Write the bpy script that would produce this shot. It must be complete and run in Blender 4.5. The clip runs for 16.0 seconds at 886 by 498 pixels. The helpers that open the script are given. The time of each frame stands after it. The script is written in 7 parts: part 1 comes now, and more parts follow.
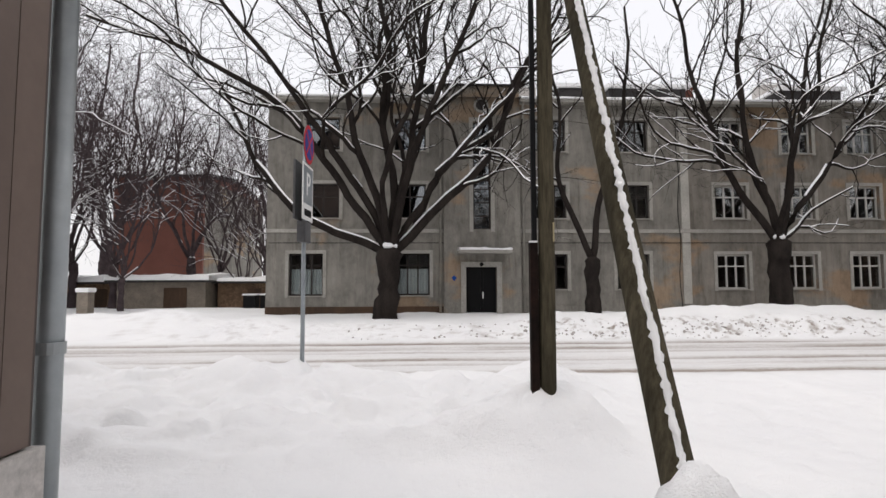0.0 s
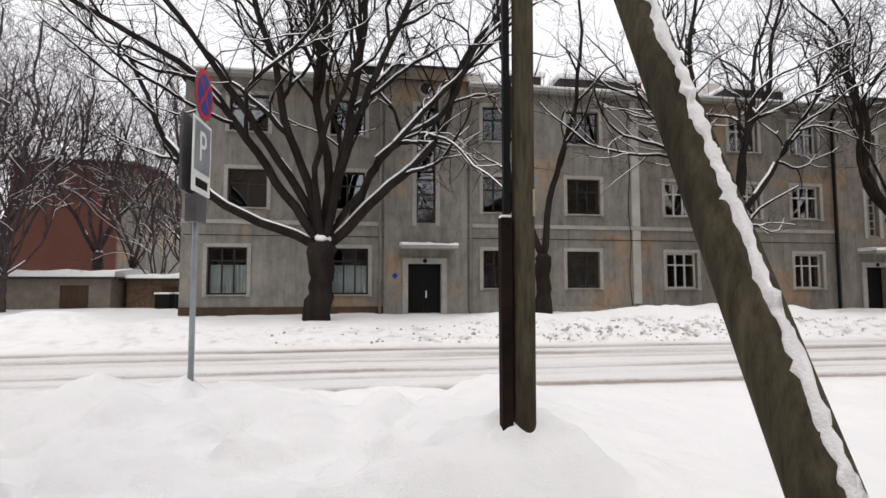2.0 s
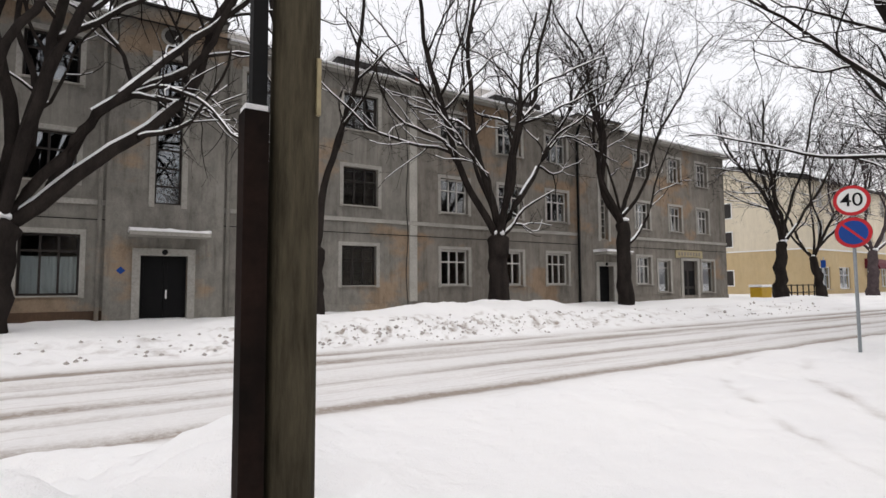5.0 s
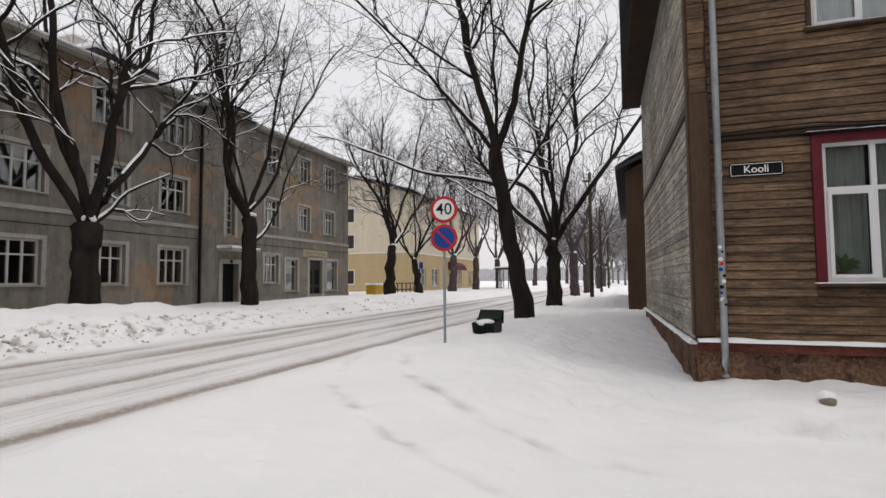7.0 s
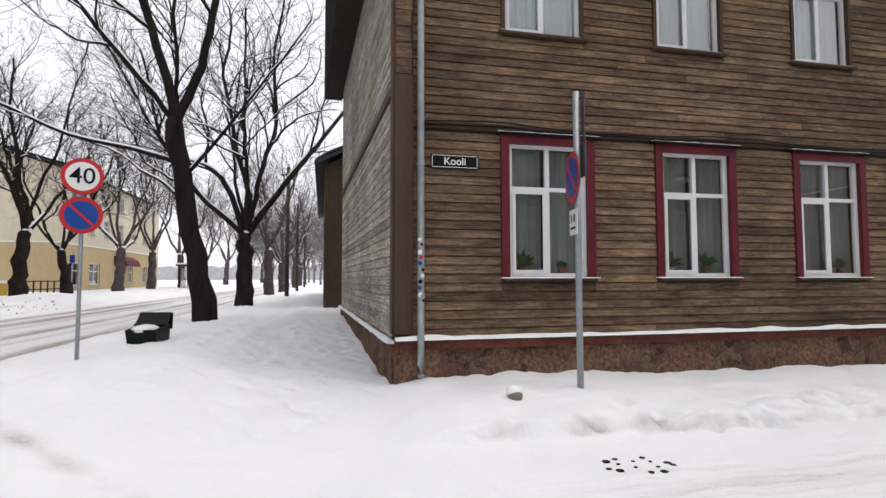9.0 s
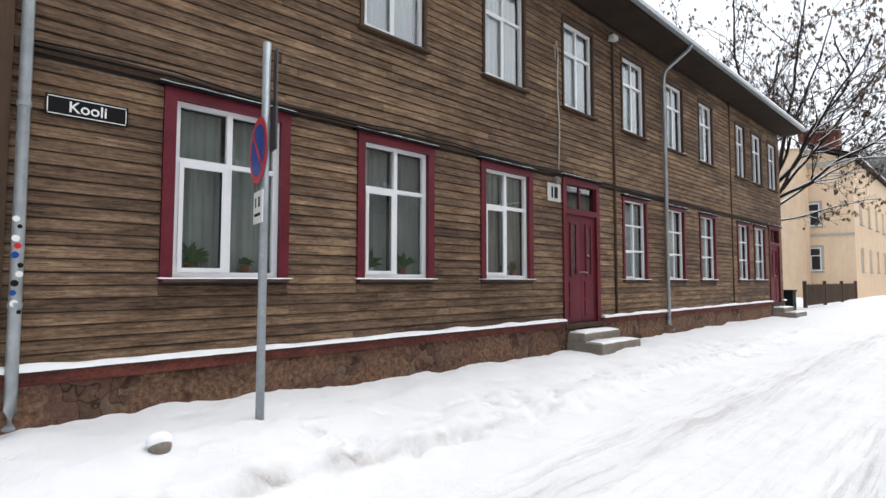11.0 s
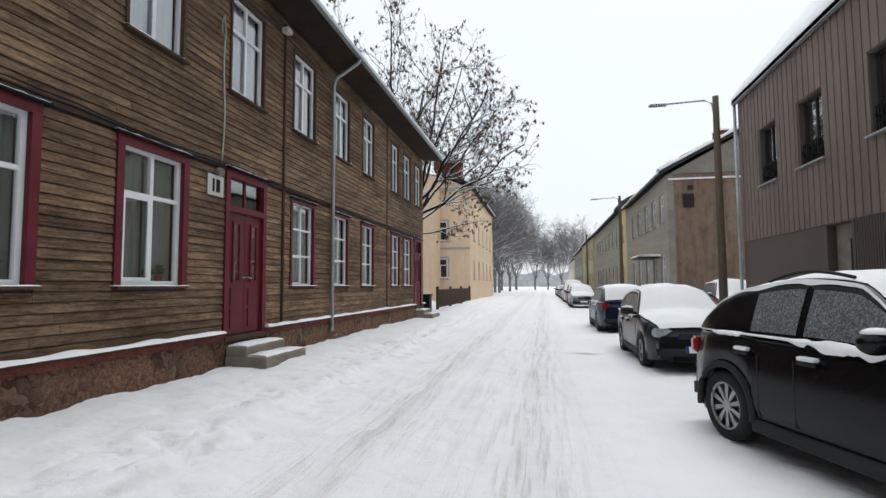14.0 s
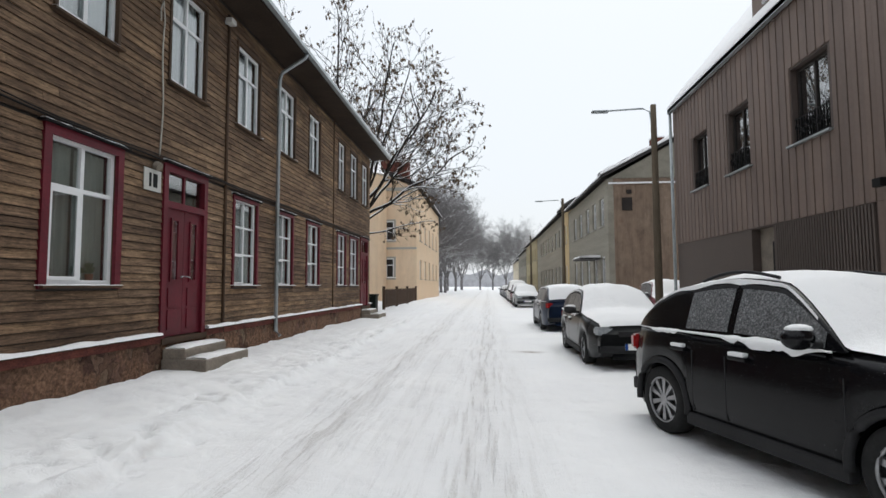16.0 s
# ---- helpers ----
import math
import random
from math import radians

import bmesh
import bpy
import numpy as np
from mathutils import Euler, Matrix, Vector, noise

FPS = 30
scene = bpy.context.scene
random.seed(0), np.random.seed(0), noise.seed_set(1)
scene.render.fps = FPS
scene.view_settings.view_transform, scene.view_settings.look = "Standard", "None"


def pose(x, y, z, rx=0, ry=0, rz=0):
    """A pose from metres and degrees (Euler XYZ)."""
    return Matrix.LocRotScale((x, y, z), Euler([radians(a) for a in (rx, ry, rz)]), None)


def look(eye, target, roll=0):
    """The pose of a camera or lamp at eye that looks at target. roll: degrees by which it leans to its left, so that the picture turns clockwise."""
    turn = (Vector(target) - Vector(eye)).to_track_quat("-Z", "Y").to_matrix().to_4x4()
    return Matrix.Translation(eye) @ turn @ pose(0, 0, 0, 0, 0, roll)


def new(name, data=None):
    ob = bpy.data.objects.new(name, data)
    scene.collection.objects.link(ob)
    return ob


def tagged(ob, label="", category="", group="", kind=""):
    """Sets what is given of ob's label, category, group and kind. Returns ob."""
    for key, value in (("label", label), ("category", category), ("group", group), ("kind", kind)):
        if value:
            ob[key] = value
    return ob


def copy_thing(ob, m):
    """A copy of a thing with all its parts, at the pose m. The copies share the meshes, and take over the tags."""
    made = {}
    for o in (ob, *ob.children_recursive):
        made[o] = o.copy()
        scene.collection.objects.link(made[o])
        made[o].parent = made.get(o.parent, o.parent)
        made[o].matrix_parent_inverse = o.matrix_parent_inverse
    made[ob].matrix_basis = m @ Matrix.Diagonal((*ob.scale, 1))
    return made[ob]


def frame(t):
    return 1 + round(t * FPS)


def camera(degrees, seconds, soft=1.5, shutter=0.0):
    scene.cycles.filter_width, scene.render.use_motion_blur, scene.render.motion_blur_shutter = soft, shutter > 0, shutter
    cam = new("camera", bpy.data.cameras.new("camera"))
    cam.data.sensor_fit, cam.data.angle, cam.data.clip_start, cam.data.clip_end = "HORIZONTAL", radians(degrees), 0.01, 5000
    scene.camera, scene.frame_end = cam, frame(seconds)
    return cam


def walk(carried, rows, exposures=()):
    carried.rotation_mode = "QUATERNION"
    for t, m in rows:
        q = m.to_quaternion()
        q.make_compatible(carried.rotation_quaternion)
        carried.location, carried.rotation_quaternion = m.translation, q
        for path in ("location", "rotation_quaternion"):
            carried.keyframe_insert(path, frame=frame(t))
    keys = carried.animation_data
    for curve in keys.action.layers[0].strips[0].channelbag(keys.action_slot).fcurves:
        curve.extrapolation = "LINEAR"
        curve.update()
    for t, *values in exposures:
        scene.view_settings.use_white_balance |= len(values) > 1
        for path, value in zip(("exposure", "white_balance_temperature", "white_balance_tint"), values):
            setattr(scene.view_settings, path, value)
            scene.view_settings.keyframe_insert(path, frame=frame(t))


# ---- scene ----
cam = camera(79.4, 16.0)
# time, place of the lens, turn, pitch above level, roll
ROWS = [
    (0.0, 0.008, 0.030, 1.751, -2.49, 3.94, 0.20),
    (0.5, 0.041, 0.416, 1.744, -3.81, 4.00, 0.15),
    (1.0, 0.088, 0.835, 1.711, -6.26, 3.94, 0.15),
    (1.5, 0.106, 1.274, 1.696, -7.38, 3.90, 0.12),
    (2.0, 0.131, 1.694, 1.693, -8.78, 3.92, 0.00),
    (2.5, 0.187, 2.097, 1.676, -10.21, 3.96, 0.09),
    (3.0, 0.196, 2.511, 1.639, -11.74, 4.00, 0.02),
    (5.5, 0.992, 3.860, 1.604, -41.67, 3.70, 0.44),
    (6.0, 1.265, 3.992, 1.595, -51.12, 3.59, 0.54),
    (6.5, 1.575, 4.023, 1.604, -61.09, 3.48, 0.60),
    (7.0, 1.903, 4.138, 1.629, -70.99, 3.39, 0.42),
    (7.5, 2.258, 4.146, 1.585, -80.64, 3.44, 0.43),
    (8.0, 2.663, 4.204, 1.567, -87.99, 3.33, 0.39),
    (8.5, 3.034, 4.200, 1.548, -95.31, 3.22, 0.25),
    (11.0, 4.548, 3.378, 1.539, -133.97, 3.31, -0.05),
    (11.5, 4.697, 3.126, 1.532, -142.35, 3.35, -0.04),
    (12.0, 4.797, 2.941, 1.524, -148.80, 3.60, 0.14),
    (12.5, 4.980, 2.833, 1.539, -155.29, 3.79, 0.03),
    (13.0, 5.053, 2.730, 1.540, -161.73, 3.81, 0.17),
    (13.5, 5.078, 2.686, 1.536, -166.28, 3.90, 0.30),
    (14.0, 5.098, 2.673, 1.526, -169.37, 3.96, 0.31),
    (14.5, 5.107, 2.679, 1.527, -171.45, 3.95, 0.27),
    (15.0, 5.127, 2.678, 1.519, -172.96, 3.97, 0.29),
    (15.5, 5.131, 2.696, 1.519, -174.18, 3.97, 0.28),
    (16.0, 5.146, 2.691, 1.520, -175.18, 3.94, 0.27),
]
walk(cam, [(t, pose(x, y, z, 90 + pitch, roll, yaw)) for t, x, y, z, yaw, pitch, roll in ROWS],
     [(0, 0.07, 6450, 10), (3, 0.2, 6500, 10), (5.5, 0.0, 6450, 10), (6.5, -0.25, 6550, 10), (7.5, -0.06, 6450, 10), (8.5, 0.08, 6350, 10), (11, 0.5, 6100, 7), (12, 0.25, 5950, 7), (13, 0.06, 5950, 6), (14, 0.02, 6050, 5), (16, -0.04, 6150, 5)])

# ---- world and light: an overcast winter day ----
world = bpy.data.worlds.new("overcast")
scene.world = world
world.use_nodes = True
wn, wl = world.node_tree.nodes, world.node_tree.links
sky = wn.new("ShaderNodeTexSky")
sky.sky_type, sky.sun_disc = "NISHITA", False
sky.sun_elevation, sky.sun_rotation = radians(71), radians(207)
sky.air_density, sky.dust_density, sky.ozone_density = 1.0, 6.0, 1.0
cloud = wn.new("ShaderNodeMix")
cloud.data_type = "RGBA"
cloud.inputs["Factor"].default_value = 0.965
cloud.inputs["B"].default_value = (1.0, 0.976, 0.982, 1)
wl.new(sky.outputs[0], cloud.inputs["A"])
wl.new(cloud.outputs["Result"], wn["Background"].inputs["Color"])
wn["Background"].inputs["Strength"].default_value = 0.90

sun = new("sun", bpy.data.lights.new("sun", "SUN"))
sun.data.energy, sun.data.angle, sun.data.color = 0.85, radians(38), (1.0, 0.97, 0.93)
sun.matrix_world = look((0, 0, 30), (1.2, 2.4, 22))


# ---- materials ----
def principled(name):
    m = bpy.data.materials.new(name)
    m.use_nodes = True
    return m, m.node_tree.nodes, m.node_tree.links, m.node_tree.nodes["Principled BSDF"]


def texco(n, l, scale=(1, 1, 1), kind="Object"):
    co, mp = n.new("ShaderNodeTexCoord"), n.new("ShaderNodeMapping")
    mp.inputs["Scale"].default_value = scale
    l.new(co.outputs[kind], mp.inputs[0])
    return mp.outputs[0]


def noise_tex(n, l, vec, scale, detail=4, rough=0.6):
    t = n.new("ShaderNodeTexNoise")
    t.inputs["Scale"].default_value, t.inputs["Detail"].default_value, t.inputs["Roughness"].default_value = scale, detail, rough
    l.new(vec, t.inputs["Vector"])
    return t.outputs["Fac"]


def ramp(n, l, fac, stops):
    r = n.new("ShaderNodeValToRGB")
    e = r.color_ramp.elements
    while len(e) < len(stops):
        e.new(0.5)
    for k, (p, c) in zip(e, stops):
        k.position, k.color = p, (*c, 1) if len(c) == 3 else c
    l.new(fac, r.inputs[0])
    return r.outputs[0]


def mixc(n, l, fac, a, b, mode="MIX"):
    x = n.new("ShaderNodeMix")
    x.data_type, x.blend_type = "RGBA", mode
    for key, v in (("Factor", fac), ("A", a), ("B", b)):
        if isinstance(v, (int, float)):
            x.inputs[key].default_value = v
        elif isinstance(v, tuple):
            x.inputs[key].default_value = (*v, 1)
        else:
            l.new(v, x.inputs[key])
    return x.outputs["Result"]


def bump(n, l, height, b, strength=0.4, dist=0.01):
    k = n.new("ShaderNodeBump")
    k.inputs["Strength"].default_value, k.inputs["Distance"].default_value = strength, dist
    l.new(height, k.inputs["Height"])
    l.new(k.outputs[0], b.inputs["Normal"])



def surface(name, c0, c1, rough=0.7, fine=25, broad=2.0, metal=0.0, relief=0.3, dist=0.004, stretch=(1, 1, 1), vary="", spread=0.35, spec=0.3):
    """A surface with grain and broad stains between two colours; vary: 'object' or 'island' shades each piece by chance."""
    m, n, l, b = principled(name)
    v = texco(n, l, stretch)
    f, g = noise_tex(n, l, v, fine, 6, 0.7), noise_tex(n, l, v, broad, 4)
    c = ramp(n, l, g, [(0.3, c0), (0.7, c1)])
    shade = ramp(n, l, f, [(0.25, (1 - spread,) * 3), (0.75, (1 + spread * 0.4,) * 3)])
    c = mixc(n, l, 1.0, c, shade, "MULTIPLY")
    if vary:
        o = n.new("ShaderNodeObjectInfo") if vary == "object" else n.new("ShaderNodeNewGeometry")
        rnd = o.outputs["Random"] if vary == "object" else o.outputs["Random Per Island"]
        c = mixc(n, l, 1.0, c, ramp(n, l, rnd, [(0.0, (0.86, 0.86, 0.87)), (0.5, (1, 1, 1)), (1.0, (1.1, 1.08, 1.05))]), "MULTIPLY")
    l.new(c, b.inputs["Base Color"])
    b.inputs["Metallic"].default_value = metal
    b.inputs["Specular IOR Level"].default_value = spec
    r = n.new("ShaderNodeMapRange")
    r.inputs["To Min"].default_value, r.inputs["To Max"].default_value = max(0.02, rough - 0.12), min(1, rough + 0.12)
    l.new(g, r.inputs[0])
    l.new(r.outputs[0], b.inputs["Roughness"])
    if relief:
        bump(n, l, f, b, relief, dist)
    return m


def snow_material(name, dirt=False):
    m, n, l, b = principled(name)
    v = texco(n, l)
    f, g, h = noise_tex(n, l, v, 90, 3), noise_tex(n, l, v, 7, 5), noise_tex(n, l, v, 0.6, 4)
    c = ramp(n, l, h, [(0.3, (0.86, 0.862, 0.872)), (0.7, (0.91, 0.91, 0.912))])
    lines = None
    if dirt:
        def fac(name):
            k = n.new("ShaderNodeAttribute")
            k.attribute_name = name
            return k.outputs["Fac"]

        def math2(op, p, q):
            k = n.new("ShaderNodeMath")
            k.operation = op
            for i, w in enumerate((p, q)):
                if isinstance(w, float):
                    k.inputs[i].default_value = w
                else:
                    l.new(w, k.inputs[i])
            return k.outputs[0]

        grit = noise_tex(n, l, v, 14, 8, 0.8)
        c = mixc(n, l, math2("MULTIPLY", fac("dirt"), ramp(n, l, grit, [(0.3, (0.55,) * 3), (0.62, (1.5,) * 3)])), c, (0.33, 0.285, 0.25))
        # narrow lines pressed by tyres, along both streets
        lx = math2("MULTIPLY", fac("lane_x"), ramp(n, l, noise_tex(n, l, texco(n, l, (0.05, 1.0, 0.0)), 9, 5, 0.7), [(0.52, (0,) * 3), (0.68, (1,) * 3)]))
        ly = math2("MULTIPLY", fac("lane_y"), ramp(n, l, noise_tex(n, l, texco(n, l, (1.0, 0.045, 0.0)), 11, 5, 0.7), [(0.50, (0,) * 3), (0.62, (1,) * 3)]))
        speck = ramp(n, l, noise_tex(n, l, v, 45, 4, 0.8), [(0.4, (0.15,) * 3), (0.65, (1.0,) * 3)])
        c = mixc(n, l, math2("MULTIPLY", math2("MULTIPLY", lx, 0.85), speck), c, (0.30, 0.235, 0.19))
        c = mixc(n, l, math2("MULTIPLY", math2("MULTIPLY", ly, 0.66), speck), c, (0.40, 0.37, 0.34))
        lines = math2("ADD", lx, ly)
    l.new(c, b.inputs["Base Color"])
    b.inputs["Roughness"].default_value = 0.75
    b.inputs["Specular IOR Level"].default_value = 0.25
    add = n.new("ShaderNodeMath")
    add.operation = "MULTIPLY_ADD"
    add.inputs[1].default_value = 2.5
    l.new(g, add.inputs[0])
    l.new(f, add.inputs[2])
    height = add.outputs[0]
    if lines is not None:
        height = math2("SUBTRACT", height, math2("MULTIPLY", lines, 1.1))
    bump(n, l, height, b, 0.6 if dirt else 0.5, 0.028 if dirt else 0.014)
    return m


def glass_material(name, tint=(0.93, 0.95, 0.95), gloss=0.05):
    m = bpy.data.materials.new(name)
    m.use_nodes = True
    n, l = m.node_tree.nodes, m.node_tree.links
    n.remove(n["Principled BSDF"])
    tr, gl, mx, fr, pw = (n.new("ShaderNode" + k) for k in ("BsdfTransparent", "BsdfGlossy", "MixShader", "LayerWeight", "Math"))
    tr.inputs[0].default_value, gl.inputs["Roughness"].default_value = (*tint, 1), 0.02
    fr.inputs["Blend"].default_value = 0.5
    pw.operation = "MULTIPLY_ADD"
    pw.inputs[1].default_value, pw.inputs[2].default_value = 0.30, gloss
    l.new(fr.outputs["Facing"], pw.inputs[0])
    l.new(pw.outputs[0], mx.inputs[0])
    l.new(tr.outputs[0], mx.inputs[1])
    l.new(gl.outputs[0], mx.inputs[2])
    l.new(mx.outputs[0], n["Material Output"].inputs[0])
    return m


def plaster_material(name, base, patch, patch_amount=0.62, pale=(0.42, 0.41, 0.385), seam=None, wear=1.0):
    """Old render: streaks, pale patches and spots where the coat has come off."""
    m, n, l, b = principled(name)
    v = texco(n, l)
    streak = noise_tex(n, l, texco(n, l, (1.4, 1.4, 0.18)), 1.8, 6, 0.7)
    broad, spot, fine = noise_tex(n, l, v, 0.33, 5, 0.6), noise_tex(n, l, texco(n, l, (0.7, 0.7, 1.1)), 0.34, 7, 0.6), noise_tex(n, l, v, 30, 6, 0.75)
    dark = tuple(c * (1 - 0.34 * wear) for c in base)
    c = ramp(n, l, streak, [(0.3, dark), (0.62, base)])
    c = mixc(n, l, ramp(n, l, broad, [(0.5, (0,) * 3), (0.75, (0.65,) * 3)]), c, pale)
    c = mixc(n, l, ramp(n, l, spot, [(patch_amount, (0,) * 3), (patch_amount + 0.06, (0.62,) * 3)]), c, patch)
    c = mixc(n, l, 1.0, c, ramp(n, l, fine, [(0.25, (0.75,) * 3), (0.75, (1.08,) * 3)]), "MULTIPLY")
    stain = noise_tex(n, l, texco(n, l, (1.0, 1.0, 0.7)), 2.6, 9, 0.72)
    drip = noise_tex(n, l, texco(n, l, (1.0, 1.0, 0.08)), 5.5, 6, 0.7)
    c = mixc(n, l, 1.0, c, ramp(n, l, stain, [(0.32, (1 - 0.28 * wear,) * 3), (0.5, (1.0,) * 3), (0.68, (1 + 0.14 * wear,) * 3)]), "MULTIPLY")
    c = mixc(n, l, 1.0, c, ramp(n, l, drip, [(0.3, (1 - 0.3 * wear, 1 - 0.31 * wear, 1 - 0.32 * wear)), (0.46, (1.0,) * 3)]), "MULTIPLY")
    if seam is not None:
        sep, cmp = n.new("ShaderNodeSeparateXYZ"), n.new("ShaderNodeMath")
        l.new(v, sep.inputs[0])
        cmp.operation = "GREATER_THAN"
        cmp.inputs[1].default_value = seam
        l.new(sep.outputs[0], cmp.inputs[0])
        c = mixc(n, l, cmp.outputs[0], c, mixc(n, l, 1.0, c, (0.93, 0.90, 0.88), "MULTIPLY"))
    l.new(c, b.inputs["Base Color"])
    b.inputs["Roughness"].default_value = 0.92
    b.inputs["Specular IOR Level"].default_value = 0.15
    bump(n, l, fine, b, 0.4, 0.006)
    return m


def board_material(name, cols, along, vary):
    """Weathered boards: long grain, cracks, blotches, each board a little different."""
    m, n, l, b = principled(name)
    src = n.new("ShaderNodeObjectInfo") if vary == "object" else n.new("ShaderNodeNewGeometry")
    rnd = src.outputs["Random"] if vary == "object" else src.outputs["Random Per Island"]

    def shifted(scale):
        add = n.new("ShaderNodeVectorMath")
        add.operation = "MULTIPLY_ADD"
        comb = n.new("ShaderNodeCombineXYZ")
        for k in range(3):
            l.new(rnd, comb.inputs[k])
        l.new(comb.outputs[0], add.inputs[0])
        add.inputs[1].default_value = (31.7, 31.7, 31.7)
        l.new(texco(n, l, scale), add.inputs[2])
        return add.outputs[0]

    lng = (0.05, 1, 1) if along == "x" else (1, 0.05, 1)
    mid = (0.4, 1, 1) if along == "x" else (1, 0.4, 1)
    streak, crack = noise_tex(n, l, shifted(lng), 38, 8, 0.7), noise_tex(n, l, shifted(lng), 75, 4, 0.6)
    blot, wide = noise_tex(n, l, shifted(mid), 3.2, 6, 0.7), noise_tex(n, l, texco(n, l, (1, 0.5, 0.7)), 0.55, 4)
    c = ramp(n, l, blot, [(0.3, cols[0]), (0.5, cols[1]), (0.72, cols[2])])
    c = mixc(n, l, 1.0, c, ramp(n, l, streak, [(0.36, (0.38,) * 3), (0.52, (0.92,) * 3), (0.66, (1.32,) * 3)]), "MULTIPLY")
    fleck = noise_tex(n, l, shifted(tuple(0.3 if k == 0.05 else 1 for k in lng)), 34, 9, 0.8)
    c = mixc(n, l, 1.0, c, ramp(n, l, fleck, [(0.34, (0.62,) * 3), (0.5, (1.0,) * 3), (0.66, (1.4, 1.38, 1.34))]), "MULTIPLY")
    c = mixc(n, l, 1.0, c, ramp(n, l, crack, [(0.32, (0.25,) * 3), (0.4, (1.0,) * 3)]), "MULTIPLY")
    c = mixc(n, l, 1.0, c, ramp(n, l, wide, [(0.35, (0.62, 0.6, 0.6)), (0.62, (1.1, 1.1, 1.08))]), "MULTIPLY")
    c = mixc(n, l, 1.0, c, ramp(n, l, rnd, [(0.0, (0.68, 0.66, 0.66)), (0.3, (0.9, 0.89, 0.89)), (0.7, (1.05, 1.04, 1.01)), (1.0, (1.28, 1.24, 1.14))]), "MULTIPLY")
    l.new(c, b.inputs["Base Color"])
    b.inputs["Roughness"].default_value = 0.85
    b.inputs["Specular IOR Level"].default_value = 0.25
    bump(n, l, streak, b, 0.6, 0.006)
    return m


BROWNS, GREYS = ((0.118, 0.075, 0.05), (0.217, 0.144, 0.092), (0.31, 0.216, 0.138)), ((0.3, 0.275, 0.24), (0.44, 0.41, 0.37), (0.58, 0.55, 0.5))
SNOW, GROUND_SNOW = snow_material("snow"), snow_material("ground_snow", True)
GLASS = glass_material("window_glass")
BARK = surface("bark", (0.017, 0.014, 0.013), (0.040, 0.033, 0.029), 0.95, 40, 3, relief=0.9, dist=0.02, stretch=(1, 1, 0.3), spec=0.06)
# pale twig colour of yard trees; on far street trees it paints haze
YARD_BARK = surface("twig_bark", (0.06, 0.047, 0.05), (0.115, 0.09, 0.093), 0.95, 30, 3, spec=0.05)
BOARD = board_material("weathered_board", BROWNS, "y", "object")
BOARD_REST = board_material("weathered_board_rest", BROWNS, "y", "island")
GABLE_BOARD = board_material("grey_weathered_board", GREYS, "x", "object")
TRIM_BROWN = surface("brown_trim", (0.05, 0.03, 0.018), (0.1, 0.06, 0.036), 0.75, 20, 1.5, stretch=(1, 1, 0.2))
RED = surface("maroon_paint", (0.09, 0.008, 0.016), (0.15, 0.014, 0.026), 0.5, 30, 2, relief=0.15)
WHITE = surface("white_frame", (0.72, 0.73, 0.74), (0.8, 0.8, 0.8), 0.35, 20, 2, relief=0.05, spread=0.08)
DARK_FRAME = surface("dark_frame", (0.02, 0.017, 0.016), (0.04, 0.032, 0.028), 0.5, 30, 2)
CURTAIN = surface("sheer_curtain", (0.40, 0.43, 0.43), (0.50, 0.53, 0.53), 0.9, 40, 2, relief=0.1, spread=0.12)
CURTAIN_GREEN = surface("grey_green_curtain", (0.21, 0.235, 0.215), (0.29, 0.31, 0.285), 0.9, 40, 2, relief=0.1, spread=0.15)
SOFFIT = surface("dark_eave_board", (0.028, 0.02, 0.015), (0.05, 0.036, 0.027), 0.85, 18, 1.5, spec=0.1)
PILASTER = surface("pale_plaster", (0.40, 0.385, 0.345), (0.52, 0.50, 0.45), 0.9, 18, 1.2)
# dark base colour, puts the dimness of the rooms into their walls
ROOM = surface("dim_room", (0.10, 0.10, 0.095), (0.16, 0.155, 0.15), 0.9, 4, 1)


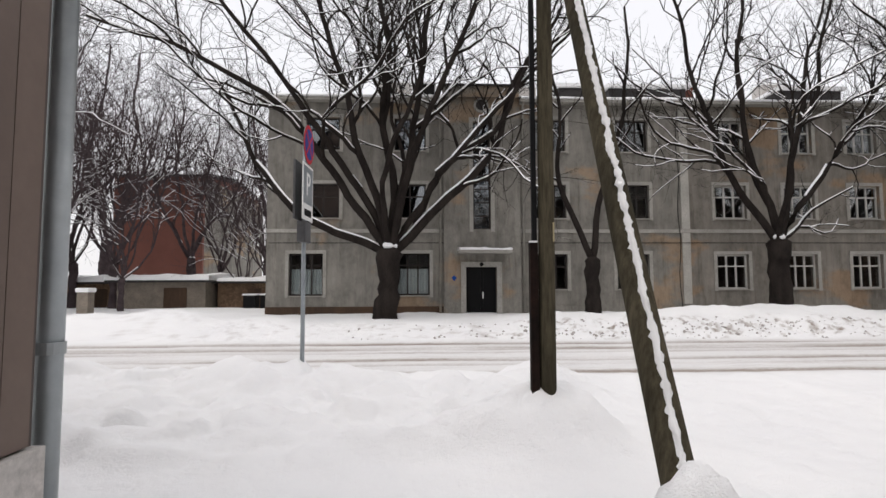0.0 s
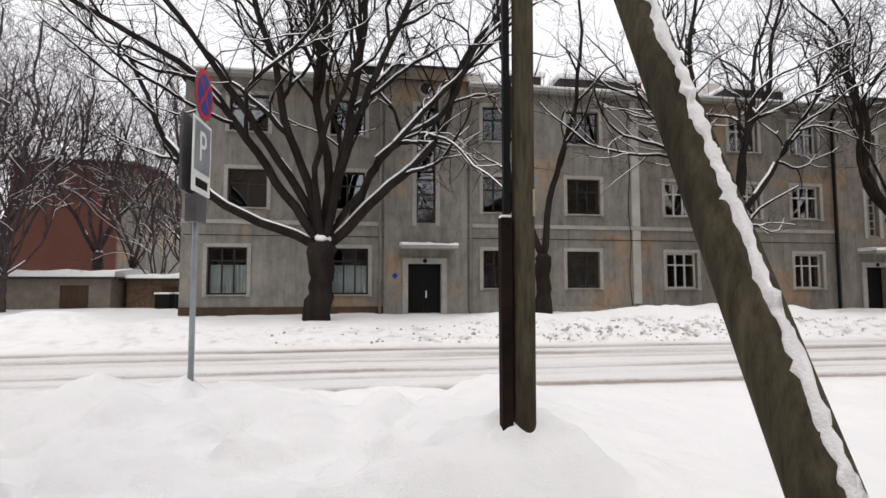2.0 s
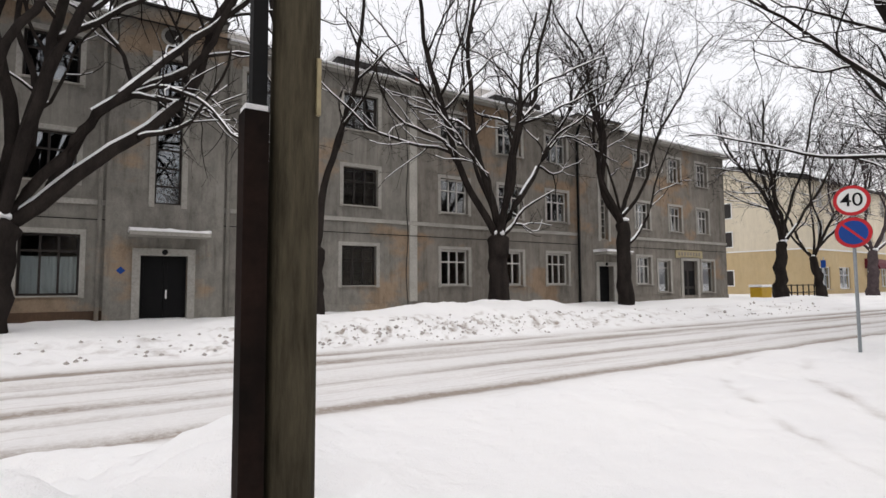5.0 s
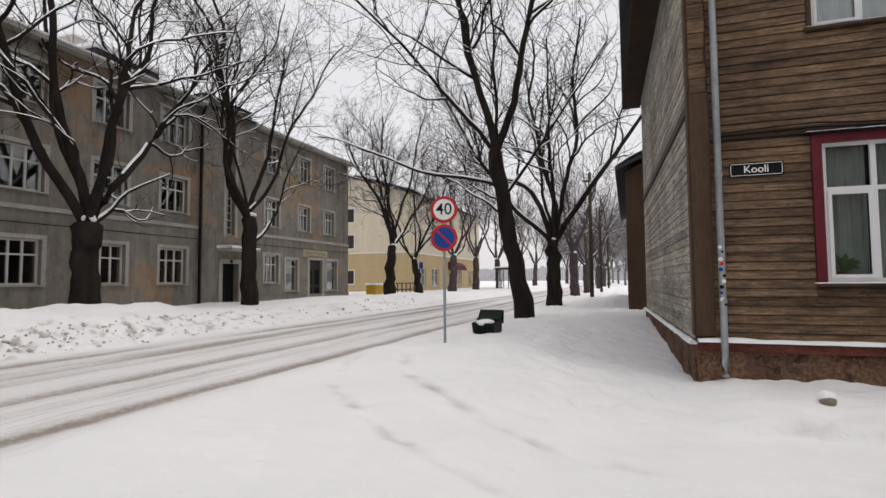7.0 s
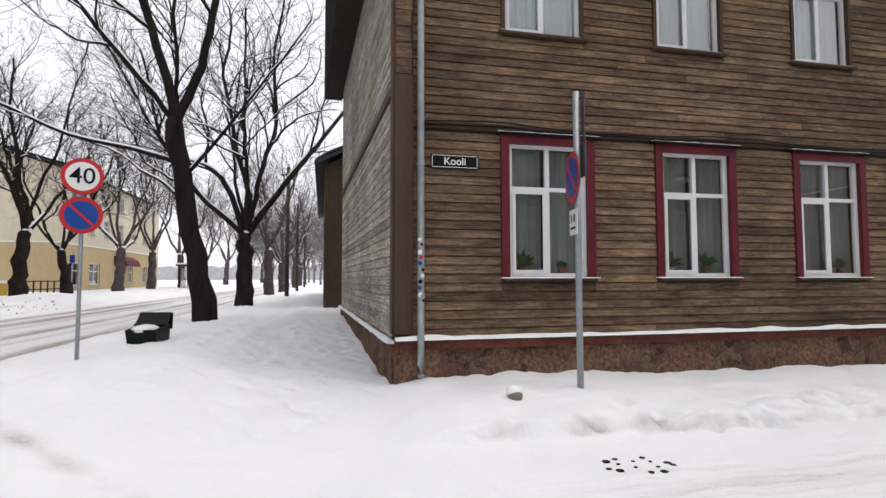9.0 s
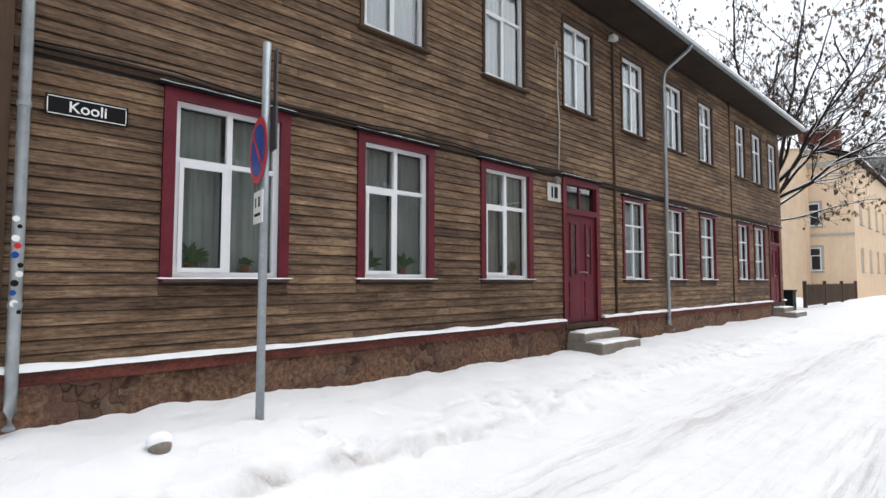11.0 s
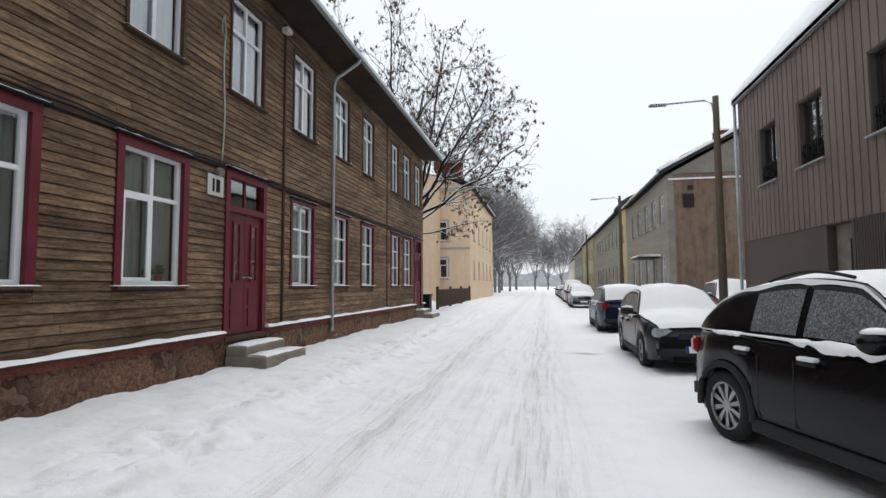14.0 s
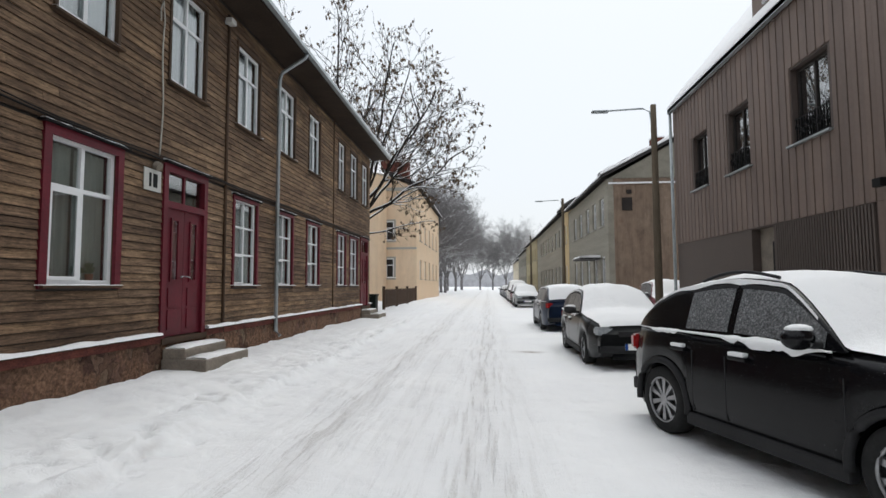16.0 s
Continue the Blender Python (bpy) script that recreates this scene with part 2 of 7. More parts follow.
def rubble_material(name):
    """Fieldstone plinth: stones with dark cracks, old render clinging in places."""
    m, n, l, b = principled(name)
    v = texco(n, l)
    wob = n.new("ShaderNodeVectorMath")
    wob.operation = "MULTIPLY_ADD"
    nz = n.new("ShaderNodeTexNoise")
    nz.inputs["Scale"].default_value = 2.2
    l.new(v, nz.inputs["Vector"])
    l.new(nz.outputs["Color"], wob.inputs[0])
    wob.inputs[1].default_value = (0.9, 0.9, 0.9)
    l.new(v, wob.inputs[2])
    cell, edge = n.new("ShaderNodeTexVoronoi"), n.new("ShaderNodeTexVoronoi")
    edge.feature = "DISTANCE_TO_EDGE"
    for k in (cell, edge):
        k.inputs["Scale"].default_value = 3.6
        l.new(wob.outputs[0], k.inputs["Vector"])
    sep = n.new("ShaderNodeSeparateColor")
    l.new(cell.outputs["Color"], sep.inputs[0])
    broad, fine = noise_tex(n, l, v, 1.1, 6, 0.7), noise_tex(n, l, v, 16, 7, 0.75)
    stone = ramp(n, l, sep.outputs[0], [(0.0, (0.07, 0.035, 0.028)), (0.35, (0.13, 0.08, 0.055)), (0.7, (0.16, 0.085, 0.065)), (1.0, (0.2, 0.15, 0.1))])
    stone = mixc(n, l, ramp(n, l, edge.outputs["Distance"], [(0.0, (1,) * 3), (0.035, (0,) * 3)]), stone, (0.03, 0.02, 0.016))
    coat = ramp(n, l, fine, [(0.35, (0.12, 0.068, 0.044)), (0.65, (0.26, 0.155, 0.1))])
    c = mixc(n, l, ramp(n, l, broad, [(0.42, (0,) * 3), (0.5, (1,) * 3)]), stone, coat)
    c = mixc(n, l, 1.0, c, ramp(n, l, fine, [(0.3, (0.55,) * 3), (0.7, (1.15,) * 3)]), "MULTIPLY")
    l.new(c, b.inputs["Base Color"])
    b.inputs["Roughness"].default_value = 0.92
    b.inputs["Specular IOR Level"].default_value = 0.15
    add = n.new("ShaderNodeMath")
    add.operation = "MULTIPLY_ADD"
    add.inputs[1].default_value = 3.0
    l.new(edge.outputs["Distance"], add.inputs[0])
    l.new(fine, add.inputs[2])
    bump(n, l, add.outputs[0], b, 0.8, 0.03)
    return m


STONE = rubble_material("plinth_stone")
RED_COURSE = surface("flaking_red_brick", (0.10, 0.032, 0.026), (0.24, 0.075, 0.055), 0.9, 22, 2.2, relief=0.8, dist=0.012, stretch=(1, 1, 2), spread=0.6)
OFF_WHITE = surface("aged_white_frame", (0.44, 0.43, 0.4), (0.56, 0.55, 0.52), 0.5, 20, 2, relief=0.05, spread=0.12)
PLASTER = plaster_material("grey_plaster", (0.275, 0.26, 0.23), (0.37, 0.25, 0.15), 0.555, (0.35, 0.33, 0.295), seam=10.7)
PLASTER_TRIM = surface("plaster_trim", (0.33, 0.318, 0.285), (0.44, 0.42, 0.38), 0.9, 18, 1.2)
ZINC = surface("galvanised", (0.33, 0.36, 0.37), (0.45, 0.48, 0.49), 0.45, 8, 2, metal=0.7, relief=0.05, spread=0.15)
STEEL_POST = surface("grey_post", (0.3, 0.33, 0.35), (0.4, 0.43, 0.45), 0.5, 25, 3, metal=0.6, relief=0.05, spread=0.2)
LAMP_POLE = surface("lamp_pole_wood", (0.10, 0.08, 0.058), (0.16, 0.13, 0.095), 0.9, 26, 2.5, relief=0.6, dist=0.006, stretch=(1, 1, 0.12), spec=0.08)
POLE_WOOD = surface("tarred_pole", (0.04, 0.035, 0.023), (0.105, 0.09, 0.06), 0.9, 26, 2.5, relief=0.9, dist=0.008, stretch=(1, 1, 0.12), spread=0.7, spec=0.08)
RUST = surface("rusty_steel", (0.008, 0.006, 0.005), (0.024, 0.014, 0.011), 0.8, 30, 4, spec=0.08)
BLACK = surface("black_paint", (0.005, 0.005, 0.006), (0.009, 0.009, 0.009), 0.6, 30, 3, relief=0.1, spec=0.15)
MODERN = surface("brown_cladding", (0.145, 0.107, 0.088), (0.185, 0.14, 0.118), 0.6, 14, 0.6, relief=0.1, vary="object", spread=0.12)
MODERN_DARK = surface("dark_cladding", (0.078, 0.060, 0.052), (0.10, 0.078, 0.068), 0.6, 14, 0.6, relief=0.1, spread=0.12)
CONCRETE = surface("pale_concrete", (0.5, 0.47, 0.44), (0.6, 0.57, 0.54), 0.85, 30, 2)
STEP = surface("step_stone", (0.2, 0.17, 0.14), (0.3, 0.26, 0.21), 0.9, 25, 3)
BRICK = surface("red_brick", (0.10, 0.033, 0.024), (0.145, 0.05, 0.035), 0.9, 18, 0.5)
CREAM = plaster_material("cream_render", (0.76, 0.68, 0.53), (0.64, 0.56, 0.42), 0.75, (0.77, 0.70, 0.57), wear=0.25)
OCHRE = plaster_material("ochre_render", (0.58, 0.45, 0.26), (0.48, 0.36, 0.22), 0.75, (0.6, 0.49, 0.31), wear=0.25)
PEACH = plaster_material("peach_render", (0.86, 0.66, 0.46), (0.6, 0.45, 0.31), 0.75, (0.84, 0.68, 0.5), wear=0.25)
GABLE_PLASTER = plaster_material("brown_gable_render", (0.27, 0.2, 0.15), (0.2, 0.12, 0.08), 0.57, (0.33, 0.26, 0.2))
GREY_WOOD = surface("grey_wood", (0.24, 0.225, 0.185), (0.34, 0.32, 0.265), 0.85, 20, 1, stretch=(1, 0.1, 2))
YELLOW_WOOD = surface("yellow_wood", (0.38, 0.32, 0.19), (0.48, 0.41, 0.25), 0.85, 20, 1)
TIN = surface("dark_tin", (0.03, 0.028, 0.028), (0.06, 0.055, 0.055), 0.6, 20, 1)
SIGN_RED = surface("sign_red", (0.5, 0.015, 0.02), (0.56, 0.02, 0.03), 0.4, 20, 2, relief=0.02, spread=0.08)
SIGN_BLUE = surface("sign_blue", (0.005, 0.05, 0.25), (0.008, 0.06, 0.3), 0.4, 20, 2, relief=0.02, spread=0.08)
SIGN_WHITE = surface("sign_white", (0.78, 0.78, 0.76), (0.82, 0.82, 0.8), 0.4, 20, 2, relief=0.02, spread=0.06)
SIGN_BACK = surface("sign_back", (0.1, 0.1, 0.105), (0.15, 0.15, 0.155), 0.5, 20, 2, metal=0.4, relief=0.02)


# ---- building blocks ----
def thing(name, loc=(0, 0, 0), label="", category="", group="", kind=""):
    ob = new(name)
    ob.location = loc
    ob.empty_display_size = 0.2
    return tagged(ob, label, category, group, kind)


def link(name, me, mat, parent=None, label="", smooth=False):
    if mat is not None and not me.materials:
        me.materials.append(mat)
    if smooth:
        me.polygons.foreach_set("use_smooth", [True] * len(me.polygons))
    ob = new(name, me)
    if parent is not None:
        ob.parent = parent
        ob.matrix_parent_inverse = Matrix.Translation(-parent.location)
    return tagged(ob, label)


def part(name, bm, mat, parent=None, label="", smooth=False):
    """Links a bmesh, given in world metres, as one mesh object under a thing or a part."""
    me = bpy.data.meshes.new(name)
    bmesh.ops.recalc_face_normals(bm, faces=bm.faces)
    bm.to_mesh(me)
    bm.free()
    return link(name, me, mat, parent, label, smooth)


def raw(name, verts, faces, mat, parent=None, label="", smooth=False):
    me = bpy.data.meshes.new(name)
    me.from_pydata(verts, [], faces)
    return link(name, me, mat, parent, label, smooth)


class Wall:
    """Places on a wall: u runs along it, d stands out from it, z is up."""

    def __init__(self, x, y, ux, uy):
        s = math.hypot(ux, uy)
        self.o, self.u, self.n = Vector((x, y, 0)), Vector((ux / s, uy / s, 0)), Vector((uy / s, -ux / s, 0))

    def out(self, d):
        """The same wall, moved outwards by d."""
        w = Wall(0, 0, 1, 0)
        w.o, w.u, w.n = self.o + self.n * d, self.u, self.n
        return w

    def __call__(self, u, d, z):
        return self.o + self.u * u + self.n * d + Vector((0, 0, z))


XY = Wall(0, 0, 1, 0)  # u = x, d = y
XY.n = Vector((0, 1, 0))


def box(bm, w, u0, u1, d0, d1, z0, z1, bevel=0.0):
    vs = [bm.verts.new(w(u, d, z)) for z in (z0, z1) for u, d in ((u0, d0), (u1, d0), (u1, d1), (u0, d1))]
    fs = [bm.faces.new([vs[i] for i in q]) for q in ((0, 3, 2, 1), (4, 5, 6, 7), (0, 1, 5, 4), (1, 2, 6, 5), (2, 3, 7, 6), (3, 0, 4, 7))]
    if bevel:
        bmesh.ops.bevel(bm, geom=list({e for f in fs for e in f.edges}), offset=bevel, segments=2, affect="EDGES", profile=0.6)
    return bm


def block(name, w, dims, mat, parent=None, label="", bevel=0.0):
    return part(name, box(bmesh.new(), w, *dims, bevel=bevel), mat, parent, label)


def pierced(bm, w, u0, u1, z0, z1, thick, holes):
    """A wall slab from d=-thick to d=0 with openings (u0, u1, z0, z1) that go through it."""
    us = sorted({u0, u1, *(h[0] for h in holes), *(h[1] for h in holes)})
    zs = sorted({z0, z1, *(h[2] for h in holes), *(h[3] for h in holes)})
    solid = [[not any(h[0] < (a + b) / 2 < h[1] and h[2] < (c + e) / 2 < h[3] for h in holes) for c, e in zip(zs, zs[1:])] for a, b in zip(us, us[1:])]
    cache = {}

    def v(i, j, d):
        if (i, j, d) not in cache:
            cache[i, j, d] = bm.verts.new(w(us[i], d, zs[j]))
        return cache[i, j, d]

    nu, nz = len(us) - 1, len(zs) - 1
    for i in range(nu):
        for j in range(nz):
            if not solid[i][j]:
                continue
            for d in (0, -thick):
                bm.faces.new([v(i, j, d), v(i + 1, j, d), v(i + 1, j + 1, d), v(i, j + 1, d)])
            for di, dj, p, q in ((-1, 0, (i, j), (i, j + 1)), (1, 0, (i + 1, j), (i + 1, j + 1)), (0, -1, (i, j), (i + 1, j)), (0, 1, (i, j + 1), (i + 1, j + 1))):
                a, b = i + di, j + dj
                if not (0 <= a < nu and 0 <= b < nz and solid[a][b]):
                    bm.faces.new([v(*p, 0), v(*q, 0), v(*q, -thick), v(*p, -thick)])
    return bm


def tube(verts, faces, pts, radii, sides, squash=1.0):
    """Adds a tapered tube along points to lists of verts and faces."""
    base = len(verts)
    ref = Vector((0.31, 0.17, 0.94)).normalized()
    n = len(pts)
    for k, (p, r) in enumerate(zip(pts, radii)):
        d = (pts[min(k + 1, n - 1)] - pts[max(k - 1, 0)]).normalized()
        a = d.cross(ref if abs(d.dot(ref)) < 0.95 else Vector((1, 0, 0))).normalized()
        b = d.cross(a)
        for s in range(sides):
            t = 2 * math.pi * s / sides
            verts.append(p + (a * math.cos(t) + b * math.sin(t)) * r)
    for k in range(n - 1):
        for s in range(sides):
            i, j = base + k * sides + s, base + k * sides + (s + 1) % sides
            faces.append((i, j, j + sides, i + sides))
    if sides > 4:
        faces.append(tuple(base + s for s in reversed(range(sides))))
        faces.append(tuple(base + (n - 1) * sides + s for s in range(sides)))


def pipe(name, pts, r, mat, parent=None, label="", sides=10):
    v, f = [], []
    tube(v, f, [Vector(p) for p in pts], [r] * len(pts), sides)
    ob = raw(name, v, f, mat, parent, label, smooth=True)
    return ob


def disc(bm, centre, normal, r, thick, segs=32):
    m = Matrix.Translation(centre) @ Vector(normal).to_track_quat("Z", "Y").to_matrix().to_4x4()
    bmesh.ops.create_cone(bm, cap_ends=True, segments=segs, radius1=r, radius2=r, depth=thick, matrix=m)
    return bm


def letters(name, text, size, m, mat, parent, bold=0.0):
    cu = bpy.data.curves.new(name, "FONT")
    cu.body, cu.size, cu.align_x, cu.align_y, cu.extrude = text, size, "CENTER", "CENTER", 0.002
    cu.offset = bold
    tmp = bpy.data.objects.new(name, cu)
    me = bpy.data.meshes.new_from_object(tmp)
    me.transform(m)
    bpy.data.objects.remove(tmp)
    me.materials.clear()
    return link(name, me, mat, parent)


def fbm(x, y, seed, octaves=4, gain=0.5):
    """Smooth value noise in -1..1 on arrays."""
    out, amp, tot = 0.0, 1.0, 0.0
    for o in range(octaves):
        xi, yi = np.floor(x).astype(np.int64), np.floor(y).astype(np.int64)
        fx, fy = x - xi, y - yi
        fx, fy = fx * fx * (3 - 2 * fx), fy * fy * (3 - 2 * fy)

        def h(i, j):
            k = (i * 374761393 + j * 668265263 + (seed + o) * 1442695041) & 0x7FFFFFFF
            k = ((k ^ (k >> 13)) * 1274126177) & 0x7FFFFFFF
            return ((k ^ (k >> 16)) & 0xFFFF) / 32767.5 - 1

        out = out + amp * ((h(xi, yi) * (1 - fx) + h(xi + 1, yi) * fx) * (1 - fy) + (h(xi, yi + 1) * (1 - fx) + h(xi + 1, yi + 1) * fx) * fy)
        tot += amp
        amp *= gain
        x, y = x * 2.03, y * 2.03
    return out / tot


def step(x, a, b):
    t = np.clip((x - a) / (b - a), 0, 1)
    return t * t * (3 - 2 * t)


def bell(d, w):
    return np.exp(-((d / w) ** 2))


# ---- the snow-covered ground, one sheet ----
def ground_height(x, y):
    """Height and dirt of the snow at x, y (arrays)."""
    wob = fbm(x * 0.25, y * 0.25, 5, 3)
    z = 0.3 * step(y, 3.5, 9.0) + 0.02 * fbm(x * 0.6, y * 0.6, 1, 4)
    dirt = np.zeros_like(z)
    # the side street: ruts along y
    street = step(-y, -4.0, 0.0)
    inside = street * step(x, 3.2, 4.2) * (1 - step(x, 8.0, 8.6))
    for cx, wd, dp in ((6.95, 0.24, 0.03), (5.3, 0.22, 0.03), (6.3, 0.14, 0.012), (4.8, 0.16, 0.014)):
        line = bell(x - cx - 0.12 * fbm(x * 0 + 3.1, y * 0.12, 7, 2), wd)
        z -= 1.6 * dp * inside * line * (0.8 + 0.5 * fbm(x * 3, y * 0.8, 9, 3))
        dirt += dp * 3.5 * inside * line * np.clip(0.55 + 0.9 * fbm(x * 4, y * 0.35, 11, 4), 0, 1)
    streaks = np.clip(fbm(x * 11 + 0.6 * fbm(y * 0.2, y * 0, 8, 2), y * 0.22, 10, 4, 0.6) - 0.12, 0, 1)
    lanes = bell(x - 6.95, 0.4) + bell(x - 5.25, 0.42) + 0.3 * bell(x - 6.1, 0.3)
    dirt += 0.3 * inside * lanes * streaks
    z -= 0.04 * inside * lanes * streaks
    z += 0.012 * inside * fbm(x * 5, y * 2.0, 12, 4)
    # bank along the wooden house, its broken edge towards the street
    edge = 8.25 + 0.22 * fbm(x * 0 + 1.7, y * 0.5, 13, 3) + 0.05 * fbm(x * 0 + 1.7, y * 3.0, 14, 3)
    on_bank = step(x, edge - 0.03, edge + 0.05) * (1 - step(y, 2.6, 3.6))
    z += on_bank * (0.06 + 0.08 * step(y, -1.0, 0.6) + 0.05 * fbm(x * 1.2, y * 1.2, 15, 4))
    z += 0.055 * bell(x - edge - 0.1, 0.16) * (1 - step(y, 2.2, 3.2)) * np.clip(0.3 + fbm(x * 5.5, y * 5.5, 17, 4, 0.65) * 2.6, 0, 1.8)
    z += 0.05 * bell(x - 9.4, 0.8) * bell(y - 1.9, 0.9)
    dirt += 1.0 * bell(x - edge + 0.01, 0.04) * step(-y, -2.9, -2.2) * step(y, -5, 0.5) * np.clip(0.35 + fbm(x * 5, y * 2.5, 18, 4), 0, 1)
    pits = np.clip(fbm(x * 5.0, y * 5.0, 19, 2) - 0.30, 0, 1)
    z -= 0.5 * pits * bell(x - edge - 0.35, 0.6) * (1 - step(y, -0.5, 2.0))
    z += on_bank * 0.06 * fbm(x * 2.2, y * 2.2, 20, 4)
    # far along the street the banks grow
    z += 0.35 * step(-y, 24, 40) * (step(x, 8.3, 9.3) + step(-x, 0.5, 1.5)) * (0.8 + 0.5 * fbm(x * 0.8, y * 0.8, 21, 3))
    # main road
    road = step(y, 8.5, 9.2) * (1 - step(y, 14.0, 14.5))
    z -= 0.03 * road
    for cy, wd, dk in ((13.75, 0.22, 0.65), (12.75, 0.3, 0.55), (12.1, 0.15, 0.3), (10.9, 0.22, 0.5), (10.2, 0.12, 0.25), (9.25, 0.18, 0.6)):
        line = bell(y - cy - 0.1 * fbm(x * 0.1, y * 0 + 2.2, 23, 2), wd)
        z -= 0.025 * road * line
        dirt += 1.6 * dk * road * line * np.clip(0.6 + 0.8 * fbm(x * 0.25, y * 3, 25, 4), 0, 1)
    dirt += 0.14 * road
    # far bank, broken clods on its slope
    far = step(y, 14.2, 16.4)
    z += far * (0.36 + 0.1 * wob) + 0.06 * step(y, 16, 20)
    slope = step(y, 14.2, 14.7) * (1 - step(y, 15.8, 16.8))
    clod = np.clip(fbm(x * 2.2, y * 2.2, 27, 5, 0.7), -0.3, 1)
    rough = slope * step(x, 1.0, 4.0) * (1 - step(x, 11, 18)) + 0.4 * slope
    z += 0.16 * rough * clod
    dirt += 0.9 * rough * np.clip(-fbm(x * 4.5, y * 4.5, 29, 3) - 0.18, 0, 1) * 1.5
    for cx, cy, rx, ry, hh in ((11.0, 17.6, 2.6, 1.1, 0.42), (14.2, 17.9, 1.6, 1.0, 0.32), (4.2, 17.2, 1.3, 0.7, 0.25), (7.8, 17.2, 2.0, 0.7, 0.18), (-7.5, 16.6, 1.2, 0.9, 0.4), (-9.5, 16.8, 1.6, 0.8, 0.42), (-4.6, 16.8, 1.0, 0.8, 0.22), (24, 17.5, 4, 1, 0.2), (33, 17, 3, 1, 0.25)):
        z += hh * bell(x - cx, rx) * bell(y - cy, ry) * (0.8 + 0.5 * fbm(x * 1.1, y * 1.1, 31, 4))
    # ploughed mound beside the crossing
    m = step(x, -30, -6) * (1 - step(x, 1.6, 3.4)) * step(y + 0.5 * fbm(x * 0.5, y * 0 + 4.4, 32, 3), 5.0, 5.5) * (1 - step(y, 7.9, 9.0))
    z += m * (0.13 + 0.26 * fbm(x * 0.6, y * 0.9, 33, 5, 0.55))
    z += 0.24 * bell(y - 5.3 - 0.4 * fbm(x * 0.7, x * 0, 35, 3), 0.22) * step(x, -30, -5) * (1 - step(x, 0.6, 1.6)) * (0.6 + 1.2 * fbm(x * 1.5, y * 1.5, 37, 3))
    z += m * 0.24 * np.sqrt(np.abs(fbm(x * 1.1, y * 1.5, 34, 3)) + 0.002) + 0.08 * m * fbm(x * 2.6, y * 3.0, 36, 3)
    z -= m * 0.45 * np.clip(fbm(x * 1.9, y * 2.1, 38, 2) - 0.38, 0, 1)
    z += 0.26 * bell(x - 1.3, 0.7) * bell(y - 5.5, 0.6)
    z += 0.10 * bell(x - 1.3, 0.8) * bell(y - 5.6, 0.7)
    z += 0.74 * bell(x - 1.36, 0.5) * bell(y - 2.6, 0.42) * (0.85 + 0.8 * fbm(x * 1.8, y * 1.8, 39, 4))
    z += 0.10 * (1 - step(x, 1.0, 2.2)) * step(x, -40, -1) * (1 - step(y, 5.4, 6.2)) * step(y, -3, 0.5)
    # corner pavement beyond the crossing: bank with the sign and bin, trodden path by the wall
    e = step(x, 9.0, 12.5) * step(y, 3.2, 4.6) * (1 - step(y, 8.3, 9.2))
    z += e * (0.10 + 0.20 * bell(y - 6.9, 1.2) + 0.05 * fbm(x * 0.9, y * 0.9, 41, 4))
    z -= e * step(x, 11, 13) * 0.05 * bell(y - 4.9, 0.7)
    z += e * 0.13 * fbm(x * 3.0, y * 3.0, 43, 4, 0.6) * bell(y - 5, 1.4)
    z -= 0.28 * np.clip(fbm(x * 2.3, y * 3.4, 42, 2) - 0.22, 0, 1) * step(x, 7.5, 9.5) * bell(y - 4.4, 0.9)
    z += e * 0.17 * fbm(x * 0.8, y * 0.8, 44, 4) * (1 - 0.6 * bell(y - 4.6, 0.8))
    z += e * 0.10 * np.abs(fbm(x * 1.7, y * 1.7, 48, 3)) * bell(y - 7.0, 1.2)
    # low bank between the path and the road
    low_bank = step(x, 9.5, 12.5) * step(y, 4.3, 5.4) * (1 - step(y, 8.3, 9.2))
    rise = 0.26 + 0.10 * bell(y - 6.5, 0.9) + 0.12 * fbm(x * 0.8, y * 0.8, 55, 4) + 0.10 * np.abs(fbm(x * 1.9, y * 1.9, 56, 4, 0.6))
    z = z * (1 - low_bank) + rise * low_bank
    # trodden path along the gable wall, rising gently
    trod = step(x, 10.4, 11.8) * (1 - step(y + 0.25 * fbm(x * 0.8, y * 0.8, 52, 3), 4.9, 5.8)) * step(y, 2.6, 3.0)
    level = 0.03 + 0.36 * step(x, 10.6, 22.0) + 0.05 * step(y, 3.4, 5.0) + 0.06 * fbm(x * 3.4, y * 3.4, 53, 4, 0.6)
    z = z * (1 - trod) + level * trod
    heap = bell(x - 10.2, 1.7) * bell(y - 6.0, 1.3)
    z += heap * (0.10 + 0.16 * np.abs(fbm(x * 1.6, y * 1.6, 57, 4, 0.6)))
    # curved tyre lines of turning cars
    for cx, cy, r0 in ((11.5, 2.5, 6.2), (11.8, 3.0, 4.9)):
        q = np.hypot(x - cx, y - cy)
        arc = bell(q - r0 - 0.3 * fbm(x * 0.5, y * 0.5, 49, 2), 0.09) * (1 - step(x, 9.5, 11)) * step(y, 3.5, 5)
        z -= 0.02 * arc
        dirt += 0.45 * arc * np.clip(0.2 + 1.6 * fbm(x * 2, y * 2, 45, 3), 0, 1)
    dirt += 0.7 * bell(x - 4.2, 0.28) * bell(y + 9.8, 0.16)
    z += 0.05 * fbm(x * 0.9, y * 0.9, 46, 4) * (1 - 0.8 * road)
    z += 0.026 * fbm(x * 4, y * 4, 47, 4) * (1 - 0.6 * road)
    lane_x = road * (0.35 + 0.65 * np.clip(fbm(x * 0.3, y * 1.3, 54, 3) + 0.4, 0, 1))
    lane_y = inside * (0.06 + 0.94 * np.clip(lanes, 0, 1))
    return z, np.clip(dirt, 0, 1), lane_x, lane_y


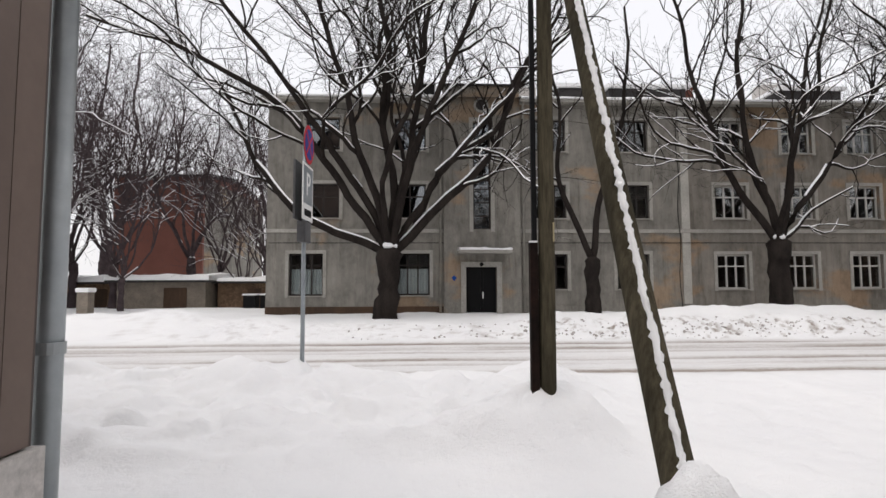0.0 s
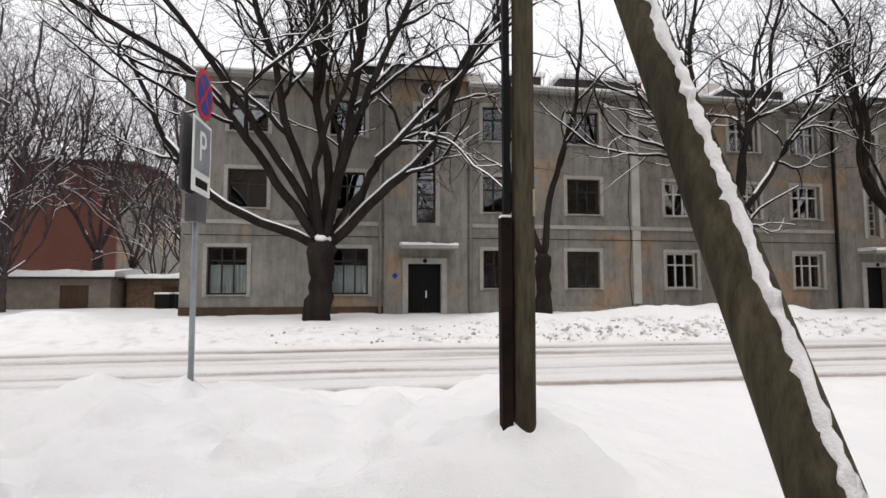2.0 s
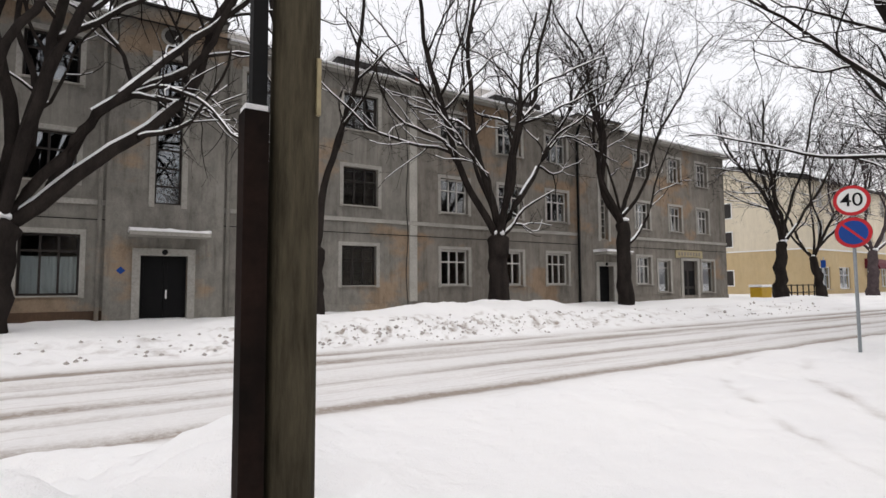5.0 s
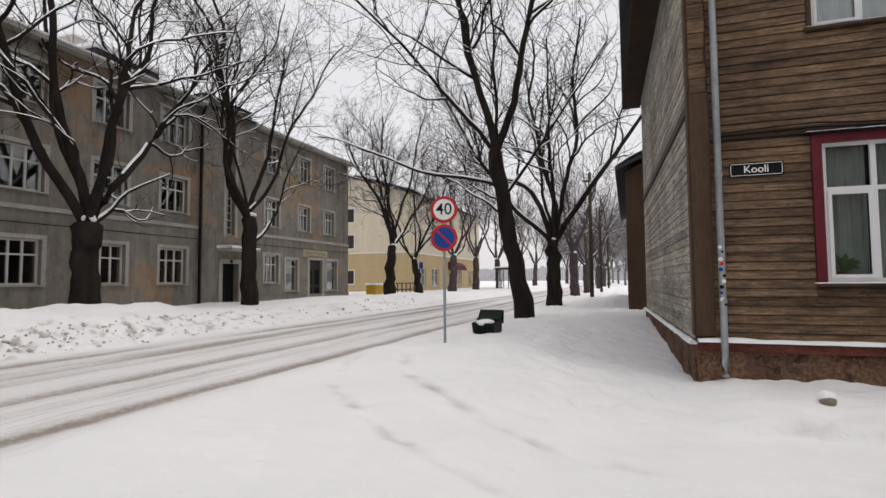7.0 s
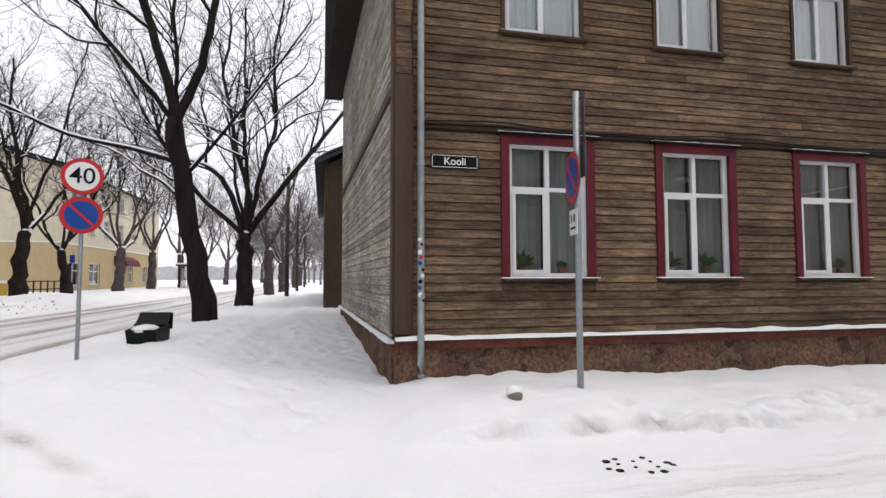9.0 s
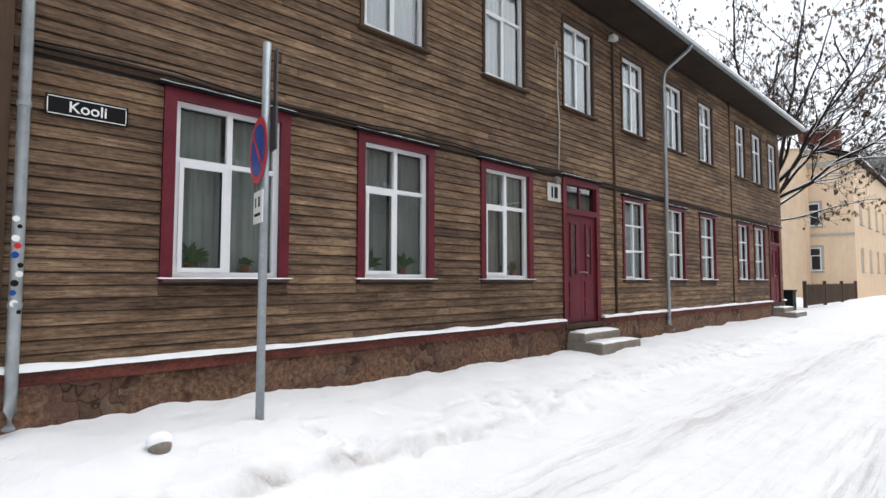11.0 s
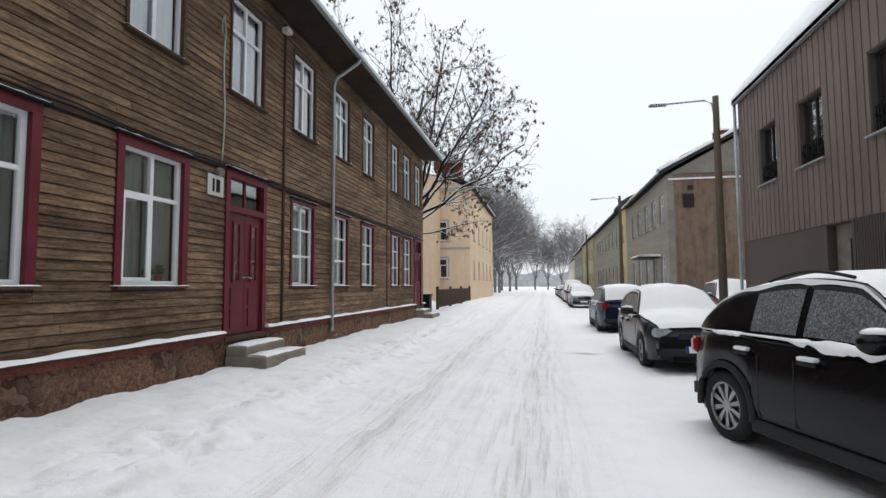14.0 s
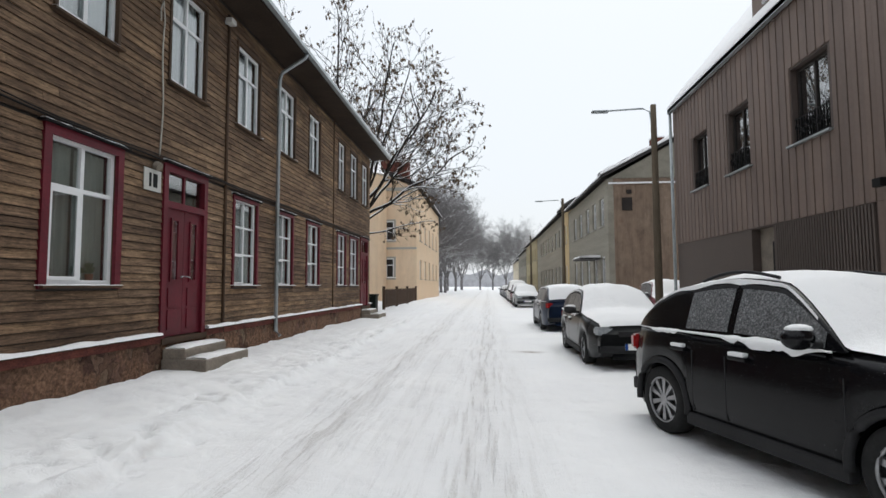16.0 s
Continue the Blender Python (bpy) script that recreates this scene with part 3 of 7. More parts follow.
def spread_axis(lo, hi, fine, far, grow=1.18):
    a = list(np.arange(lo, hi + fine / 2, fine))
    s = fine
    while a[-1] < far:
        s *= grow
        a.append(a[-1] + s)
    s = fine
    while a[0] > -far:
        s *= grow
        a.insert(0, a[0] - s)
    return np.array(a)


gx, gy = spread_axis(-6, 17, 0.062, 1500, 1.12), spread_axis(-12, 17, 0.06, 1500, 1.12)
GX, GY = np.meshgrid(gx, gy)
GZ, GD, LX, LY = ground_height(GX, GY)
nx, ny = len(gx), len(gy)
idx = np.arange(nx * ny).reshape(ny, nx)
quads = np.stack([idx[:-1, :-1], idx[:-1, 1:], idx[1:, 1:], idx[1:, :-1]], -1).reshape(-1, 4)
gme = bpy.data.meshes.new("ground")
gme.vertices.add(nx * ny)
gme.vertices.foreach_set("co", np.stack([GX, GY, GZ], -1).ravel())
gme.loops.add(quads.size)
gme.loops.foreach_set("vertex_index", quads.ravel())
gme.polygons.add(len(quads))
gme.polygons.foreach_set("loop_start", np.arange(0, quads.size, 4))
gme.update(calc_edges=True)
for nm, val in (("dirt", GD), ("lane_x", LX), ("lane_y", LY)):
    att = gme.attributes.new(nm, "FLOAT", "POINT")
    att.data.foreach_set("value", val.ravel())
tagged(link("ground", gme, GROUND_SNOW, smooth=True), "snow-covered street, road and pavements with tyre ruts", "ground", kind="structure")


# woods on the horizon, at both ends of the streets, haze put in their pale colour
for nm, horiz in (("backdrop", True), ("backdrop_east", False)):
    v, f = [], []
    for k in range(161):
        s = -480 + k * 6
        h = 15 + 6 * float(fbm(np.array([k * 0.37]), np.array([1.5]), 61, 4, 0.7)[0]) + 3 * float(fbm(np.array([k * 1.9]), np.array([4.5]), 62, 3)[0])
        for z in (-2, h):
            v.append((s, -560, z) if horiz else (620, s, z))
    for k in range(160):
        f.append((2 * k, 2 * k + 2, 2 * k + 3, 2 * k + 1))
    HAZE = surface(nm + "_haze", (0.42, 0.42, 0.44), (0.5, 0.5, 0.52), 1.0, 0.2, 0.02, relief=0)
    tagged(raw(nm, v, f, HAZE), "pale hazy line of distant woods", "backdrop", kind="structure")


def ground_z(x, y):
    return float(ground_height(np.array([float(x)]), np.array([float(y)]))[0][0])


# ---- windows and doors ----
def bars(w, rects, d0, d1):
    bm = bmesh.new()
    for u0, u1, z0, z1 in rects:
        box(bm, w, u0, u1, d0, d1, z0, z1)
    return bm


def window(w, u0, u1, z0, z1, house, frame_mat, cols=2, rows=(0.66,), t=0.055, depth=-0.05, glass=GLASS, sill=True, sill_mat=None, split_top=None, label="", thin_top=1.0, sash=0.0):
    """One window: frame with its bars, a pane in every field, a sill. rows: heights of the crossbars as shares."""
    outer = [(u0, u0 + t, z0, z1), (u1 - t, u1, z0, z1), (u0 + t, u1 - t, z0, z0 + t), (u0 + t, u1 - t, z1 - t, z1)]
    zr = [z0 + t] + [z0 + (z1 - z0) * r for r in rows] + [z1 - t]
    fields = []
    for k, (a, b) in enumerate(zip(zr, zr[1:])):
        n = split_top if split_top and k == len(zr) - 2 else cols
        if k:
            outer.append((u0 + t, u1 - t, a - t * 0.4, a + t * 0.4))
            a += t * 0.4
        if k < len(zr) - 2:
            b -= t * 0.4
        us = [u0 + t + (u1 - u0 - 2 * t) * i / n for i in range(n + 1)]
        for i in range(1, n):
            q = t * 0.45 * (thin_top if k == len(zr) - 2 else 1.0)
            outer.append((us[i] - q, us[i] + q, a, b))
        for i in range(n):
            fields.append((us[i] + (t * 0.45 if i else 0), us[i + 1] - (t * 0.45 if i < n - 1 else 0), a, b))
    fr = part("window", pierced(bmesh.new(), w.out(depth), u0, u1, z0, z1, 0.06, fields), frame_mat, house, label)
    for f in fields:
        block("pane", w, (f[0], f[1], depth - 0.04, depth - 0.034, f[2], f[3]), glass, fr).visible_shadow = False
    if sash:
        a, b, c, e = fields[0]
        part("sash", pierced(bmesh.new(), w.out(depth + 0.014), a, b, c, e, 0.013, [(a + sash, b - sash, c + sash, e - sash)]), frame_mat, fr)
    if sill:
        block("sill", w, (u0 - 0.1, u1 + 0.1, depth, 0.11, z0 - 0.04, z0 - 0.003), sill_mat or frame_mat, fr)
    return fr


def curtain(w, u0, u1, z0, z1, d, house, gap=0.0, mat=CURTAIN, seed=1):
    """A hanging cloth with folds, from u0 to u1."""
    rnd = random.Random(seed)
    n = max(6, int((u1 - u0) / 0.022))
    ph = rnd.random() * 6
    v, f = [], []
    for i in range(n + 1):
        u = u0 + (u1 - u0) * i / n
        s = 0.022 * math.sin(i * 1.15 + ph) + 0.012 * math.sin(i * 0.43 + ph)
        v += [w(u, d + s * 0.8, z1), w(u, d + s * 1.2, z0)]
    for i in range(n):
        f.append((2 * i, 2 * i + 1, 2 * i + 3, 2 * i + 2))
    return raw("curtain", v, f, mat, house, smooth=True)


def snow_strip(name, w, u0, u1, d0, d1, z, h, parent=None, seed=0, label=""):
    """A rounded ridge of snow lying on a ledge."""
    rnd = np.random.RandomState(seed)
    n = max(4, int((u1 - u0) / 0.12))
    us = np.linspace(u0, u1, n + 1)
    hh = h * (0.75 + 0.45 * fbm(us * 2.1 + seed, us * 0 + seed, seed + 3, 3))
    v, f = [], []
    for u, k in zip(us, hh):
        o = 0.012 * rnd.randn()
        v += [w(u, d0, z), w(u, d0, z + k * 0.9), w(u, (d0 + d1) / 2, z + k), w(u, d1 - 0.01 + o, z + k * 0.6), w(u, d1 + o, z)]
    for i in range(n):
        for j in range(4):
            a = i * 5 + j
            f.append((a, a + 1, a + 6, a + 5))
    f += [tuple(range(5)), tuple(n * 5 + j for j in range(4, -1, -1))]
    return raw(name, v, f, SNOW, parent, label, smooth=True)


def roof_snow(name, quad, thick, parent, seed=3):
    """Snow lying on a sloping roof: quad a, b, c, d with a-b the eave."""
    a, b, c, d = (Vector(q) for q in quad)
    nu, nv = max(4, int((b - a).length / 0.5)), max(4, int((d - a).length / 0.6))
    v, f = [], []
    for j in range(nv + 1):
        for i in range(nu + 1):
            s, t = i / nu, j / nv
            p = (a * (1 - s) + b * s) * (1 - t) + (d * (1 - s) + c * s) * t
            k = float(fbm(np.array([p.x * 0.6 + p.y * 0.6]), np.array([t * 5.0]), seed, 3)[0])
            rim = min(1, min(t, 1 - t) * nv * 0.7 + 0.35)
            v.append(p + Vector((0, 0, 0.012 + thick * rim * (1 + 0.4 * k))))
    for j in range(nv):
        for i in range(nu):
            q = j * (nu + 1) + i
            f.append((q, q + 1, q + nu + 2, q + nu + 1))
    n0 = len(v)
    for i in range(nu + 1):
        v.append(v[i] - Vector((0, 0, thick * 0.7)))
    for i in range(nu):
        f.append((i, n0 + i, n0 + i + 1, i + 1))
    return raw(name, v, f, SNOW, parent, smooth=True)


# ---- the brown wooden house ----
CX, CY = 11.0, 3.12
wf = Wall(CX, CY, 0, -1)  # street front
wg = Wall(21.5, 3.5, CX - 21.5, CY - 3.5)  # gable end
WOOD_L, GAB_L = 26.4, math.hypot(CX - 21.5, CY - 3.5)
brown = thing("wooden_house", (16, -10, 0), "two-storey house clad in weathered brown boards, maroon window frames", "house")
EAVE = 8.0
low = [(1.58, 3.12), (4.2, 5.72), (6.88, 8.43)]
low2 = [(12.15, 13.5), (14.65, 15.98), (17.12, 18.5), (20.62, 21.95), (22.5, 23.95)]
doors = [(9.5, 11.0), (24.45, 25.95)]
up = [(1.6, 2.98), (4.22, 5.55), (6.95, 8.25), (9.55, 10.87), (12.2, 13.52), (14.8, 16.05), (17.25, 18.5), (20.7, 21.8), (22.55, 23.85), (24.65, 25.9)]
IN = 0.12
holes = [(a + IN, b - IN, 1.55, 3.62) for a, b in low] + [(a + 0.08, b - 0.08, 1.53, 3.58) for a, b in low2]
holes += [(a + 0.1, b - 0.1, 0.6, 3.66) for a, b in doors] + [(a + 0.05, b - 0.05, 5.32, 7.28) for a, b in up]
PL = 0.66
part("wall", pierced(bmesh.new(), wf, 0, WOOD_L, PL, EAVE, 0.24, holes), TRIM_BROWN, brown)
part("wall", pierced(bmesh.new(), wg, 0, GAB_L - 0.24, PL, EAVE, 0.24, []), TRIM_BROWN, brown)
block("wall", XY, (11.25, 21.5, CY - WOOD_L, CY - WOOD_L + 0.24, 0, EAVE), TRIM_BROWN, brown)
block("wall", XY, (21.3, 21.5, CY - WOOD_L + 0.25, 3.2, 0, EAVE), TRIM_BROWN, brown)
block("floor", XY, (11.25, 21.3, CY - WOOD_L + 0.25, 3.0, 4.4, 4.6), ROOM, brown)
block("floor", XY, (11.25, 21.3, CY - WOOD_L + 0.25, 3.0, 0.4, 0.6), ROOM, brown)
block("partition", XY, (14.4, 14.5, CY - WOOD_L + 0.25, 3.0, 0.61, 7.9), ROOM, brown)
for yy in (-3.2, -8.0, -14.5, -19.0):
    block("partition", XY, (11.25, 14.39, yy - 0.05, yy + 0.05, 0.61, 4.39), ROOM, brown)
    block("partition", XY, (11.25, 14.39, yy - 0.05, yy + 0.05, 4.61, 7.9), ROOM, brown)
# gable triangle above the eave
bm = bmesh.new()
vs = [bm.verts.new(wg(u, d, z)) for d in (0, -0.24) for u, z in ((0, EAVE + 0.002), (GAB_L, EAVE + 0.002), (GAB_L / 2, EAVE + 3.4))]
for q in ((0, 1, 2), (5, 4, 3), (0, 3, 4, 1), (1, 4, 5, 2), (2, 5, 3, 0)):
    bm.faces.new([vs[i] for i in q])
part("gable", bm, GABLE_BOARD, brown)
# roof: two slopes with overhang, boards under the eave
RIDGE = (16.25, EAVE + 3.6)
for sx, ex in ((-1, 10.15), (1, 22.4)):
    bm = bmesh.new()
    pts = [(ex, EAVE - 0.02), (RIDGE[0], RIDGE[1]), (RIDGE[0], RIDGE[1] + 0.14), (ex, EAVE + 0.12)]
    for y in (4.15, CY - WOOD_L - 0.5):
        for x, z in pts:
            bm.verts.new((x, y, z))
    bm.verts.ensure_lookup_table()
    for q in ((0, 1, 2, 3), (7, 6, 5, 4), (0, 4, 5, 1), (1, 5, 6, 2), (2, 6, 7, 3), (3, 7, 4, 0)):
        bm.faces.new([bm.verts[i] for i in q])
    part("roof", bm, TIN, brown)
roof_snow("roof_snow", ((10.1, 4.1, EAVE + 0.12), (10.1, CY - WOOD_L - 0.5, EAVE + 0.12), (RIDGE[0], CY - WOOD_L - 0.5, RIDGE[1] + 0.14), (RIDGE[0], 4.1, RIDGE[1] + 0.14)), 0.16, brown)
block("gutter", wf, (-1.0, WOOD_L + 0.5, 0.86, 0.98, EAVE - 0.04, EAVE + 0.06), ZINC, brown)
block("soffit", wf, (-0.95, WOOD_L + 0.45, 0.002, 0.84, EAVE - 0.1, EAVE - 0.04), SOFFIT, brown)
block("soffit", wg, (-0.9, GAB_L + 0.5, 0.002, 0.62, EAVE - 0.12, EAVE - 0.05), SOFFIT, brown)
# plinth, ledge and snow on it
segs_pl = [(-0.02, 9.5), (11.0, 24.45), (25.95, WOOD_L)]
for a, b in segs_pl:
    bm = box(bmesh.new(), wf, a, b, -0.2, 0.07, -0.3, PL - 0.13)
    bmesh.ops.subdivide_edges(bm, edges=[e for e in bm.edges if e.calc_length() > 1], cuts=int((b - a) / 0.18), use_grid_fill=True)
    for v in bm.verts:
        k = noise.noise(v.co * 1.7) * 0.05 + noise.noise(v.co * 6) * 0.025
        v.co += wf.n * (k if v.co.x < CX else 0)
    part("plinth", bm, STONE, brown, "rough stone plinth with flaking render", smooth=True)
    block("brick_course", wf, (a + 0.002, b - 0.002, -0.2, 0.075, PL - 0.128, PL - 0.012), RED_COURSE, brown, "flaking red brick course")
    block("ledge", wf, (a, b, -0.1, 0.12, PL - 0.01, PL + 0.01), TRIM_BROWN, brown)
    snow_strip("ledge_snow", wf, a, b, 0.026, 0.15, PL + 0.012, 0.075, brown, seed=int(a * 7) + 11)
block("plinth", wg, (0, GAB_L - 0.1, -0.2, 0.06, -0.3, PL - 0.04), STONE, brown, "rough stone plinth with flaking render")
snow_strip("ledge_snow", wg, 0, GAB_L, 0.026, 0.13, PL - 0.038, 0.07, brown, seed=5)
# corner boards and belt board
block("corner_board", wf, (-0.03, 0.24, 0.022, 0.06, PL + 0.1, 4.52), TRIM_BROWN, brown)
rnd = random.Random(12)
for k in range(14):
    z = 4.53 + k * 0.24
    block("log_end", wf, (-0.02, 0.2 + rnd.uniform(0, 0.04), 0.02, 0.035 + rnd.uniform(0, 0.04), z, z + 0.226), BOARD, brown, bevel=0.012)
block("corner_board", wg, (GAB_L - 0.2, GAB_L + 0.02, 0.022, 0.06, PL + 0.1, EAVE - 0.1), TRIM_BROWN, brown)
block("belt_board", wf, (0.25, WOOD_L, 0.024, 0.05, 3.76, 3.86), TRIM_BROWN, brown)
block("belt_board", wg, (0.0, GAB_L - 0.21, 0.024, 0.05, 4.3, 4.45), TRIM_BROWN, brown)
v, f = [], []
rnd = random.Random(4)
pts = [wf(u, 0.075 + rnd.uniform(0, 0.012), 3.80 + 0.02 * math.sin(u * 1.3) + rnd.uniform(-0.012, 0.012)) for u in np.arange(0.3, WOOD_L, 0.45)]
tube(v, f, pts, [0.014] * len(pts), 6)
pts2 = [p + Vector((-0.01, 0, 0.045 + 0.02 * math.sin(i * 0.7))) for i, p in enumerate(pts)]
tube(v, f, pts2, [0.01] * len(pts2), 6)
raw("cable", v, f, BLACK, brown, "black cables along the belt board", smooth=True)
# windows of the ground floor, wide maroon casings
for k, (a, b) in enumerate(low + low2):
    wide = k < 3
    zt, c = (3.72, 0.13) if wide else (3.64, 0.085)
    z0 = 1.5
    i = IN if wide else 0.08
    cas = part("casing", pierced(bmesh.new(), wf.out(0.055), a, b, z0, zt, 0.055, [(a + c, b - c, z0, zt - c)]), RED, brown, "maroon painted window casing")
    block("header", wf, (a - 0.07, b + 0.07, 0.0, 0.12, zt + 0.002, zt + 0.03), BLACK, brown)
    snow_strip("header_snow", wf, a - 0.06, b + 0.06, 0.03, 0.115, zt + 0.032, 0.025, brown, seed=k)
    win = window(wf, a + i, b - i, 1.55, 3.62 if wide else 3.58, brown, WHITE, 2, (0.66,) if wide else (0.36, 0.68), 0.075 if wide else 0.05, sill_mat=TRIM_BROWN, depth=-0.03, thin_top=0.45 if wide else 1.0, sash=0.05 if wide else 0.03)
    snow_strip("sill_snow", wf, a - 0.03, b + 0.03, 0.0, 0.115, 1.548, 0.02, brown, seed=k + 40)
    m = (a + b) / 2
    if wide:
        curtain(wf, a + 0.2, m - 0.05, 1.62, 3.55, -0.2, brown, mat=CURTAIN_GREEN, seed=k)
        curtain(wf, m + 0.03, b - 0.15, 1.62, 3.55, -0.21, brown, mat=CURTAIN_GREEN, seed=k + 9)
    else:
        curtain(wf, a + 0.12, b - 0.12, 1.6, 3.5, -0.17, brown, seed=k + 20)
for k, (a, b) in enumerate(up):
    part("casing", pierced(bmesh.new(), wf.out(0.05), a, b, 5.3, 7.36, 0.05, [(a + 0.06, b - 0.06, 5.3, 7.28)]), TRIM_BROWN, brown)
    window(wf, a + 0.05, b - 0.05, 5.32, 7.28, brown, WHITE, 2, (0.66,), 0.062, sill_mat=TRIM_BROWN, depth=-0.03, thin_top=0.5, sash=0.04)
    curtain(wf, a + 0.1, b - 0.1, 5.34, 7.26, -0.17, brown, seed=k + 60)
    snow_strip("sill_snow", wf, a - 0.03, b + 0.03, 0.0, 0.1, 5.318, 0.02, brown, seed=k + 80)


def red_door(a, b):
    part("door_casing", pierced(bmesh.new(), wf.out(0.06), a, b, 0.6, 3.78, 0.12, [(a + 0.13, b - 0.13, 0.6, 2.98), (a + 0.13, b - 0.13, 3.1, 3.64)]), RED, brown)
    block("header", wf, (a - 0.06, b + 0.06, 0.0, 0.15, 3.782, 3.81), BLACK, brown)
    snow_strip("header_snow", wf, a - 0.05, b + 0.05, 0.03, 0.14, 3.812, 0.03, brown, seed=71)
    m = (a + b) / 2
    part("transom_bar", bars(wf, [(m - 0.03, m + 0.03, 3.1, 3.64)], -0.05, -0.01), RED, brown)
    block("pane", wf, (a + 0.13, b - 0.13, -0.04, -0.032, 3.1, 3.64), GLASS, brown)
    for s, (c, e) in enumerate(((a + 0.13, m - 0.004), (m + 0.004, b - 0.13))):
        leaf = part("door_leaf", box(bmesh.new(), wf, c, e, -0.05, 0.0, 0.62, 2.98), RED, brown, "maroon panelled door leaf")
        q = (c + e) / 2
        part("panel", bars(wf, [(q - 0.17, q + 0.17, 0.74, 1.1), (q - 0.17, q + 0.17, 1.16, 1.5)], 0.001, 0.018), RED, leaf)
        part("moulding", bars(wf, [(q - 0.13, q - 0.09, 1.62, 2.8), (q + 0.09, q + 0.13, 1.62, 2.8), (q - 0.09, q + 0.09, 2.76, 2.8), (q - 0.09, q + 0.09, 1.62, 1.66)], 0.001, 0.025), RED, leaf)
        block("pane", wf, (q - 0.088, q + 0.088, 0.002, 0.008, 1.662, 2.758), GLASS, leaf)
        hx = e - 0.06 if s == 0 else c + 0.06
        pipe("handle", [wf(hx, 0.0, 1.72), wf(hx, 0.06, 1.72), wf(hx + (-0.09 if s == 0 else 0.09), 0.065, 1.70)], 0.012, ZINC, leaf)
    block("threshold", wf, (a, b, -0.1, 0.1, 0.5, 0.6), TRIM_BROWN, brown)
    block("door_foot", wf, (a, b, -0.2, 0.05, -0.2, 0.498), STONE, brown)


for a, b in doors:
    red_door(a, b)


def steps(name, a, b, label):
    st = thing(name, tuple(wf((a + b) / 2, 0.5, 0)), label, "steps")
    for k, (d1, z1, e) in enumerate(((0.5, 0.42, 0.0), (0.92, 0.24, 0.12))):
        bm = box(bmesh.new(), wf, a - 0.05 - e * 0.3, b + 0.05 + e, 0.075, d1, -0.2, z1, bevel=0.03)
        part("step", bm, STEP, st, smooth=False)
        snow_strip("snow_cover", wf, a - 0.02, b + 0.02 + e, 0.12 if k == 0 else 0.51, d1 - 0.03, z1 - 0.003, 0.065, st, seed=k + 3)


steps("stone_steps", 9.6, 11.0, "two worn stone steps dusted with snow before the door")
steps("stone_steps", 24.5, 25.9, "two worn stone steps dusted with snow before the door")

# downpipes
for u, mat in ((0.335, ZINC), (14.5, ZINC)):
    pp = [wf(u, 0.92, EAVE - 0.02), wf(u, 0.85, EAVE - 0.15), wf(u, 0.2, EAVE - 0.55), wf(u, 0.13, EAVE - 0.75), wf(u, 0.13, 0.5), wf(u, 0.14, 0.34), wf(u - 0.02, 0.26, 0.2)]
    dp = thing("downpipe", tuple(wf(u, 0.13, 0)), "galvanised round downpipe on the boarded wall", "downpipe")
    pipe("pipe", pp, 0.052, mat, dp, sides=14)
    for z in (1.3, 3.2, 5.2, 7.0):
        bm = disc(bmesh.new(), wf(u, 0.13, z), (0, 0, 1), 0.06, 0.05, 16)
        part("collar", bm, mat, dp)
        pipe("bracket", [wf(u, 0.024, z), wf(u, 0.13, z)], 0.012, mat, dp)
    if u < 1:
        rnd = random.Random(8)
        for k in range(11):
            z, ang = 1.25 + k * 0.085 + rnd.uniform(-0.02, 0.02), rnd.uniform(-0.5, 0.5)
            bm = disc(bmesh.new(), wf(u + 0.055 * math.sin(ang), 0.13 + 0.055 * math.cos(ang), z), wf.n, rnd.uniform(0.018, 0.034), 0.006, 10)
            part("sticker", bm, rnd.choice([BLACK, SIGN_WHITE, SIGN_RED, SIGN_BLUE, SIGN_WHITE]), dp)
pipe("conduit", [wf(11.75, 0.05, 7.7), wf(11.75, 0.05, 0.3)], 0.035, TRIM_BROWN, brown)
pipe("conduit", [wf(20.1, 0.04, 7.9), wf(20.1, 0.04, 0.7)], 0.025, TRIM_BROWN, brown)
cp = [wf(9.35 + 0.03 * math.sin(z * 3), 0.06, z) for z in np.arange(3.85, 6.6, 0.25)]
pipe("hanging_cable", cp + [wf(9.3, 0.06, 6.7), wf(9.22, 0.07, 6.5), wf(9.25, 0.06, 6.3)], 0.014, PILASTER, brown)

# boards of the front: nearest ones as single pieces, the rest as one mesh
rnd = random.Random(21)
cuts = [(a, b, 1.47, 3.74) for a, b in low + low2] + [(a, b, 0.5, 3.8) for a, b in doors] + [(a, b, 5.26, 7.36) for a, b in up]
PITCH = 0.132
rows_n = int((EAVE - 0.1 - PL - 0.02) / PITCH)
plank_list = []
for r in range(rows_n):
    z0 = PL + 0.035 + r * PITCH
    z1 = z0 + PITCH - 0.012 + rnd.uniform(-0.004, 0.003)
    if 3.74 < (z0 + z1) / 2 < 3.88:
        continue
    spans, u = [], 0.24
    for a, b, c, e in sorted(cuts):
        if c < z1 and e > z0:
            if a > u + 0.02:
                spans.append((u, a))
            u = max(u, b)
            if c > z0 + 0.02:
                plank_list.append((a, b - 0.005, z0, c, 0.0))
    spans.append((u, WOOD_L))
    for a, b in spans:
        while b - a > 0.03:
            n = b - a if b - a < 5.5 else rnd.uniform(2.4, 4.6)
            plank_list.append((a, a + n - 0.005, z0, z1, rnd.uniform(-0.002, 0.003)))
            a += n


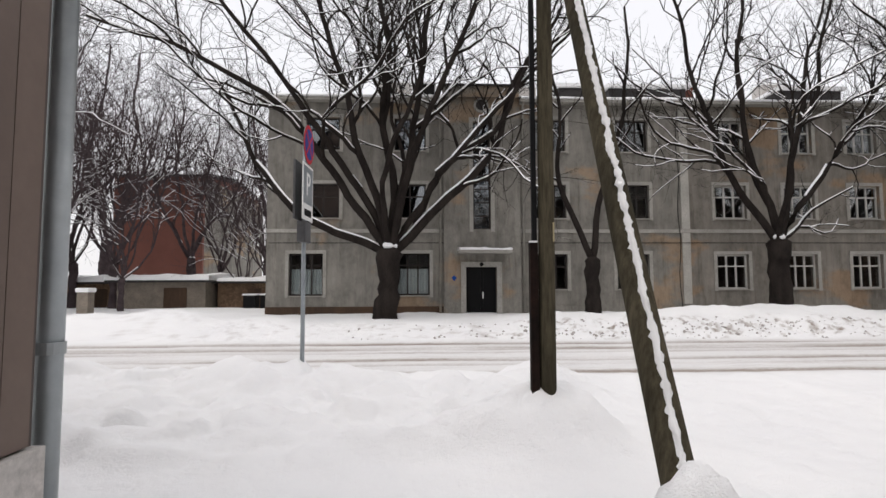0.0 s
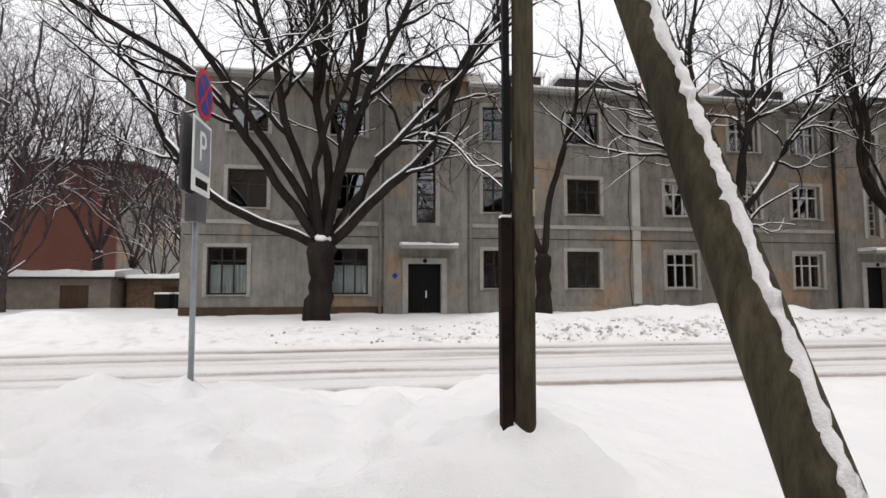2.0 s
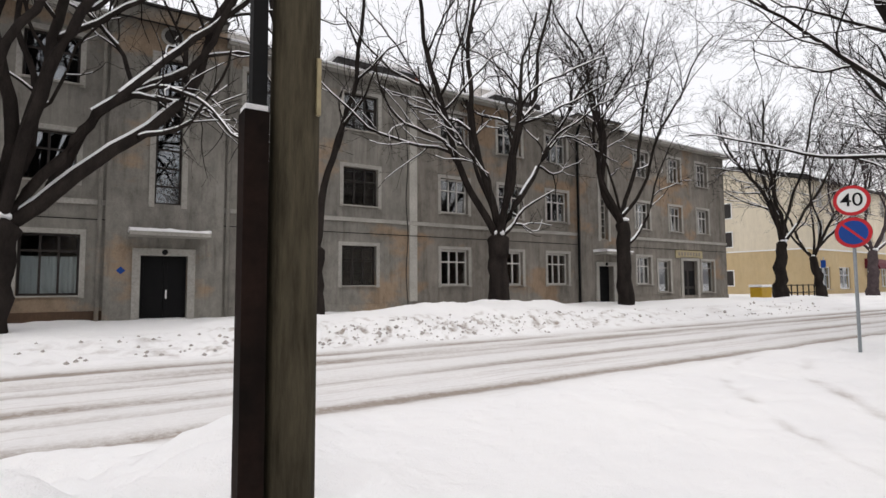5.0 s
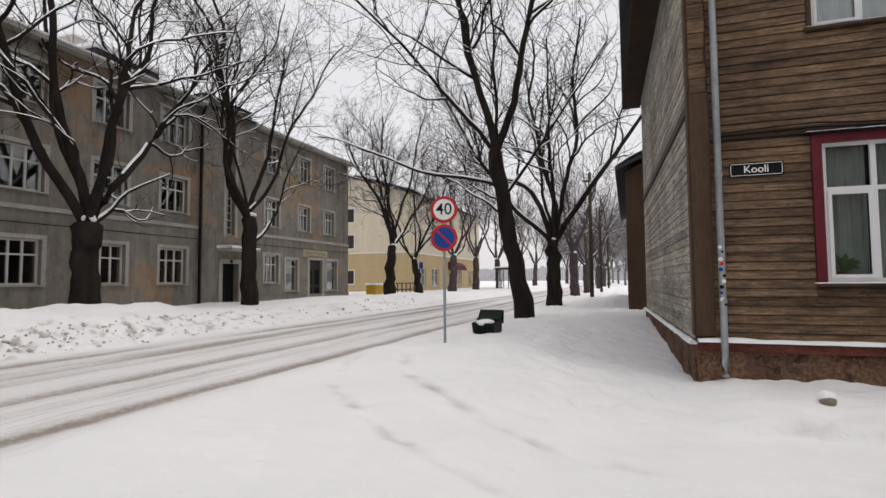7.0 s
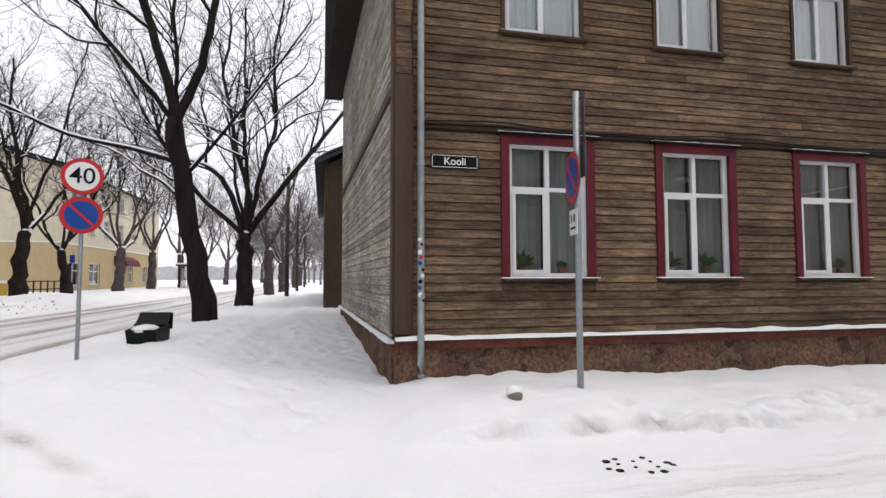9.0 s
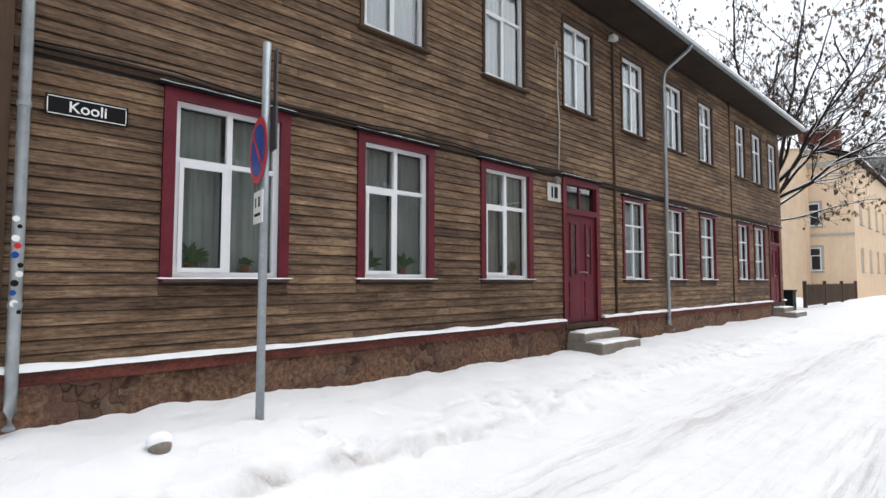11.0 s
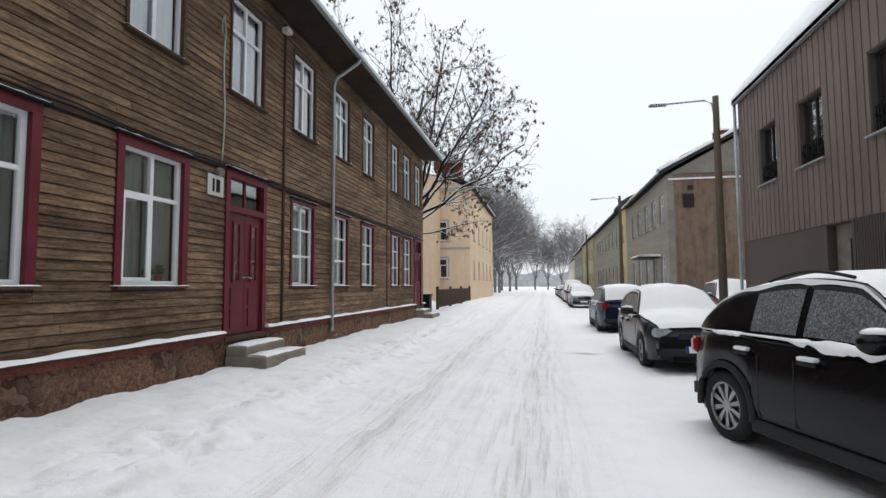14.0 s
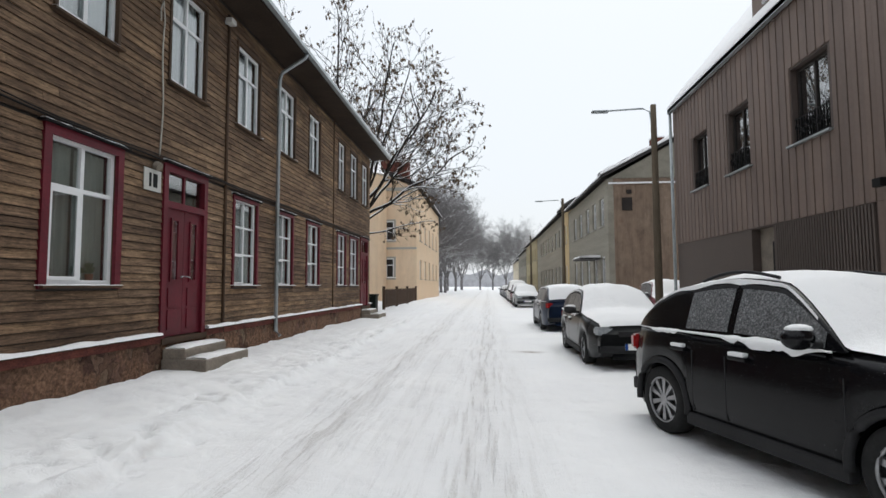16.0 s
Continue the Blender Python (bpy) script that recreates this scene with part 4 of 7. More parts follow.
def plank_mesh(a, b, z0, z1, j):
    bm = bmesh.new()
    lo, hi = 0.031 + j, 0.013 + j
    vs = [bm.verts.new(wf(u, d, z)) for u in (a, b) for d, z in ((0.001, z0), (lo, z0), (lo + 0.001, z0 + 0.006), (hi, z1), (0.001, z1))]
    for k in range(5):
        bm.faces.new([vs[k], vs[(k + 1) % 5], vs[5 + (k + 1) % 5], vs[5 + k]])
    bm.faces.new(vs[:5])
    bm.faces.new(vs[9:4:-1])
    return bm


near = sorted(plank_list, key=lambda q: (q[0] > 9.4, q[2] > 5.6, q[0]))
# near-black sheet behind the boards, puts the shade of their gaps into colour
front_wall = part("siding", pierced(bmesh.new(), Wall(CX - 0.0005, CY, 0, -1), 0.25, WOOD_L, PL, EAVE - 0.1, 0.0004, holes), DARK_FRAME, brown)
for q in near[:290]:
    part("plank", plank_mesh(*q), BOARD, front_wall)
V, F = [], []
for a, b, z0, z1, j in near[290:]:
    lo, hi = 0.031 + j, 0.013 + j
    o = len(V)
    V += [wf(u, d, z) for u in (a, b) for d, z in ((0.001, z0), (lo, z0), (lo + 0.001, z0 + 0.006), (hi, z1), (0.001, z1))]
    F += [(o + k, o + 5 + k, o + 5 + (k + 1) % 5, o + (k + 1) % 5) for k in range(5)] + [tuple(o + k for k in range(5)), tuple(o + k for k in range(9, 4, -1))]
tagged(raw("planks", V, F, BOARD_REST, front_wall), kind="stuff")
# same near-black sheet for the gable: gap shade as colour
gable_wall = block("siding", wg, (0, GAB_L - 0.25, 0.0004, 0.0008, PL, EAVE - 0.1), DARK_FRAME, brown)
for r in range(int((EAVE - PL) / 0.15)):
    z = PL + 0.03 + r * 0.15
    if z + 0.14 > EAVE - 0.12 or 4.25 < z + 0.07 < 4.5:
        continue
    bm = bmesh.new()
    vs = [bm.verts.new(wg(u, d, zz)) for u in (0, GAB_L - 0.205) for d, zz in ((0.001, z), (0.028, z), (0.016, z + 0.142), (0.001, z + 0.142))]
    for k in range(4):
        bm.faces.new([vs[k], vs[(k + 1) % 4], vs[4 + (k + 1) % 4], vs[4 + k]])
    bm.faces.new(vs[:4])
    bm.faces.new(vs[7:3:-1])
    part("plank", bm, GABLE_BOARD, gable_wall)

# street name plate and house number plate
plate = thing("street_sign", tuple(wf(0.86, 0.05, 3.27)), "black enamel street name plate with white rim and letters", "street sign")
ps = box(bmesh.new(), wf, 0.5, 1.22, 0.035, 0.05, 3.165, 3.375)
part("plate", ps, BLACK, plate)
rim = [(0.52, 1.20, 3.18, 3.188), (0.52, 1.20, 3.352, 3.36), (0.515, 0.523, 3.2, 3.34), (1.197, 1.205, 3.2, 3.34)]
part("rim", bars(wf, rim, 0.05, 0.053), SIGN_WHITE, plate)
letters("lettering", "Kooli", 0.155, Matrix.Translation(wf(0.86, 0.053, 3.268)) @ Matrix(((0, 0, -1, 0), (-1, 0, 0, 0), (0, 1, 0, 0), (0, 0, 0, 1))), SIGN_WHITE, plate, 0.0015)
num = thing("house_number_plate", tuple(wf(9.2, 0.05, 3.3)), "small white plate with dark figures beside the door", "number plate")
block("plate", wf, (8.93, 9.4, 0.04, 0.055, 3.19, 3.57), OFF_WHITE, num)
part("bar", bars(wf, [(9.06, 9.12, 3.26, 3.5), (9.17, 9.29, 3.26, 3.5)], 0.0555, 0.059), BLACK, num)
lampx = thing("wall_lamp", tuple(wf(9.2, 0.1, 3.62)), "small round wall lamp above the number plate", "lamp")
part("shade", disc(bmesh.new(), wf(9.22, 0.1, 3.64), (-1, 0, -0.6), 0.075, 0.09, 20), STEP, lampx)
block("bracket", wf, (9.19, 9.25, 0.024, 0.07, 3.6, 3.66), BLACK, lampx)

eye_lamp = thing("wall_lamp", tuple(wf(11.6, 0.15, 7.45)), "small white lamp on the boards under the eave", "lamp")
block("housing", wf, (11.5, 11.72, 0.08, 0.24, 7.4, 7.52), OFF_WHITE, eye_lamp, bevel=0.02)
block("bracket", wf, (11.58, 11.64, 0.026, 0.08, 7.42, 7.5), ZINC, eye_lamp)

# ---- the grey plastered building across the road ----
GYW = 21.0
wk = Wall(-5.95, GYW, 1, 0)
GL, GE = 38.15, 9.05
grey = thing("apartment_building", (13, 26, 0), "long three-storey building with stained grey plaster", "building")
X = lambda x: x + 5.95
gw = []  # u0, u1, z0, z1, style
for z0, z1 in ((4.42, 5.78), (7.12, 8.45)):
    for a, b in ((-4.47, -3.15), (-1.0, 0.25)):
        gw.append((a, b, z0, z1, "blue"))
    for a, b in ((4.62, 5.88), (7.92, 9.26)):
        gw.append((a, b, z0, z1, "dark"))
    for a, b in ((11.97, 13.28), (14.86, 16.15), (17.62, 18.92), (23.85, 24.98), (26.7, 27.8), (29.3, 30.42)):
        gw.append((a, b, z0, z1, "white"))
for a, b in ((-5.08, -3.76), (-0.93, 0.4)):
    gw.append((a, b, 1.38, 3.02, "tall"))
for a, b in ((4.62, 5.88), (7.88, 9.2)):
    gw.append((a, b, 1.6, 2.99, "dark"))
for a, b in ((11.97, 13.28), (14.86, 16.15), (17.62, 18.92), (23.85, 24.98)):
    gw.append((a, b, 1.58, 2.97, "white"))
gw += [(25.6, 26.65, 1.15, 2.8, "shop"), (29.6, 30.8, 1.1, 2.85, "shop")]
gh = [(X(a), X(b), c, d) for a, b, c, d, _ in gw]
gdoors = [(1.82, 3.03, 0.4, 2.48), (20.8, 21.85, 0.4, 2.45), (27.75, 29.1, 0.4, 2.85)]
stairs_w = [(2.12, 2.82, 3.97, 8.3), (21.0, 21.58, 3.75, 8.05)]
gh += [(X(a), X(b), c, d) for a, b, c, d in gdoors + stairs_w]
part("wall", pierced(bmesh.new(), wk, 0, GL, 0.0, GE, 0.4, gh), PLASTER, grey)
block("wall", XY, (-5.95, -5.55, GYW + 0.4, 33, 0, GE), PLASTER, grey)
block("wall", XY, (31.8, 32.2, GYW + 0.4, 33, 0, GE), PLASTER, grey)
block("wall", XY, (-5.55, 31.8, 32.6, 33, 0, GE), PLASTER, grey)
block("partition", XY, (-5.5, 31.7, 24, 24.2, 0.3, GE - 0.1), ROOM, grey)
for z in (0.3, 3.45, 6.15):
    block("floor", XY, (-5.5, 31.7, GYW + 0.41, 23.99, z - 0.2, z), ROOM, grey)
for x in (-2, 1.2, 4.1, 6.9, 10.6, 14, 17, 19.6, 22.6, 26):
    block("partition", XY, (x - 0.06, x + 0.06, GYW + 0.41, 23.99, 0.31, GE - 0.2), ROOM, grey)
# bays of the two staircases stand a little proud, with a raised parapet
for a, b, top in ((0.95, 4.0, 9.75), (19.65, 22.65, 9.6)):
    hh = [h for h in gh if a < h[0] - 5.95 < b]
    bayw = Wall(-5.95, GYW - 0.12, 1, 0)
    bay = part("stair_bay", pierced(bmesh.new(), bayw, X(a), X(b), 0.0, top, 0.117, hh), PLASTER, grey)
    block("parapet", XY, (a, b, GYW + 0.001, GYW + 0.35, GE + 0.3, top), PLASTER, grey)
    block("coping", XY, (a - 0.06, b + 0.06, GYW - 0.2, GYW + 0.45, top + 0.002, top + 0.07), TIN, grey)
    m = (a + b) / 2 - 0.03
    part("round_window", disc(bmesh.new(), (m + 0.02, GYW - 0.14, 8.95), (0, 1, 0), 0.3, 0.06, 28), PLASTER_TRIM, grey)
    part("round_pane", disc(bmesh.new(), (m + 0.02, GYW - 0.175, 8.95), (0, 1, 0), 0.21, 0.012, 28), DARK_FRAME, grey)
BLUEGLASS = glass_material("old_glass", (0.42, 0.5, 0.56), 0.2)
for k, (a, b, z0, z1, st) in enumerate(gw):
    u0, u1 = X(a), X(b)
    c = 0.13
    part("surround", pierced(bmesh.new(), wk.out(0.035), u0 - c, u1 + c, z0 - c * 0.6, z1 + c, 0.034, [(u0, u1, z0 - c * 0.6, z1)]), PLASTER_TRIM, grey)
    if st == "white":
        window(wk, u0, u1, z0, z1, grey, OFF_WHITE, 3, (0.66,), 0.07, depth=-0.14, sill_mat=PLASTER_TRIM)
    elif st == "shop":
        window(wk, u0, u1, z0, z1, grey, PLASTER_TRIM, 1, (0.78,), 0.06, depth=-0.12, sill_mat=PLASTER_TRIM)
    elif st == "tall":
        window(wk, u0, u1, z0, z1, grey, DARK_FRAME, 3, (0.72,), 0.06, depth=-0.14, sill_mat=PLASTER_TRIM)
    else:
        window(wk, u0, u1, z0, z1, grey, DARK_FRAME, 2 if st == "blue" else 3, (0.64,), 0.06, depth=-0.14, sill_mat=PLASTER_TRIM, glass=BLUEGLASS if st == "blue" else GLASS)
    if st == "tall":
        curtain(wk, u0 + 0.05, u1 - 0.05, z0 + 0.05, z1 - 0.6, -0.3, grey, seed=k + 100)
window(wk, X(2.12), X(2.82), 3.97, 8.3, grey, DARK_FRAME, 1, tuple(i / 8 for i in range(1, 8)), 0.06, depth=-0.05, glass=BLUEGLASS, sill_mat=PLASTER_TRIM)
window(wk, X(21.0), X(21.58), 3.75, 8.05, grey, PLASTER_TRIM, 2, tuple(i / 13 for i in range(1, 13)), 0.05, depth=-0.05, sill_mat=PLASTER_TRIM)
bay_w = Wall(-5.95, GYW - 0.12, 1, 0)
for a, b, z0, z1 in stairs_w:
    part("surround", bars(bay_w, [(X(a) - 0.15, X(a), z0 - 0.1, z1 + 0.15), (X(b), X(b) + 0.15, z0 - 0.1, z1 + 0.15), (X(a), X(b), z1, z1 + 0.15)], 0.0, 0.04), PLASTER_TRIM, grey)
for k, (a, b, z0, z1) in enumerate(gdoors):
    m = (a + b) / 2
    wd = bay_w if k < 2 else wk
    part("door_surround", bars(wd, [(X(a) - 0.2, X(a), z0, z1 + 0.2), (X(b), X(b) + 0.2, z0, z1 + 0.2), (X(a), X(b), z1, z1 + 0.2)], 0.0, 0.07), PLASTER_TRIM, grey)
    for s, (c, e) in enumerate(((a, m - 0.004), (m + 0.004, b))):
        dl = block("door_leaf", wk, (X(c), X(e), -0.2, -0.14, z0, z1), BLACK if k < 2 else DARK_FRAME, grey, "black painted door leaf")
        part("panel", bars(wk, [(X(c) + 0.1, X(e) - 0.1, 0.6, 1.3), (X(c) + 0.1, X(e) - 0.1, 1.45, 2.3)], -0.139, -0.125), BLACK, dl)
    if k == 0:
        block("handle", wk, (X(m) + 0.06, X(m) + 0.1, -0.12, -0.08, 1.25, 1.5), SIGN_WHITE, dl)
    if k < 2:
        ca = block("canopy", wd, (X(a) - 0.32, X(b) + 0.5, 0.0, 0.8, 3.0, 3.1), PLASTER_TRIM, grey)
        snow_strip("canopy_snow", wd, X(a) - 0.32, X(b) + 0.5, 0.0, 0.83, 3.102, 0.16, ca, seed=33 + k)
        part("number_disc", disc(bmesh.new(), wd(X(m), 0.08, z1 + 0.1), (0, 1, 0), 0.08, 0.02, 16), BLACK, grey)
shop = thing("shop_sign", tuple(wk(X(28.4), 0.1, 3.15)), "faded yellow shop signboard with unreadable lettering", "sign")
block("board", wk, (X(27.1), X(29.6), 0.02, 0.07, 3.0, 3.45), YELLOW_WOOD, shop)
part("bar", bars(wk, [(X(27.3) + i * 0.27, X(27.3) + i * 0.27 + 0.17, 3.12, 3.32) for i in range(8)], 0.071, 0.076), STEP, shop)
# string course, base, cornice
for a, b in ((-5.95, 0.94), (4.01, 19.64), (22.66, 32.2)):
    block("string_course", wk, (X(a), X(b), 0.0, 0.06, 3.84, 3.98), PLASTER_TRIM, grey)
    block("base", wk, (X(a), X(b), 0.0, 0.05, 0.0, 0.95), TRIM_BROWN if a < 0 else PLASTER, grey)
block("cable", wk, (0.1, GL, 0.06, 0.085, 3.42, 3.445), BLACK, grey)
for a, b in ((-5.95, 0.94), (4.01, 19.64), (22.66, 32.2)):
    block("cornice", wk, (X(a) - (0.35 if a < -5 else 0), X(b) + (0.35 if b > 32 else 0), -0.3, 0.36, GE + 0.002, GE + 0.14), PLASTER_TRIM, grey)
block("pilaster", wk, (X(10.55), X(10.88), 0.0, 0.06, 1.0, 3.83), PILASTER, grey)
block("pilaster", wk, (X(10.55), X(10.88), 0.0, 0.06, 3.99, GE), PILASTER, grey)
pipe("cable", [(10.42 + 0.04 * math.sin(z * 2.3), GYW - 0.09, z) for z in np.arange(0.7, 9.0, 0.3)], 0.014, BLACK, grey)
for x in (0.82, 4.12, 19.5):
    pipe("downpipe", [(x, GYW - 0.35, GE - 0.02), (x, GYW - 0.14, GE - 0.5), (x, GYW - 0.14, 0.6)], 0.055, PLASTER if x < 10 else BLACK, grey)
# roof with snow, chimneys and dormers
bm = bmesh.new()
rp = [(-6.35, 20.6, GE + 0.142), (32.6, 20.6, GE + 0.142), (32.6, 27, GE + 1.9), (-6.35, 27, GE + 1.9), (-6.35, 33.4, GE + 0.14), (32.6, 33.4, GE + 0.14)]
vs = [bm.verts.new(q) for q in rp]
bm.faces.new([vs[0], vs[1], vs[2], vs[3]])
bm.faces.new([vs[3], vs[2], vs[5], vs[4]])
bm.faces.new([vs[0], vs[3], vs[4]])
bm.faces.new([vs[1], vs[5], vs[2]])
part("roof", bm, TIN, grey)
for a, b in ((-6.3, 0.9), (4.05, 19.6), (22.7, 32.55)):
    roof_snow("roof_snow", ((a, 20.62, GE + 0.142), (b, 20.62, GE + 0.142), (b, 26.9, GE + 1.88), (a, 26.9, GE + 1.88)), 0.12, grey, 9)
for x, y, sx, sy, h, mat in ((0.2, 24.5, 1.0, 0.8, 2.0, BLACK), (4.9, 24.0, 0.8, 0.8, 1.7, CONCRETE), (12.6, 25.0, 1.1, 0.8, 2.2, BRICK), (16.9, 24.8, 0.9, 0.8, 2.3, CONCRETE), (25, 25, 1.1, 0.8, 2.1, BRICK), (-1.2, 25.5, 1.6, 0.9, 2.4, CONCRETE)):
    ch = block("chimney", XY, (x - sx / 2, x + sx / 2, y - sy / 2, y + sy / 2, GE + 0.6, GE + h), mat, grey)
    block("cap", XY, (x - sx / 2 - 0.06, x + sx / 2 + 0.06, y - sy / 2 - 0.06, y + sy / 2 + 0.06, GE + h + 0.002, GE + h + 0.08), SNOW, ch)
for x0, x1 in ((8.2, 11.6), (15.8, 18.6), (6.0, 7.4)):
    do = block("dormer", XY, (x0, x1, 22.3, 25.5, GE + 0.4, GE + 1.22), TIN, grey)
    block("dormer_roof", XY, (x0 - 0.15, x1 + 0.15, 22.1, 25.7, GE + 1.222, GE + 1.36), SNOW, do)
block("antenna", XY, (4.3, 4.33, 24.6, 24.63, GE + 0.8, GE + 3.6), ZINC, grey)
bsign = thing("wall_sign", tuple(wk(X(1.2), 0.13, 2.1)), "small blue plaque beside the house door", "sign")
part("plate", disc(bmesh.new(), wk(X(1.35), 0.135, 2.05), (0, 1, 0), 0.11, 0.02, 4), SIGN_BLUE, bsign)


# ---- plain houses farther off ----
def far_house(name, w, L, D, H, ridge, wall_mat, label, wins=(), roof_mat=TIN, base=0.0, win_mat=WHITE, gable=None, snow=True, chimneys=(), overhang=0.4, lower=None):
    """w: front wall, u along it; the house lies behind (d < 0). wins: openings u0, u1, z0, z1 in the front."""
    h = thing(name, tuple(w(L / 2, -D / 2, 0)), label, "house")
    if lower:
        zz, lm = lower
        part("wall", pierced(bmesh.new(), w, 0, L, base, zz, 0.3, [q for q in wins if q[3] <= zz]), lm, h)
        part("wall", pierced(bmesh.new(), w, 0, L, zz, H, 0.3, [q for q in wins if q[2] >= zz]), wall_mat, h)
        block("band", w, (0, L, 0.001, 0.05, zz - 0.06, zz + 0.06), SIGN_WHITE, h)
    else:
        part("wall", pierced(bmesh.new(), w, 0, L, base, H, 0.3, list(wins)), wall_mat, h)
    for u in (0, L - 0.3):
        block("side_wall", w, (u, u + 0.3, -D, -0.301, base, H), gable or wall_mat, h)
    block("back_wall", w, (0.3, L - 0.3, -D, -D + 0.3, base, H), wall_mat, h)
    block("partition", w, (0.31, L - 0.31, -1.6, -1.5, base, H - 0.05), ROOM, h)
    for q in wins:
        window(w, *q, h, win_mat, 2, (0.64,), 0.07, depth=-0.1, sill_mat=PLASTER_TRIM)
    bm = bmesh.new()
    o = overhang
    prof = [(o, H - 0.04), (-D / 2, H + ridge), (-D - o, H - 0.04), (-D - o, H + 0.1), (-D / 2, H + ridge + 0.15), (o, H + 0.1)]
    vs = [[bm.verts.new(w(u, d, z)) for d, z in prof] for u in (-o * 0.6, L + o * 0.6)]
    for k in range(6):
        bm.faces.new([vs[0][k], vs[0][(k + 1) % 6], vs[1][(k + 1) % 6], vs[1][k]])
    for e in vs:
        bm.faces.new([e[0], e[1], e[4], e[5]])
        bm.faces.new([e[1], e[2], e[3], e[4]])
    part("roof", bm, roof_mat, h)
    for u in (0.0, L - 0.2):
        bm = bmesh.new()
        a = [bm.verts.new(w(u + s, d, z)) for s in (0, 0.2) for d, z in ((-0.02, H - 0.03), (-D / 2, H + ridge - 0.06), (-D + 0.02, H - 0.03))]
        bm.faces.new(a[:3]), bm.faces.new(a[3:])
        for i in range(3):
            bm.faces.new([a[i], a[(i + 1) % 3], a[3 + (i + 1) % 3], a[3 + i]])
        part("gable", bm, wall_mat, h)
    if snow:
        roof_snow("roof_snow", (w(-o * 0.6, o, H + 0.1), w(L + o * 0.6, o, H + 0.1), w(L + o * 0.6, -D / 2, H + ridge + 0.15), w(-o * 0.6, -D / 2, H + ridge + 0.15)), 0.14, h, 17)
    for u, d in chimneys:
        c = block("chimney", w, (u - 0.4, u + 0.4, d - 0.35, d + 0.35, H + 0.5, H + ridge + 1.1), BRICK, h)
        block("cap", w, (u - 0.43, u + 0.43, d - 0.38, d + 0.38, H + ridge + 1.102, H + ridge + 1.2), SNOW, c)
    return h


def grid(us, zs, wd, hh):
    return [(u, u + wd, z, z + hh) for u in us for z in zs]


# red brick house behind the sheds, with its long grey side turned to us
# brick lightened and dulled: distance haze put in its colour
far_house("brick_house", Wall(-22.5, 40, 1, 0), 6.5, 15, 9.9, 0.9, surface("hazed_red_brick", (0.17, 0.068, 0.052), (0.22, 0.092, 0.07), 0.9, 18, 0.5), "three-storey house with a red brick end wall", roof_mat=TIN, gable=PLASTER)
# cream and ochre building beyond the grey one
wcw = Wall(45, 33, 0, -1)
far_house("cream_building", Wall(45, 21.7, 1, 0), 22, 12, 9.3, 1.8, CREAM, "cream and ochre rendered building with an arched shop awning", wins=grid((1.2, 4.2, 7.2, 10.4, 13.6, 16.8, 19.6), (5.0, 7.4), 1.1, 1.4) + grid((1.0, 4.6), (1.1,), 2.0, 1.7) + grid((10, 13, 17), (1.2,), 1.3, 1.6), lower=(4.1, OCHRE), gable=CREAM)
cw = thing("side_wall_windows", tuple(wcw(5, 0.1, 3)), "ochre lower wall with small windows", "wall")
block("wall_face", wcw, (0.0, 11.28, 0.002, 0.03, 0, 4.1), OCHRE, cw)
block("band", wcw, (0.0, 11.28, 0.002, 0.05, 4.102, 4.2), SIGN_WHITE, cw)
for u in (1.0, 4.5):
    for z in (1.4, 4.6, 7.0):
        block("surround", wcw, (u - 0.08, u + 1.08, 0.031, 0.05, z - 0.08, z + 1.28), SIGN_WHITE, cw)
        block("window", wcw, (u, u + 1.0, 0.051, 0.06, z, z + 1.2), DARK_FRAME, cw)
aw = thing("shop_awning", (56, 21, 2.6), "maroon rounded shop awning", "awning")
bm = bmesh.new()
prof = [(0.0, 3.6), (0.45, 3.5), (0.85, 3.2), (1.05, 2.75), (1.02, 2.72), (0.0, 2.75)]
vs = [[bm.verts.new((x, 21.68 - d, z)) for d, z in prof] for x in (54.5, 58.0)]
for k in range(6):
    bm.faces.new([vs[0][k], vs[0][(k + 1) % 6], vs[1][(k + 1) % 6], vs[1][k]])
bm.faces.new(vs[0]), bm.faces.new(vs[1])
part("cloth", bm, RED, aw)
# peach house beyond the wooden one
wpn = Wall(20, -41, -1, 0)
peach = far_house("peach_house", Wall(11, -41, 0, -1), 20, 9, 9.7, 2.0, PEACH, "peach rendered house with a snowy bay roof and brick gable", wins=grid((2, 5.5, 9, 12.5, 16), (2.1, 5.4), 1.2, 1.7), chimneys=((10, -4),), gable=PEACH)
for z in (2.2, 5.3):
    part("surround", pierced(bmesh.new(), wpn.out(0.04), 5.75, 7.25, z - 0.15, z + 1.75, 0.038, [(5.9, 7.1, z, z + 1.6)]), PILASTER, peach)
    block("pane", wpn, (5.9, 7.1, 0.002, 0.012, z, z + 1.6), DARK_FRAME, peach)
    part("window_frame", pierced(bmesh.new(), wpn.out(0.03), 5.9, 7.1, z, z + 1.6, 0.014, [(5.98, 6.46, z + 0.08, z + 1.0), (6.54, 7.02, z + 0.08, z + 1.0), (5.98, 7.02, z + 1.08, z + 1.52)]), WHITE, peach)
    snow_strip("sill_snow", wpn, 5.7, 7.3, 0.0, 0.14, z - 0.02, 0.07, peach, seed=int(z))
block("string_course", wpn, (0.0, 9.0, 0.0, 0.09, 4.55, 4.72), PILASTER, peach)
block("cornice", wpn, (0.0, 9.1, 0.0, 0.3, 9.45, 9.68), PILASTER, peach)
bm = bmesh.new()
bmesh.ops.create_cone(bm, cap_ends=True, segments=16, radius1=1.7, radius2=1.7, depth=10.6, matrix=Matrix.Translation((15.2, -40.9, 5.3)))
part("bay", bm, PEACH, peach)
bm = bmesh.new()
